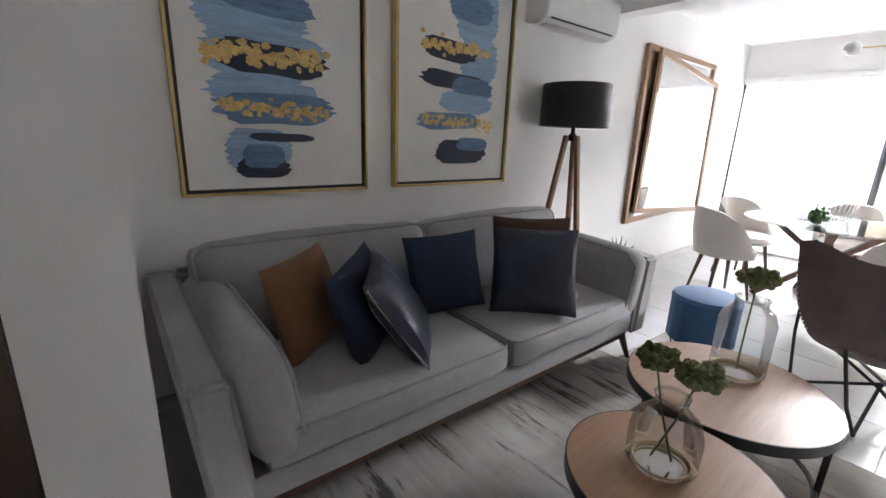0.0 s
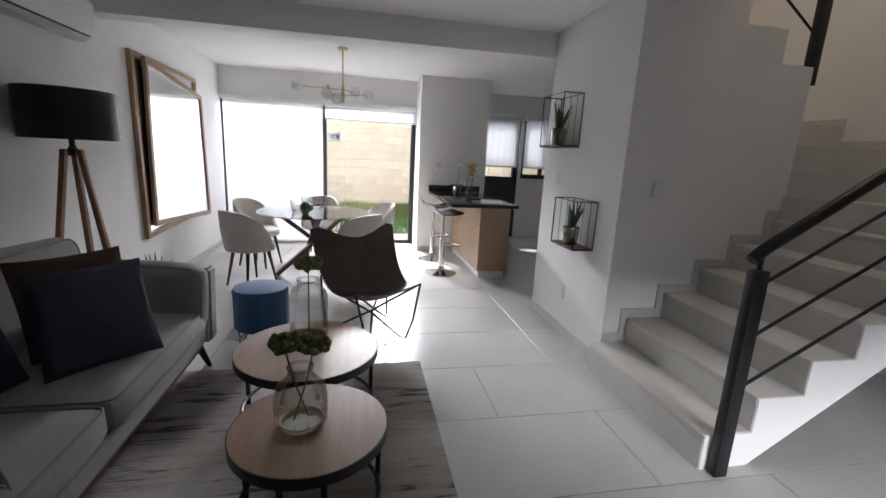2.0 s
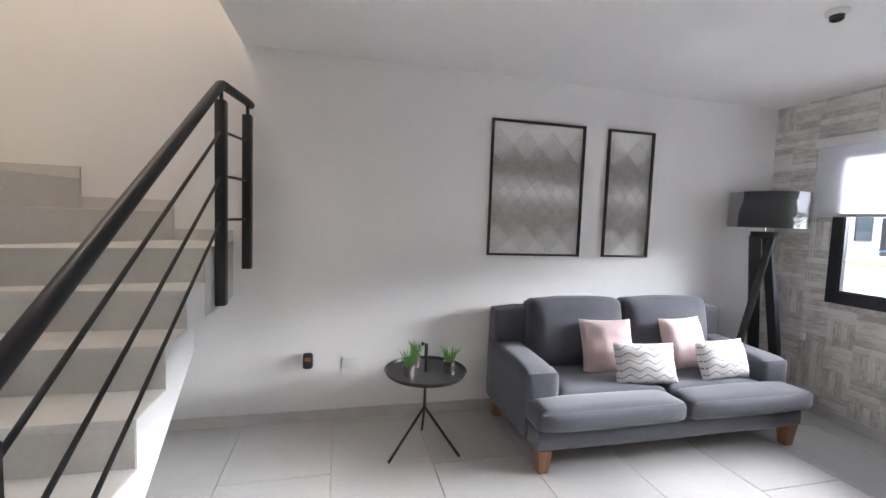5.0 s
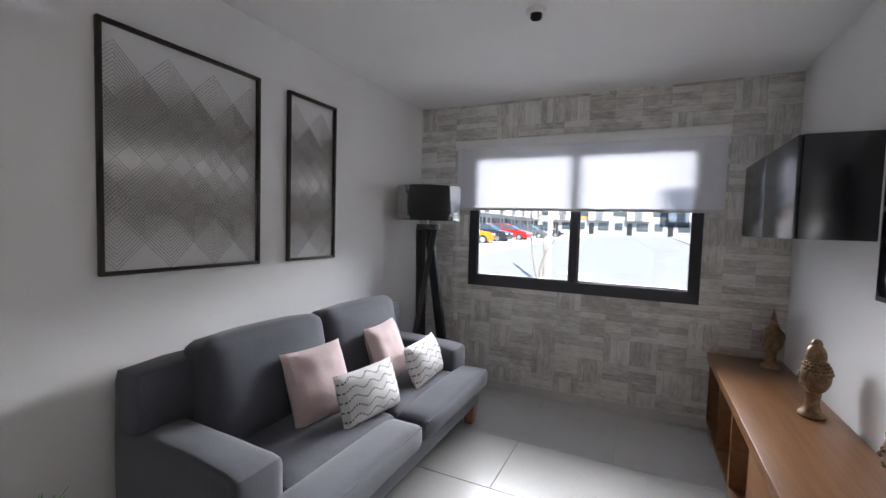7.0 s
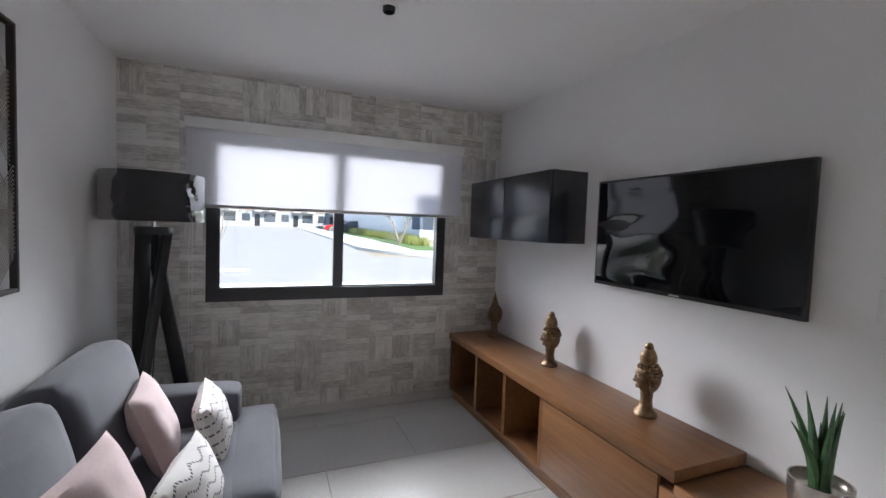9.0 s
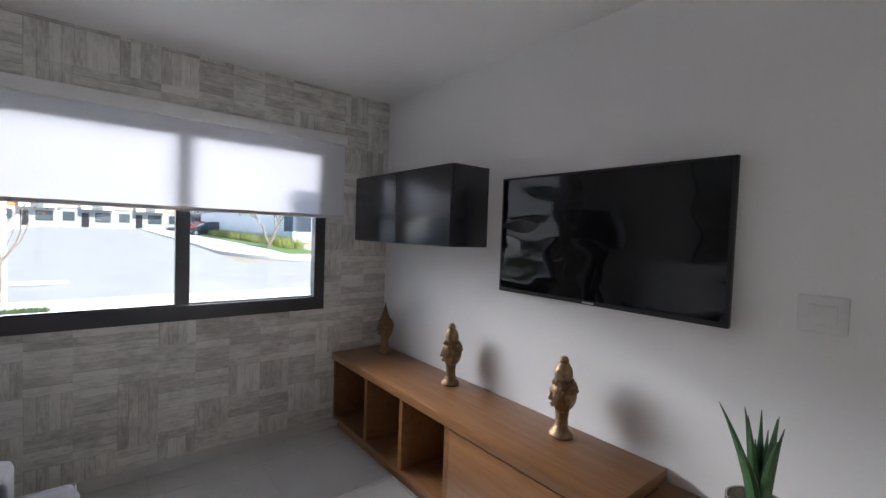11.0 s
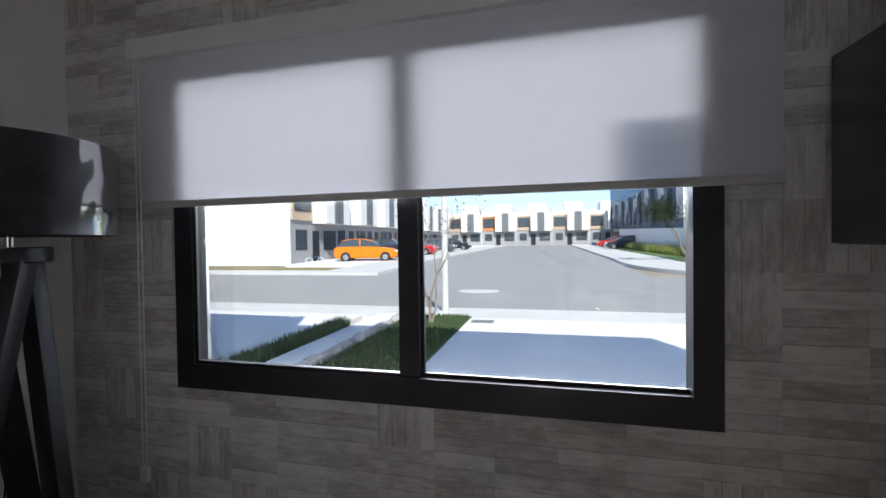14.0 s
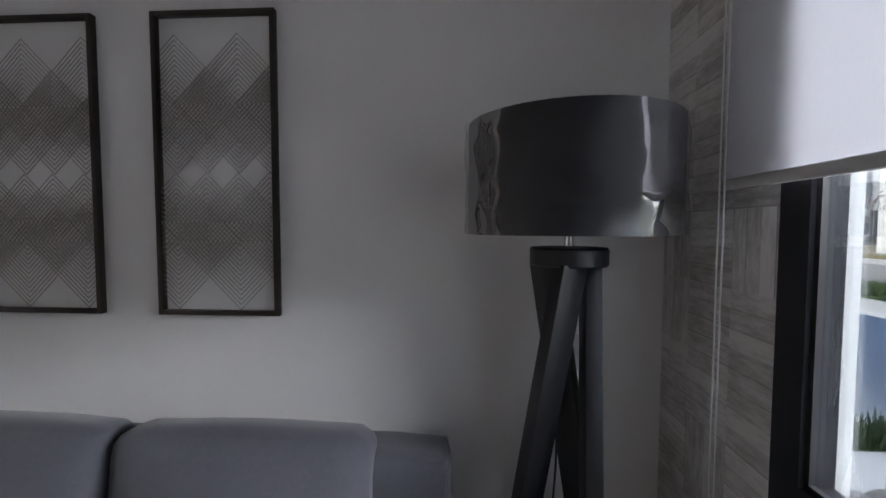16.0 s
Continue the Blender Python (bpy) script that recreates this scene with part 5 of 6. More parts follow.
def head_statue(x, y, rz, h, spire):
    bm = lathe(bmesh.new(), [(0, 0), (0.058, 0.0), (0.060, 0.010), (0.054, 0.022), (0.040, 0.034), (0.032, 0.055), (0.030, 0.090), (0.034, 0.125), (0, 0.13)], 32)
    n0 = len(bm.verts)
    ball(bm, (0, 0.004, 0.205), (0.056, 0.064, 0.088), 0, 28)
    bm.verts.ensure_lookup_table()
    for v in bm.verts[n0:]:
        zz = v.co.z
        if zz < 0.2:
            k = 1 - 0.22 * (0.2 - zz) / 0.09
            v.co.x *= k
        if v.co.y < 0:
            g = math.exp(-(v.co.x / 0.022) ** 2)
            v.co.y += 0.006 * math.exp(-((zz - 0.212) / 0.012) ** 2) * math.exp(-((abs(v.co.x) - 0.024) / 0.014) ** 2)
            v.co.y -= 0.004 * g * math.exp(-((zz - 0.128) / 0.012) ** 2)
    ball(bm, (0, -0.060, 0.186), (0.0095, 0.014, 0.012), 0, 10)
    ball(bm, (0, -0.057, 0.204), (0.0065, 0.009, 0.022), -12, 10)
    ball(bm, (0, -0.052, 0.158), (0.017, 0.010, 0.0045), 0, 10)
    ball(bm, (0, -0.050, 0.149), (0.013, 0.010, 0.0045), 0, 10)
    for sx in (-1, 1):
        ball(bm, (sx * 0.024, -0.052, 0.207), (0.013, 0.007, 0.0055), 0, 10)
        ball(bm, (sx * 0.024, -0.054, 0.221), (0.016, 0.006, 0.003), 0, 10)
        ball(bm, (sx * 0.058, 0.008, 0.196), (0.007, 0.016, 0.030), 8, 10)
        ball(bm, (sx * 0.055, 0.006, 0.158), (0.006, 0.009, 0.026), 0, 10)
    # curled hair, row over row
    for row in range(7):
        e = radians(14 + row * 12)
        cnt = max(5, int(22 * math.cos(e)))
        for i in range(cnt):
            a = 2 * math.pi * (i + 0.5 * (row % 2)) / cnt
            px, py, pz = 0.058 * math.cos(e) * math.cos(a), 0.004 + 0.066 * math.cos(e) * math.sin(a), 0.205 + 0.090 * math.sin(e)
            if py > -0.030 or row > 1:
                ball(bm, (px, py, pz), (0.0085, 0.0085, 0.0085), 0, 7)
    bun = [(0.040, 0.280), (0.044, 0.300), (0.042, 0.325), (0.031, 0.350), (0.022, 0.360), (0.024, 0.372), (0.015, 0.388), (0, 0.395)]
    if spire:
        bun = [(0.036, 0.285), (0.038, 0.297), (0.030, 0.305), (0.032, 0.318), (0.023, 0.326), (0.025, 0.338), (0.015, 0.348), (0.017, 0.358), (0.006, 0.395), (0, 0.43)]
    lathe(bm, bun, 24)
    bm.transform(Matrix.Scale(h / 0.395, 4))
    s = part("head_statue", bm, GOLD)
    s.matrix_basis = pose(x, y, 0.60, 0, 0, rz)
    tagged(s, "antique gold decorative head statue on the media console", "statue", "gold head statues")
head_statue(-1.33, -0.74, -35, 0.39, False)
head_statue(-2.17, -0.74, -35, 0.39, False)
head_statue(-3.00, -0.73, -35, 0.375, True)
potted_aloe("aloe_plant", -0.52, -0.82, 0.544, 0.092, 0.18, 0.33, "aloe plant in a champagne metal pot on the console", 21, None, 13)

spot = thing("ceiling_spotlight", pose(-1.735, -2.095, CZ), "small recessed black and chrome ceiling spotlight", "lamp")
part("ring", lathe(bmesh.new(), [(0.03, -0.002), (0.05, -0.002), (0.052, -0.006), (0.05, -0.02), (0.034, -0.028), (0.03, -0.01)], 28), PLASTIC, spot)
part("bulb_cup", lathe(bmesh.new(), [(0, -0.012), (0.029, -0.012), (0.03, -0.045), (0.024, -0.05), (0.02, -0.02), (0, -0.018)], 24), BLACK_METAL, spot)

# ---- dining area ----
table = thing("dining_table", pose(5.12, 0.92, 0), "round glass dining table on crossed dark wooden beams", "dining table")
bm = lathe(bmesh.new(), [(0, 0.74), (0.645, 0.74), (0.65, 0.744), (0.65, 0.749), (0.645, 0.753), (0, 0.753)], 64)
part("glass_top", bm, CLEAR, table)
for a in (20, 110):
    for s in (-1, 1):
        d = Vector((math.cos(radians(a)), math.sin(radians(a)), 0))
        p0, p1 = d * (-0.46 * s), d * (0.40 * s) + Vector((0, 0, 0.735))
        bm = bmesh.new()
        off = d.cross(Vector((0, 0, 1))) * 0.045 * s
        tube(bm, [p0 + off, p1 + off], 0.042, 4)
        for v in bm.verts:
            v.co.z = min(max(v.co.z, 0.0), 0.739)
        part("beam_leg", bm, DARK_WOOD, table)

def dining_chair():
    c = thing("dining_chair", pose(0, 0, 0), "cream upholstered dining chair with curved back and dark legs", "chair", "chairs round the dining table")
    bm = bmesh.new()
    prof = [(0, 0.385), (0.20, 0.385), (0.235, 0.40), (0.245, 0.43), (0.235, 0.465), (0.19, 0.482), (0, 0.487)]
    lathe(bm, prof, 32)
    part("seat", bm, CREAM, c)
    bm = bmesh.new()
    n, m = 26, 9
    grid = []
    for s in (0, 1):
        sheet = []
        for i in range(n + 1):
            u = 2 * i / n - 1
            a = math.pi + u * 2.0
            topz = 0.83 - 0.40 * abs(u) ** 2.6
            r = 0.255 if s == 0 else 0.215
            row = []
            for j in range(m + 1):
                z = 0.40 + (topz - 0.40) * j / m
                rr = r + 0.06 * (z - 0.4) / 0.43 * (1 - abs(u)) + (0.012 * math.sin(math.pi * j / m) if s == 0 else -0.012 * math.sin(math.pi * j / m))
                row.append(bm.verts.new((rr * math.cos(a), rr * math.sin(a), z)))
            sheet.append(row)
        grid.append(sheet)
    for s in (0, 1):
        for i in range(n):
            for j in range(m):
                bm.faces.new((grid[s][i][j], grid[s][i + 1][j], grid[s][i + 1][j + 1], grid[s][i][j + 1]))
    for i in range(n):
        for j in (0, m):
            bm.faces.new((grid[0][i][j], grid[0][i + 1][j], grid[1][i + 1][j], grid[1][i][j]))
    for i in (0, n):
        for j in range(m):
            bm.faces.new((grid[0][i][j], grid[0][i][j + 1], grid[1][i][j + 1], grid[1][i][j]))
    part("backrest", bm, CREAM, c)
    for a in (40, 140, 220, 320):
        x, y = math.cos(radians(a)), math.sin(radians(a))
        part("leg", tube(bmesh.new(), [(0.25 * x, 0.25 * y, 0), (0.17 * x, 0.17 * y, 0.39)], [0.011, 0.02], 10), DARK_WOOD, c)
    return c
chair = dining_chair()
SEATS = ((4.60, 1.53), (5.45, 1.62), (5.98, 0.92), (5.42, 0.22), (4.55, 0.42))
for i, (x, y) in enumerate(SEATS):
    face = math.degrees(math.atan2(0.92 - y, 5.12 - x)) + (12 if i == 0 else 0)
    if i:
        copy_thing(chair, pose(x, y, 0, 0, 0, face))
    else:
        chair.matrix_basis = pose(x, y, 0, 0, 0, face)

def wire_bowl(x, y, r, h):
    b = thing("wire_bowl", pose(x, y, 0.754), "open silver wire bowl on the dining table", "bowl", "wire bowls")
    n = 26
    part("rim", tube(bmesh.new(), arc(0, 0, h, r, 0, 360, 36)[:-1], 0.004, 6, True), CHROME, b)
    part("base_ring", tube(bmesh.new(), arc(0, 0, 0.004, r * 0.72, 0, 360, 36)[:-1], 0.004, 6, True), CHROME, b)
    bm = bmesh.new()
    for i in range(n):
        a, q = 2 * math.pi * i / n, 2 * math.pi * (i + 0.5) / n
        for e in (a, a + 2 * math.pi / n):
            tube(bm, [(r * 0.72 * math.cos(q), r * 0.72 * math.sin(q), 0.004), (r * math.cos(e), r * math.sin(e), h)], 0.002, 4)
    part("wire_web", bm, CHROME, b)
wire_bowl(4.98, 1.06, 0.12, 0.14)
wire_bowl(5.28, 0.95, 0.15, 0.17)
ball = thing("moss_ball", pose(4.86, 0.98, 0.754), "round green moss ball on the dining table", "decoration")
bm = bmesh.new()
flower_head(bm, (0, 0, 0.075), 0.068, 77)
for v in bm.verts:
    v.co.z = max(0.001, 0.075 + (v.co.z - 0.075) * 1.45)
part("moss", bm, LEAF, ball)

pend = thing("pendant_light", pose(5.12, 0.58, 0), "brass pendant light with crossed arms and white glass globes", "lamp")
part("canopy", lathe(bmesh.new(), [(0, CZ), (0.055, CZ), (0.055, CZ - 0.022), (0, CZ - 0.022)], 28), BRASS, pend)
part("rod", tube(bmesh.new(), [(0, 0, CZ - 0.02), (0, 0, 2.02)], 0.0075, 10), BRASS, pend)
part("hub", lathe(bmesh.new(), [(0, 2.03), (0.017, 2.03), (0.017, 2.22), (0, 2.22)], 16), BRASS, pend)
OPAL = surface("opal_glass", (0.84, 0.84, 0.83), 0.12, 0.02, 2, 30, 0.0)
for (ax, ay, az), (bx, by, bz) in (((-0.10, 0.44, 2.165), (0.12, -0.12, 2.17)), ((-0.28, 0.14, 2.07), (0.1, -0.26, 2.14)), ((0.25, 0.05, 2.11), (-0.38, 0.04, 2.02))):
    arm = part("arm", tube(bmesh.new(), [(ax, ay, az), (0, 0, (az + bz) / 2), (bx, by, bz)], 0.006, 8), BRASS, pend)
    for gx, gy, gz in ((ax, ay, az), (bx, by, bz)):
        bm = bmesh.new()
        bmesh.ops.create_uvsphere(bm, u_segments=24, v_segments=14, radius=0.058, matrix=Matrix.Translation((gx * 1.12, gy * 1.12, gz)))
        part("globe", bm, OPAL, pend)
part("joint_block", boxes((-0.02, 0.02, 0.15, 0.18, 2.10, 2.21)), BRASS, pend)

# butterfly chair: sling and rod frame, facing its own +x
BROWN_LEATHER = leather("dark_brown_sling_leather", (0.085, 0.055, 0.048), 0.5)
bf = thing("butterfly_chair", pose(3.19, 0.27, 0, 0, 0, 206.5), "dark brown leather butterfly chair with black rod frame", "chair")
bm = bmesh.new()
n = 18
def sling(u, v):
    bu = (1 - u) ** 2, 2 * u * (1 - u), u ** 2
    mid = [Vector((-0.29, 0, 0.76)), Vector((-0.12, 0, 0.10)), Vector((0.22, 0, 0.40))]
    side = [Vector((-0.36, 0.385, 0.93)), Vector((-0.22, 0.37, 0.20)), Vector((0.29, 0.29, 0.465))]
    pm = sum((b * q for b, q in zip(bu, mid)), Vector())
    ps = sum((b * q for b, q in zip(bu, side)), Vector())
    k = abs(v) ** 1.8
    q = pm.lerp(ps, k)
    q.y = ps.y * v
    ear = max(0.0, (abs(v) - 0.62) / 0.38) ** 2 * max(0.0, 1 - u / 0.12) ** 2
    q.z -= 0.09 * ear
    return q
g2 = [[[bm.verts.new(sling(i / n, 2 * j / n - 1) + Vector((0, 0, dz))) for j in range(n + 1)] for i in range(n + 1)] for dz in (0.0, -0.008)]
for s in (0, 1):
    for i in range(n):
        for j in range(n):
            bm.faces.new((g2[s][i][j], g2[s][i + 1][j], g2[s][i + 1][j + 1], g2[s][i][j + 1]))
for i in range(n):
    for j in (0, n):
        bm.faces.new((g2[0][i][j], g2[0][i + 1][j], g2[1][i + 1][j], g2[1][i][j]))
        bm.faces.new((g2[0][j][i], g2[0][j][i + 1], g2[1][j][i + 1], g2[1][j][i]))
part("sling", bm, BROWN_LEATHER, bf)
for s in (-1, 1):
    for i in range(14):
        q = sling(0.16 + i * 0.035, s)
        part("stitch", boxes((q.x - 0.005, q.x + 0.005, q.y - 0.003, q.y + 0.003, q.z - 0.004, q.z + 0.007)), CREAM, bf)
    part("rod", tube(bmesh.new(), [(-0.345, 0.31 * s, 0.86), (-0.30, 0.31 * s, 0.30), (-0.26, 0.29 * s, 0.02), (-0.22, 0.26 * s, 0.010), (0.02, 0.02 * s, 0.20), (0.28, -0.28 * s, 0.455)], 0.009, 8), BLACK_METAL, bf)
    part("rod", tube(bmesh.new(), [(0.28, 0.285 * s, 0.455), (0.285, 0.22 * s, 0.16), (0.275, 0.16 * s, 0.012), (0.23, 0.14 * s, 0.010), (0.0, 0.0, 0.17), (-0.28, -0.27 * s, 0.36)], 0.009, 8), BLACK_METAL, bf)

ott = thing("ottoman", pose(3.13, 1.12, 0), "round blue velvet ottoman on a thin wire base", "ottoman")
bm = bmesh.new()
n = 64
prof = [(0, 0.11), (0.185, 0.11), (0.2, 0.125), (0.2, 0.385), (0.205, 0.40), (0.195, 0.425), (0.15, 0.437), (0, 0.44)]
lathe(bm, prof, n)
for v in bm.verts:
    if 0.12 < v.co.z < 0.40:
        a = math.atan2(v.co.y, v.co.x)
        k = 1 + 0.012 * math.sin(a * 16)
        v.co.x, v.co.y = v.co.x * k, v.co.y * k
part("drum", bm, BLUE_VELVET, ott)
part("base_ring", tube(bmesh.new(), arc(0, 0, 0.006, 0.165, 0, 360, 36)[:-1], 0.005, 6, True), BLACK_METAL, ott)
for i in range(8):
    a, q = 2 * math.pi * i / 8, 2 * math.pi * (i + 0.45) / 8
    part("wire_leg", tube(bmesh.new(), [(0.165 * math.cos(a), 0.165 * math.sin(a), 0.006), (0.17 * math.cos(q), 0.17 * math.sin(q), 0.112)], 0.0045, 6), BLACK_METAL, ott)

# ---- kitchen bar ----
bar = thing("kitchen_bar", pose(0, 0, 0), "breakfast bar with light oak panels and black granite top", "counter")
part("end_panel", boxes((4.74, 4.765, -1.44, -1.06, 0.10, 0.905)), PANEL_WOOD, bar)
part("front_panel", boxes((4.766, 6.338, -1.085, -1.06, 0.10, 0.905)), PANEL_WOOD, bar)
part("carcass", boxes((4.766, 6.338, -1.44, -1.086, 0.10, 0.905)), PLASTIC, bar)
part("plinth", boxes((4.79, 6.338, -1.42, -1.09, 0, 0.10)), PLASTIC, bar)
part("worktop", boxes((4.56, 6.338, -1.47, -0.66, 0.907, 0.945), bevel=0.003), GRANITE, bar)
part("upstand", boxes((6.32, 6.338, -1.47, -0.66, 0.9465, 1.04)), GRANITE, bar)
def bar_stool(x, y, rz):
    s = thing("bar_stool", pose(x, y, 0, 0, 0, rz), "chrome pedestal bar stool with thin black seat", "stool", "bar stools")
    part("base", lathe(bmesh.new(), [(0, 0), (0.2, 0), (0.2, 0.008), (0.12, 0.025), (0.045, 0.045), (0.035, 0.09), (0, 0.09)], 40), CHROME, s)
    part("column", lathe(bmesh.new(), [(0, 0.06), (0.03, 0.06), (0.03, 0.45), (0.022, 0.455), (0.022, 0.77), (0, 0.77)], 20), CHROME, s)
    part("footrest", tube(bmesh.new(), [(0, 0, 0.36)] + arc(0.12, 0, 0.36, 0.12, 180, -180, 20), 0.009, 8), CHROME, s)
    bm = bmesh.new()
    n = 14
    top = []
    for dz in (0, -0.018):
        top.append([[bm.verts.new((0.19 * (2 * i / n - 1), 0.20 * (2 * j / n - 1), 0.785 + dz + 0.11 * max(0, -(2 * i / n - 1)) ** 3 + 0.025 * max(0, 2 * i / n - 1) ** 2)) for j in range(n + 1)] for i in range(n + 1)])
    for q in (0, 1):
        for i in range(n):
            for j in range(n):
                bm.faces.new((top[q][i][j], top[q][i + 1][j], top[q][i + 1][j + 1], top[q][i][j + 1]))
    for i in range(n):
        for j in (0, n):
            bm.faces.new((top[0][i][j], top[0][i + 1][j], top[1][i + 1][j], top[1][i][j]))
            bm.faces.new((top[0][j][i], top[0][j][i + 1], top[1][j][i + 1], top[1][j][i]))
    part("seat", bm, BLACK_METAL, s)
bar_stool(5.03, -0.66, -80)
bar_stool(5.78, -0.66, -95)
orch = thing("orchid", pose(5.85, -1.0, 0.946), "white orchid in a chrome pot on the bar", "plant")
part("pot", lathe(bmesh.new(), [(0, 0), (0.05, 0), (0.062, 0.11), (0.055, 0.11), (0, 0.1)], 24), CHROME, orch)
bm = bmesh.new()
for a in range(0, 360, 72):
    tube(bm, [(0, 0, 0.10), (0.06 * math.cos(radians(a)), 0.06 * math.sin(radians(a)), 0.14), (0.13 * math.cos(radians(a)), 0.13 * math.sin(radians(a)), 0.12)], [0.01, 0.018, 0.002], 6)
part("leaves", bm, LEAF, orch)
part("stem", tube(bmesh.new(), [(0, 0, 0.1), (0.0, -0.02, 0.36), (0.02, -0.08, 0.44), (0.03, -0.16, 0.42)], 0.003, 6), LEAF, orch)
for i in range(5):
    bm = bmesh.new()
    flower_head(bm, (0.01 + 0.006 * i, -0.03 - 0.035 * i, 0.43 - 0.006 * i), 0.024, i)
    part("blossom", bm, PLASTIC, orch)
yv = thing("flower_vase", pose(5.45, -1.08, 0.946), "clear glass vase with yellow artificial orchids on the bar", "vase")
part("glass_body", lathe(bmesh.new(), [(0, 0), (0.045, 0), (0.05, 0.01), (0.038, 0.2), (0.05, 0.26), (0.047, 0.26), (0.035, 0.2), (0.045, 0.014), (0, 0.012)], 24), CLEAR, yv)
YELLOW = surface("yellow_orchid_petal", (0.55, 0.36, 0.06), 0.6, 0.3, 40, 120, 0.1)
part("stem", tube(bmesh.new(), [(0, 0, 0.02), (0.01, 0, 0.3), (0.0, -0.03, 0.42)], 0.003, 6), LEAF, yv)
for i in range(6):
    bm = bmesh.new()
    flower_head(bm, (0.015 * math.cos(i * 2.0), -0.02 + 0.03 * math.sin(i * 2.0), 0.30 + 0.028 * i), 0.034, 20 + i)
    part("blossom", bm, YELLOW, yv)
dish = thing("black_dish", pose(5.25, -1.12, 0.946), "small black dish on the granite bar", "dish")
part("bowl", lathe(bmesh.new(), [(0, 0), (0.06, 0), (0.085, 0.015), (0.08, 0.018), (0, 0.008)], 28), BLACK_METAL, dish)
kc = thing("kitchen_cabinet", pose(0, 0, 0), "kitchen base cabinet with brown fronts and granite top", "cabinet")
part("carcass", boxes((4.6, 6.95, YS, -3.02, 0.1, 0.88)), DARK_WOOD, kc)
part("worktop", boxes((4.58, 6.97, YS, -2.98, 0.882, 0.92)), GRANITE, kc)
part("plinth", boxes((4.62, 6.93, YS, -3.06, 0, 0.099)), PLASTIC, kc)

# ---- outside: street ----
ASPHALT = surface("sun_bleached_asphalt", (0.30, 0.295, 0.29), 0.9, 0.10, 0.8, 60, 0.3)
CONCRETE = surface("pale_concrete", (0.70, 0.69, 0.685), 0.85, 0.08, 0.7, 50, 0.25)
KERB = surface("kerb_concrete", (0.55, 0.545, 0.53), 0.85, 0.08, 1.5, 50, 0.2)
SOIL = surface("dry_soil", (0.30, 0.26, 0.20), 0.95, 0.2, 0.5, 30, 0.4)
# grass green dulled to carry the shade of the planting strip
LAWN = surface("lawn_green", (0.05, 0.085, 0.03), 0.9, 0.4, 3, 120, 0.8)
RENDER_WHITE = surface("white_render", (0.80, 0.79, 0.77), 0.85, 0.04, 0.6, 90, 0.15)
RENDER_GREY = surface("grey_render", (0.33, 0.335, 0.34), 0.85, 0.06, 0.8, 90, 0.15)
RENDER_BEIGE = surface("beige_render", (0.52, 0.40, 0.29), 0.85, 0.06, 0.8, 90, 0.15)
RENDER_ORANGE = surface("terracotta_render", (0.52, 0.22, 0.08), 0.85, 0.06, 0.8, 90, 0.15)
FAR_GLASS = surface("dark_window_glass", (0.06, 0.075, 0.09), 0.08, 0.1, 1, 20, 0.0)
SLATE = surface("grey_louvre_paint", (0.16, 0.17, 0.175), 0.6, 0.06, 2, 60, 0.05)
BARK = surface("pale_grey_bark", (0.22, 0.18, 0.15), 0.9, 0.3, 12, 90, 0.6)
RED_LEAF = surface("reddish_leaf", (0.18, 0.06, 0.05), 0.7, 0.35, 20, 90, 0.1)
OLIVE_LEAF = surface("olive_tree_leaf", (0.22, 0.24, 0.06), 0.7, 0.35, 20, 90, 0.1)
DRY_GRASS = surface("dry_yellow_grass", (0.22, 0.19, 0.08), 0.95, 0.3, 3, 120, 0.6)
# brighter copy of the lawn green, with sunlight put into its colour
BRIGHT_LAWN = surface("sun_tinted_lawn_green", (0.10, 0.17, 0.05), 0.9, 0.3, 3, 120, 0.6)
HEDGE_LEAF = surface("hedge_leaf", (0.05, 0.085, 0.03), 0.7, 0.4, 20, 90, 0.1)

def gz(x):
    """The street rises gently away from the house."""
    return -0.10 + 0.022 * min(19.0, max(0.0, -11.0 - x)) + 0.006 * min(60.0, max(0.0, -30.0 - x))

def sheet(bm, x0, x1, y0, y1, lift, step=4.0):
    n = max(1, int(abs(x1 - x0) / step))
    rows = [[bm.verts.new((x0 + (x1 - x0) * i / n, y, gz(x0 + (x1 - x0) * i / n) + lift)) for y in (y0, y1)] for i in range(n + 1)]
    for a, b in zip(rows, rows[1:]):
        bm.faces.new((a[0], b[0], b[1], a[1]))
    return bm

built("ground", sheet(bmesh.new(), -900, 900, -900, 900, -0.14, 12.0), SOIL, "dry ground reaching the horizon")
bm = bmesh.new()
sheet(bm, -20.0, -11.8, -120, 120, -0.10)
sheet(bm, -140.0, -20.0, -9.2, 2.2, -0.10)
built("road", bm, ASPHALT, "bleached asphalt street and side street")
def slab(name, x0, x1, y0, y1, lift, material, label):
    bm = sheet(bmesh.new(), x0, x1, y0, y1, lift)
    r = bmesh.ops.extrude_face_region(bm, geom=bm.faces[:])
    for v in r["geom"]:
        if isinstance(v, bmesh.types.BMVert):
            v.co.z -= 0.16
    return built(name, bm, material, label)
slab("pavement", -11.8, -10.55, -60, 60, 0.0, KERB, "pale concrete pavement along the street")
slab("pavement", -22.4, -20.0, -60, -9.2, 0.03, KERB, "pale concrete pavement at the corner")
slab("pavement", -140, -22.4, -12.2, -9.2, 0.02, KERB, "pale concrete pavement and driveway edge")
slab("pavement", -140, -26.5, 2.2, 5.2, 0.02, KERB, "pale concrete pavement on the far side")
bm = bmesh.new()
corner = [(-19.6, 9.0), (-26.5, 9.0), (-26.5, 2.19)] + [(-26.5 + 6.9 * math.sin(radians(9 * k)), 2.19 + 5.0 * (1 - math.cos(radians(9 * k)))) for k in range(1, 11)]
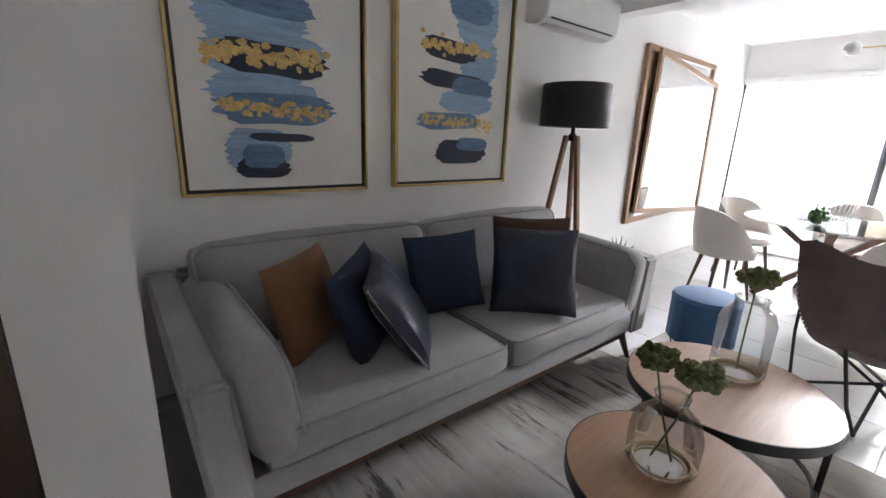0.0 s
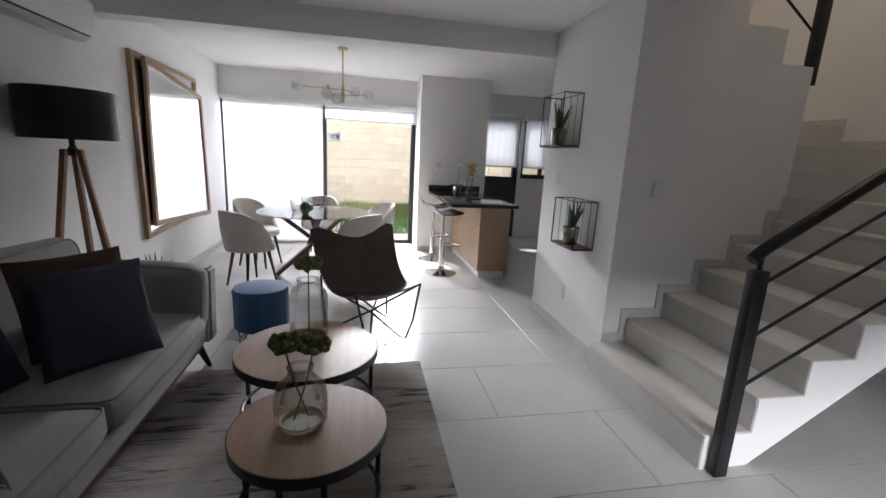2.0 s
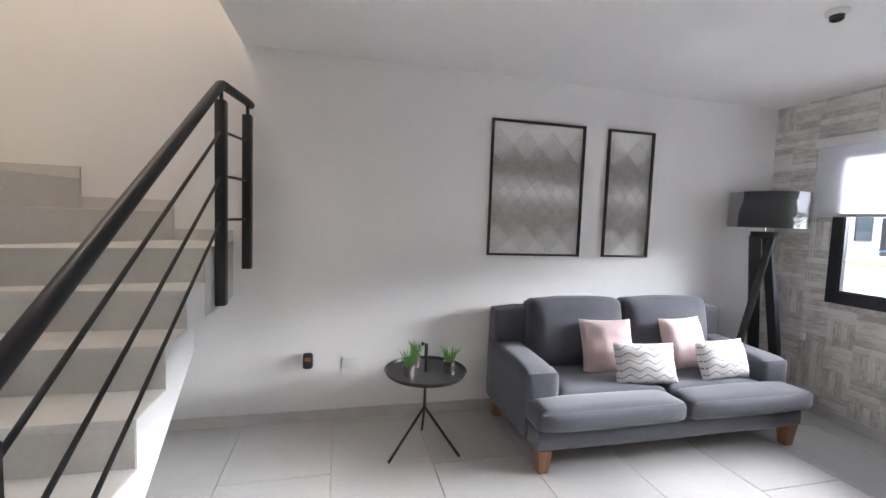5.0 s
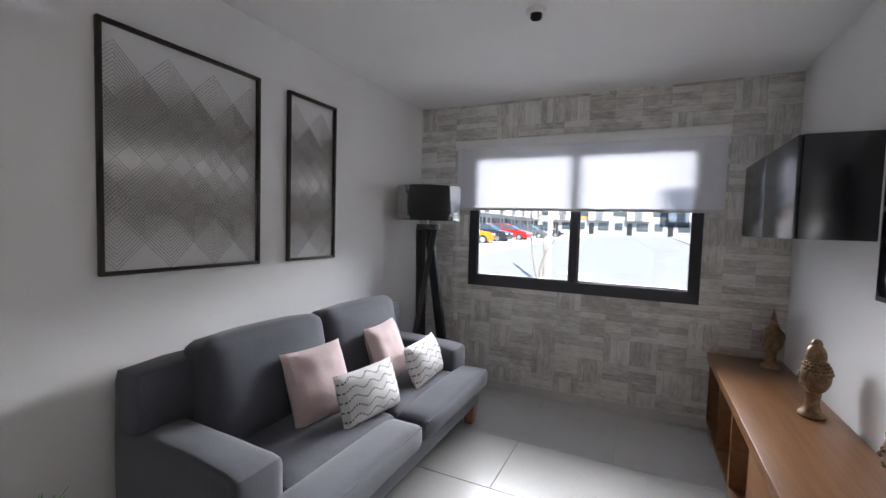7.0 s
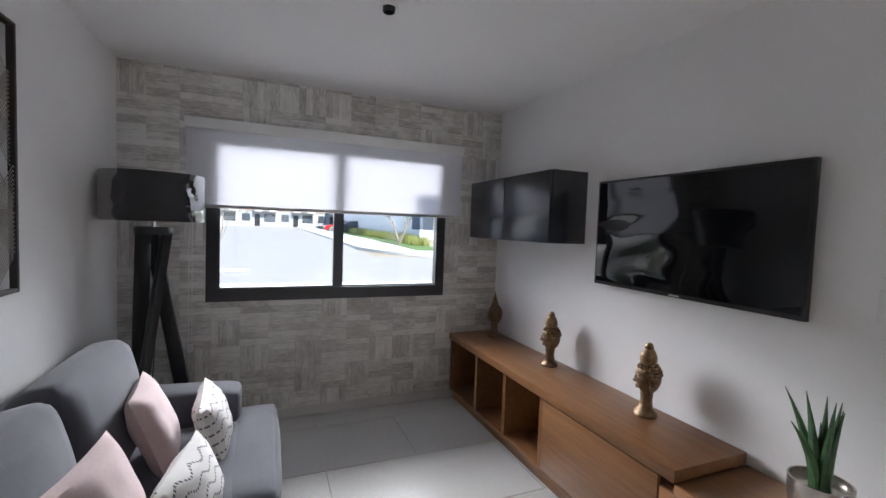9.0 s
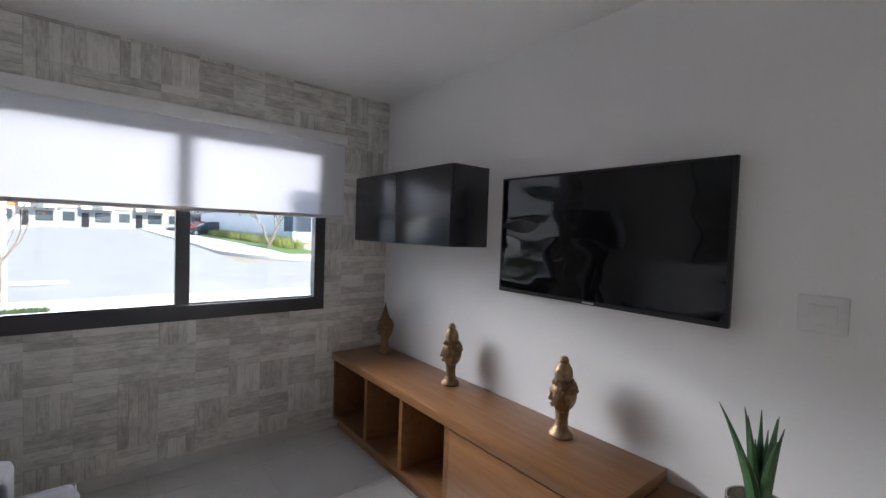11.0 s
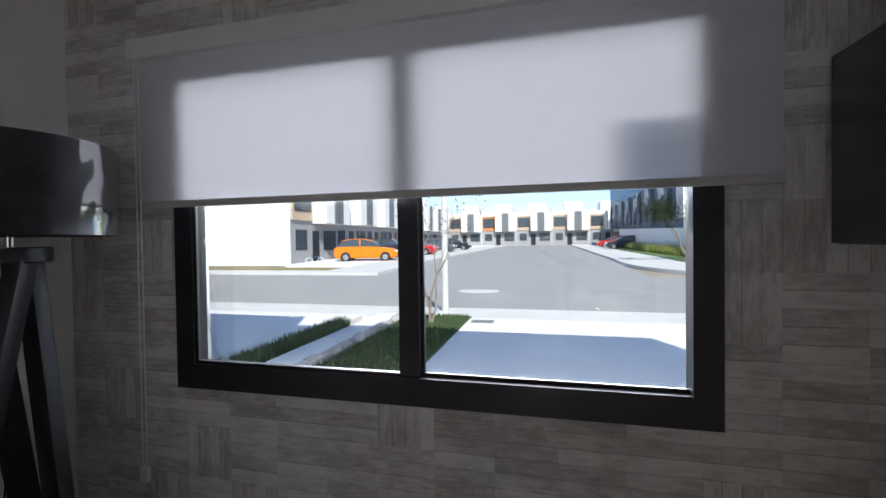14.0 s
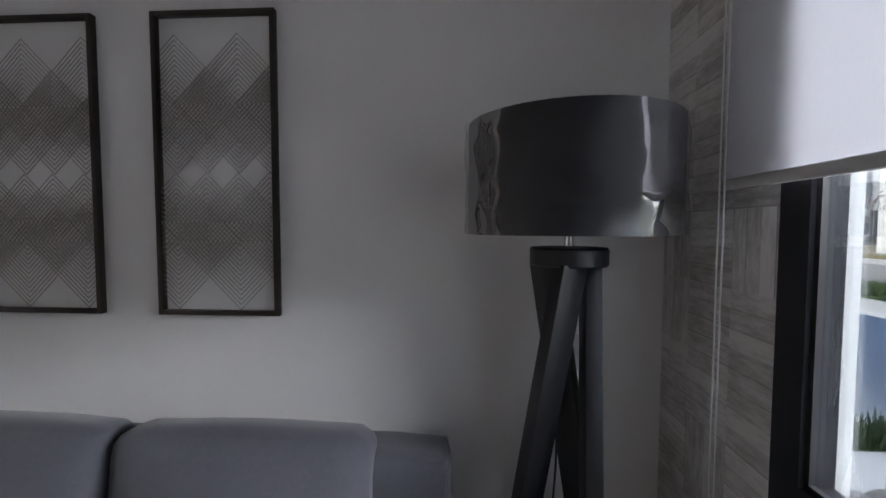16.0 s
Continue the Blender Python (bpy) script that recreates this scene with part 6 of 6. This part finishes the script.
bm.faces.new([bm.verts.new((x, y, gz(x) + 0.035)) for x, y in corner])
for v in bmesh.ops.extrude_face_region(bm, geom=bm.faces[:])["geom"]:
    if isinstance(v, bmesh.types.BMVert):
        v.co.z -= 0.16
built("pavement", bm, KERB, "pale concrete pavement rounding the street corner")
slab("driveway", -10.55, XW - 0.16, -3.2, 14, 0.012, CONCRETE, "pale grey concrete driveway in the shade of the house")
slab("driveway", -10.55, XW - 0.16, -14.0, -5.62, 0.010, CONCRETE, "pale grey concrete neighbouring driveway")
slab("path", -10.6, XW - 0.16, -5.25, -4.68, 0.05, CONCRETE, "narrow concrete path between planted strips")
slab("parking_apron", -140, -24.9, -17.3, -12.2, 0.01, CONCRETE, "pale concrete parking spaces before the houses")

def tufts(name, x0, x1, y0, y1, z, count, h, material, label, seed):
    rnd = random.Random(seed)
    bm = bmesh.new()
    for i in range(count):
        x, y = rnd.uniform(x0, x1), rnd.uniform(y0, y1)
        zz = z if z is not None else gz(x)
        hh, a = h * rnd.uniform(0.5, 1.15), rnd.uniform(0, 6.28)
        w = 0.012 + 0.02 * h
        dx, dy = math.cos(a), math.sin(a)
        lx, ly = rnd.uniform(-0.4, 0.4) * hh, rnd.uniform(-0.4, 0.4) * hh
        bm.faces.new((bm.verts.new((x - w * dx, y - w * dy, zz)), bm.verts.new((x + w * dx, y + w * dy, zz)), bm.verts.new((x + lx, y + ly, zz + hh))))
    return tagged(part(name, bm, material), label, "grass", "", "stuff")
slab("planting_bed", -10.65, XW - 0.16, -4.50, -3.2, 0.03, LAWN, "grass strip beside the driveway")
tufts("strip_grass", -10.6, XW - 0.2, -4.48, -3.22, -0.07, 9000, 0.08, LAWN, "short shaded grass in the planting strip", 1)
slab("hedge_bed", -9.3, XW - 0.16, -5.60, -5.28, 0.02, SOIL, "narrow soil bed under the low hedge")
tufts("low_hedge", -9.3, XW - 0.2, -5.58, -5.30, -0.08, 5000, 0.20, HEDGE_LEAF, "low dark green border hedge", 2)
STONE = surface("grey_field_stone", (0.34, 0.33, 0.315), 0.9, 0.25, 6, 60, 0.4, piece=0.3)
edging = thing("stone_edging", pose(0, 0, 0), "row of rough grey stones edging the path", "edging")
rnd = random.Random(4)
stones = []
for k in range(4):
    bm = bmesh.new()
    bmesh.ops.create_icosphere(bm, subdivisions=2, radius=0.1)
    for v in bm.verts:
        v.co += noise.noise_vector(v.co * 9 + Vector((k * 5, 0, 0))) * 0.035
        v.co.z *= 0.8
    o = part("stone", bm, STONE, edging)
    stones.append(o.data)
    bpy.data.objects.remove(o)
x = -10.5
while x < XW - 0.25:
    o = new("stone", stones[rnd.randrange(4)])
    o.parent = edging
    s = rnd.uniform(0.8, 1.4)
    o.matrix_basis = pose(x, -4.59 + rnd.uniform(-0.02, 0.02), -0.04, 0, 0, rnd.uniform(0, 360)) @ Matrix.Diagonal((s, s * 0.8, s * 0.9, 1))
    x += 0.13 * s + 0.02
drain = thing("drain_cover", pose(-10.2, -2.9, -0.088), "small dark metal drain cover in the driveway", "drain")
part("plate", boxes((-0.15, 0.15, -0.22, 0.22, 0, 0.006)), SLATE, drain)
mh = thing("manhole_cover", pose(-15.4, -3.8, gz(-15.4) - 0.098), "pale round manhole cover in the road", "manhole cover")
part("cover", lathe(bmesh.new(), [(0, 0.006), (0.62, 0.006), (0.66, 0.0)], 32), KERB, mh)

def limb(bm, p, d, length, r, depth, rnd, tips, bend=0.25):
    q = Vector(p)
    pts, rad = [q.copy()], [r]
    d = Vector(d).normalized()
    for k in range(4):
        d = (d + Vector((rnd.uniform(-bend, bend), rnd.uniform(-bend, bend), rnd.uniform(-0.05, 0.15)))).normalized()
        q = q + d * length / 4
        pts.append(q.copy())
        rad.append(r * (1 - 0.12 * (k + 1)))
    tube(bm, pts, rad, 6)
    if depth:
        for _ in range(3):
            e = (d + Vector((rnd.uniform(-0.8, 0.8), rnd.uniform(-0.8, 0.8), rnd.uniform(-0.1, 0.5)))).normalized()
            limb(bm, pts[rnd.choice((3, 4))], e, length * rnd.uniform(0.5, 0.75), rad[-1] * 0.7, depth - 1, rnd, tips, bend)
    else:
        tips.append(q.copy())

def tree(name, x, y, z, starts, leaf, material, label, seed, per_tip=10, spread=0.18, size=0.05):
    rnd = random.Random(seed)
    t = thing(name, pose(x, y, z), label, "tree")
    bm, tips = bmesh.new(), []
    for p, d, ll, r, depth in starts:
        limb(bm, p, d, ll, r, depth, rnd, tips)
    part("trunk", bm, BARK, t)
    bm = bmesh.new()
    for q in tips:
        for _ in range(per_tip):
            c = q + Vector((rnd.gauss(0, spread), rnd.gauss(0, spread), rnd.gauss(0, spread * 0.7)))
            n1 = Vector((rnd.uniform(-1, 1), rnd.uniform(-1, 1), rnd.uniform(-1, 1))).normalized()
            n2 = n1.orthogonal().normalized() * size * rnd.uniform(0.6, 1.3)
            n1 = n1 * size * rnd.uniform(0.6, 1.3)
            bm.faces.new([bm.verts.new(c + n1), bm.verts.new(c + n2 * 0.6), bm.verts.new(c - n1), bm.verts.new(c - n2 * 0.6)])
    part("crown", bm, material, t)
    return t
tree("young_tree", -9.7, -3.85, -0.08, [((0, 0, 0), (0.05, 0.02, 1), 1.3, 0.028, 2), ((0.05, 0.05, 0), (-0.1, 0.18, 1), 1.35, 0.024, 2), ((-0.05, 0.03, 0), (0.1, -0.15, 1), 1.25, 0.024, 2)], RED_LEAF, RED_LEAF, "thin young multi stem tree with sparse reddish leaves", 3, 4, 0.10, 0.035)
tree("young_tree", -14.4, -15.8, gz(-14.4), [((0, 0, 0), (0, 0, 1), 1.3, 0.03, 0), ((0, 0, 1.2), (0.1, 0.1, 1), 0.7, 0.02, 2), ((0, 0, 1.1), (-0.2, 0.0, 1), 0.7, 0.02, 2)], RED_LEAF, RED_LEAF, "thin young street tree with sparse leaves", 8, 5, 0.12, 0.05)
tree("street_tree", -27.5, 5.6, gz(-27.5), [((0, 0, 0), (0.1, 0.2, 1), 1.6, 0.13, 3), ((0, 0.1, 0.1), (0.2, -0.6, 1), 1.7, 0.10, 3)], OLIVE_LEAF, OLIVE_LEAF, "spreading olive green street tree on the lawn", 5, 26, 0.32, 0.085)
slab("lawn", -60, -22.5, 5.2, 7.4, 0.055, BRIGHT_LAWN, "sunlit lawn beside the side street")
tufts("border_shrubs", -58, -26, 6.3, 7.3, None, 5000, 0.75, OLIVE_LEAF, "tall ornamental grasses along the white wall", 6)
slab("verge", -22.3, -21.0, -40, -12.3, 0.06, DRY_GRASS, "narrow dry grass verge at the corner")
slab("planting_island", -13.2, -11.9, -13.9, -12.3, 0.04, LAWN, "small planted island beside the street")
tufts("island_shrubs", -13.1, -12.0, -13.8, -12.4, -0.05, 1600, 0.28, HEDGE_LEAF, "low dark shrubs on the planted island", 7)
pole = thing("street_pole", pose(-11.2, -3.9, -0.10), "white round street lamp pole", "pole")
part("shaft", tube(bmesh.new(), [(0, 0, 0), (0, 0, 6.5)], [0.075, 0.05], 14), KERB, pole)
part("base_plate", boxes((-0.14, 0.14, -0.14, 0.14, 0, 0.03)), KERB, pole)

def row_house(x, y, width, deep, h, turn, accent, label, storeys=2):
    """A terraced house seen from its street front, which faces its own -y."""
    way = math.cos(radians(turn))
    hs = thing("house", pose(x, y, min(gz(x), gz(x + way * width)) - 0.1, 0, 0, turn), label, "house", "terraced houses")
    part("lower_wall", boxes((0.02, width, 0.0, deep, 0, 3.0)), RENDER_GREY, hs)
    part("side_wall", boxes((-0.06, 0.02, -0.02, deep, 0, h + 0.35)), RENDER_WHITE, hs)
    part("upper_wall", boxes((0.02, width, 0.0, deep, 3.0, h)), RENDER_WHITE, hs)
    part("bay", boxes((width * 0.42, width * 0.98, -1.1, 0.0, 2.75, h - 0.1)), RENDER_WHITE, hs)
    part("accent_frame", boxes((0.12, width * 0.40, -0.12, 0.0, 2.9, h - 0.3)), accent, hs)
    w = part("window", boxes((0.35, width * 0.36, -0.16, -0.12, 3.5, 5.3)), DARK_ALU, hs)
    part("pane", boxes((0.42, width * 0.36 - 0.07, -0.175, -0.161, 3.57, 4.35), (0.42, width * 0.36 - 0.07, -0.175, -0.161, 4.42, 5.23)), FAR_GLASS, w)
    lv = part("louvre", boxes((width * 0.60, width * 0.80, -1.16, -1.1, 2.78, h + 0.2)), SLATE, hs)
    part("louvre_gap", boxes((width * 0.695, width * 0.705, -1.17, -1.161, 2.8, h)), FAR_GLASS, lv)
    d = part("door", boxes((width * 0.42, width * 0.55, -0.05, -0.0, 0.12, 2.25)), DARK_ALU, hs)
    w = part("window", boxes((width * 0.10, width * 0.30, -0.05, 0.0, 1.0, 2.3)), DARK_ALU, hs)
    part("pane", boxes((width * 0.10 + 0.06, width * 0.30 - 0.06, -0.062, -0.051, 1.06, 2.24)), FAR_GLASS, w)
    w = part("window", boxes((width * 0.66, width * 0.94, -0.05, 0.0, 0.9, 2.3)), DARK_ALU, hs)
    part("pane", boxes((width * 0.66 + 0.06, width * 0.94 - 0.06, -0.062, -0.051, 0.96, 2.24)), FAR_GLASS, w)
    part("parapet", boxes((-0.06, width, 0.0, 0.15, h, h + 0.35)), RENDER_WHITE, hs)
    part("roof_room", boxes((width * 0.35, width * 0.85, 2.5, deep - 1.0, h, h + 2.2)), RENDER_WHITE, hs)
    part("roof_rail", boxes((width * 0.4, width, -1.0, -0.96, h + 0.75, h + 0.8), (width * 0.4, width * 0.41, -1.0, -0.96, h - 0.1, h + 0.75), (width * 0.98, width, -1.0, -0.96, h - 0.1, h + 0.75)), SLATE, hs)
    return hs
for i in range(8):
    row_house(-25.4 - 6.2 * i, -17.3 - 0.35 * i, 6.2, 10.0, 6.1, 180, RENDER_BEIGE, "white and grey terraced house with a beige framed window")
for i in range(8):
    row_house(-44.0 - 6.2 * i, 9.0 + 0.1 * i, 6.2, 9.0, 6.1, 0, RENDER_GREY, "white terraced house with dark window frames")
for i in range(7):
    row_house(-84.0, -34.0 + 6.6 * i, 6.6, 9.0, 6.0, 90, RENDER_ORANGE if i == 3 else RENDER_BEIGE, "white house closing the far end of the street")
bw = thing("boundary_wall", pose(0, 0, 0), "long white boundary wall behind the lawn", "wall")
part("wall_panel", boxes((-62, -28.5, 7.45, 7.65, 0.2, 3.0)), RENDER_WHITE, bw)
# unseen plain block, added to cast the row's shadow over the neighbouring driveway
nb = thing("house", pose(0, 0, -0.1), "plain white unseen neighbouring house that shades its driveway", "house", "terraced houses")
part("wall", boxes((XW - 0.12, 6.9, -13.6, YS - 0.2, 0, 6.9)), RENDER_WHITE, nb)
for k in range(3):
    row_house(-21.0 - 6.4 * k, -37.0, 6.4, 9.0, 6.3, 180, RENDER_GREY, "white and grey terraced house beyond the corner")
row_house(-14.0, 30.0, 8.0, 9.0, 6.0, 0, RENDER_GREY, "white house beside the street")

TYRE = surface("tyre_rubber", (0.02, 0.02, 0.02), 0.85, 0.1, 10, 60, 0.1)
RIM = surface("alloy_rim", (0.5, 0.5, 0.5), 0.35, 0.1, 10, 60, 0.0, metal=0.9)
def car(x, y, turn, material, label):
    """A compact car along its own x, nose at +x."""
    c = thing("car", pose(x, y, gz(x) - 0.085, 0, 0, turn), label, "car", "parked cars")
    bm = bmesh.new()
    side = [(-2.08, 0.35), (-2.12, 0.75), (-2.0, 1.02), (-1.2, 1.05), (0.75, 1.03), (1.75, 0.90), (2.08, 0.72), (2.12, 0.40), (1.95, 0.26), (-1.95, 0.26)]
    prism(bm, side, "y", -0.86, 0.86)
    bmesh.ops.bevel(bm, geom=bm.edges[:], offset=0.06, segments=3, affect="EDGES")
    body = part("body", bm, material, c)
    bm = bmesh.new()
    prism(bm, [(-1.95, 1.0), (-1.55, 1.46), (-0.9, 1.56), (-0.1, 1.55), (0.45, 1.40), (1.15, 1.0)], "y", -0.74, 0.74)
    for v in bm.verts:
        if v.co.z > 1.2:
            v.co.y *= 0.86
    bmesh.ops.bevel(bm, geom=bm.edges[:], offset=0.04, segments=2, affect="EDGES")
    part("glasshouse", bm, FAR_GLASS, c)
    bm = bmesh.new()
    prism(bm, [(-1.6, 1.47), (-0.9, 1.575), (-0.1, 1.565), (0.42, 1.43), (0.40, 1.40), (-0.1, 1.52), (-0.9, 1.53), (-1.58, 1.43)], "y", -0.66, 0.66)
    part("roof_panel", bm, material, c)
    for sy in (-1, 1):
        part("pillar", boxes((-0.42, -0.34, sy * 0.70 - 0.02, sy * 0.70 + 0.02, 1.0, 1.5)), material, c)
        part("headlight", boxes((1.98, 2.10, sy * 0.62 - 0.18, sy * 0.62 + 0.18, 0.66, 0.78), bevel=0.02), PLASTIC, c)
        part("tail_light", boxes((-2.14, -2.0, sy * 0.64 - 0.14, sy * 0.64 + 0.14, 0.78, 0.95), bevel=0.02), RED_LEAF, c)
        for wx in (-1.32, 1.32):
            bm = lathe(bmesh.new(), [(0.19, -0.1), (0.31, -0.11), (0.34, -0.07), (0.34, 0.07), (0.31, 0.11), (0.19, 0.1)], 28)
            bm.transform(pose(wx, sy * 0.80, 0.34, 90))
            ty = part("tyre", bm, TYRE, c)
            bm = lathe(bmesh.new(), [(0, -0.085), (0.05, -0.095), (0.19, -0.08), (0.19, 0.08), (0.05, 0.095), (0, 0.085)], 10)
            bm.transform(pose(wx, sy * 0.80, 0.34, 90))
            part("rim", bm, RIM, ty)
    return c
ORANGE_PAINT = surface("orange_car_paint", (0.75, 0.20, 0.01), 0.2, 0.05, 3, 60, 0.0)
RED_PAINT = surface("red_car_paint", (0.5, 0.02, 0.02), 0.2, 0.05, 3, 60, 0.0)
DARK_PAINT = surface("dark_car_paint", (0.03, 0.035, 0.045), 0.2, 0.05, 3, 60, 0.0)
GREY_PAINT = surface("grey_car_paint", (0.10, 0.105, 0.12), 0.2, 0.05, 3, 60, 0.0)
car(-29.0, -13.7, 104, ORANGE_PAINT, "orange compact crossover parked before a house")
car(-33.0, -13.6, 88, DARK_PAINT, "dark saloon car parked before a house")
car(-38.5, -13.4, 90, RED_PAINT, "red car parked before a house")
car(-46.5, -13.4, 90, GREY_PAINT, "grey car parked before a house")
car(-54.5, -13.2, 90, DARK_PAINT, "dark car parked before a house")
car(-52.0, 6.6, -90, DARK_PAINT, "dark car parked before the far row")
car(-60.0, 6.6, -90, RED_PAINT, "red car parked before the far row")
car(-13.6, -18.4, 90, GREY_PAINT, "grey car parked beyond the planted island")
bike = thing("childs_bicycle", pose(-25.9, -15.9, gz(-25.9) - 0.08, 0, 0, 100), "small blue and white child's bicycle", "bicycle")
for wx in (-0.38, 0.38):
    bm = tube(bmesh.new(), [(wx + 0.22 * math.cos(a), 0, 0.24 + 0.22 * math.sin(a)) for a in [2 * math.pi * i / 20 for i in range(20)]], 0.02, 6, True)
    part("wheel", bm, PLASTIC, bike)
part("frame", tube(bmesh.new(), [(-0.38, 0, 0.24), (-0.1, 0, 0.5), (0.3, 0, 0.55), (0.38, 0, 0.24)], 0.025, 6), BLUE_VELVET, bike)
part("handlebar", tube(bmesh.new(), [(0.3, -0.2, 0.72), (0.3, 0, 0.66), (0.3, 0.2, 0.72)], 0.015, 6), BLUE_VELVET, bike)
part("saddle", boxes((-0.22, -0.02, -0.06, 0.06, 0.54, 0.60), bevel=0.02), TYRE, bike)

# ---- outside: back garden ----
BLOCK = surface("cream_concrete_block", (0.72, 0.585, 0.44), 0.9, 0.12, 5, 70, 0.5, piece=0.10)
MORTAR = surface("block_mortar", (0.58, 0.49, 0.39), 0.95, 0.1, 10, 90, 0.3)
slab("garden_lawn", 7.8, 12.0, -3.8, 2.7, 0.06, BRIGHT_LAWN, "small green back garden lawn")
slab("terrace", 7.06, 7.8, -3.8, 2.6, 0.08, CONCRETE, "narrow concrete terrace behind the garden door")
built("garden_side_wall", boxes((7.06, 12.1, 2.50, 2.62, -0.2, 1.95)), RENDER_WHITE, "white side wall of the back garden")
gw = built("garden_block_wall", boxes((10.62, 10.80, -6, 2.62, -0.2, 3.2)), MORTAR, "cream concrete block wall at the garden end")
bm = bmesh.new()
box(bm, -0.012, 0.0, -0.195, 0.195, 0.005, 0.190, 0.004, 1)
proto = part("block", bm, BLOCK, gw)
blocks = proto.data
bpy.data.objects.remove(proto)
for r in range(16):
    for k in range(18):
        y = -4.3 + 0.405 * k + (0.2 if r % 2 else 0.0)
        if -4.4 < y < 2.45:
            o = new("block", blocks)
            o.parent = gw
            o.matrix_basis = pose(10.62, y, -0.1 + 0.2 * r)
tufts("garden_hedge", 10.0, 10.55, -4.0, 2.4, -0.05, 9000, 0.36, OLIVE_LEAF, "sunlit yellow green border plants along the block wall", 9)
tufts("garden_grass", 7.85, 9.9, -3.5, 2.4, -0.04, 6000, 0.06, BRIGHT_LAWN, "short back garden grass", 10)

# ---- floor tiles ----
TW, TL, GAP = 0.61, 1.22, 0.0025
cache = {}
def tile_mesh(w, ll):
    key = (round(w, 3), round(ll, 3))
    if key not in cache:
        bm = bmesh.new()
        box(bm, -w / 2, w / 2, -ll / 2, ll / 2, -0.008, 0.0, 0.0015, 1)
        me = bpy.data.meshes.new("floor_tile")
        bm.to_mesh(me)
        bm.free()
        me.materials.append(TILE)
        cache[key] = me
    return cache[key]
for k in range(-11, 8):
    x0, x1 = 3.12 + TW * (k - 1), 3.12 + TW * k
    off = 0.18 if (k % 2 == 0 or k > 0) else 0.18 - TL / 2
    for j in range(-5, 4):
        a0, a1 = max(x0, XW), min(x1, 7.6)
        b0, b1 = max(off + TL * (j - 1), YS), min(off + TL * j, YN)
        if a1 - a0 > 0.03 and b1 - b0 > 0.03:
            o = new("floor_tile", tile_mesh(a1 - a0 - 2 * GAP, b1 - b0 - 2 * GAP))
            o.parent = FLOOR
            o.matrix_basis = pose((a0 + a1) / 2, (b0 + b1) / 2, 0)
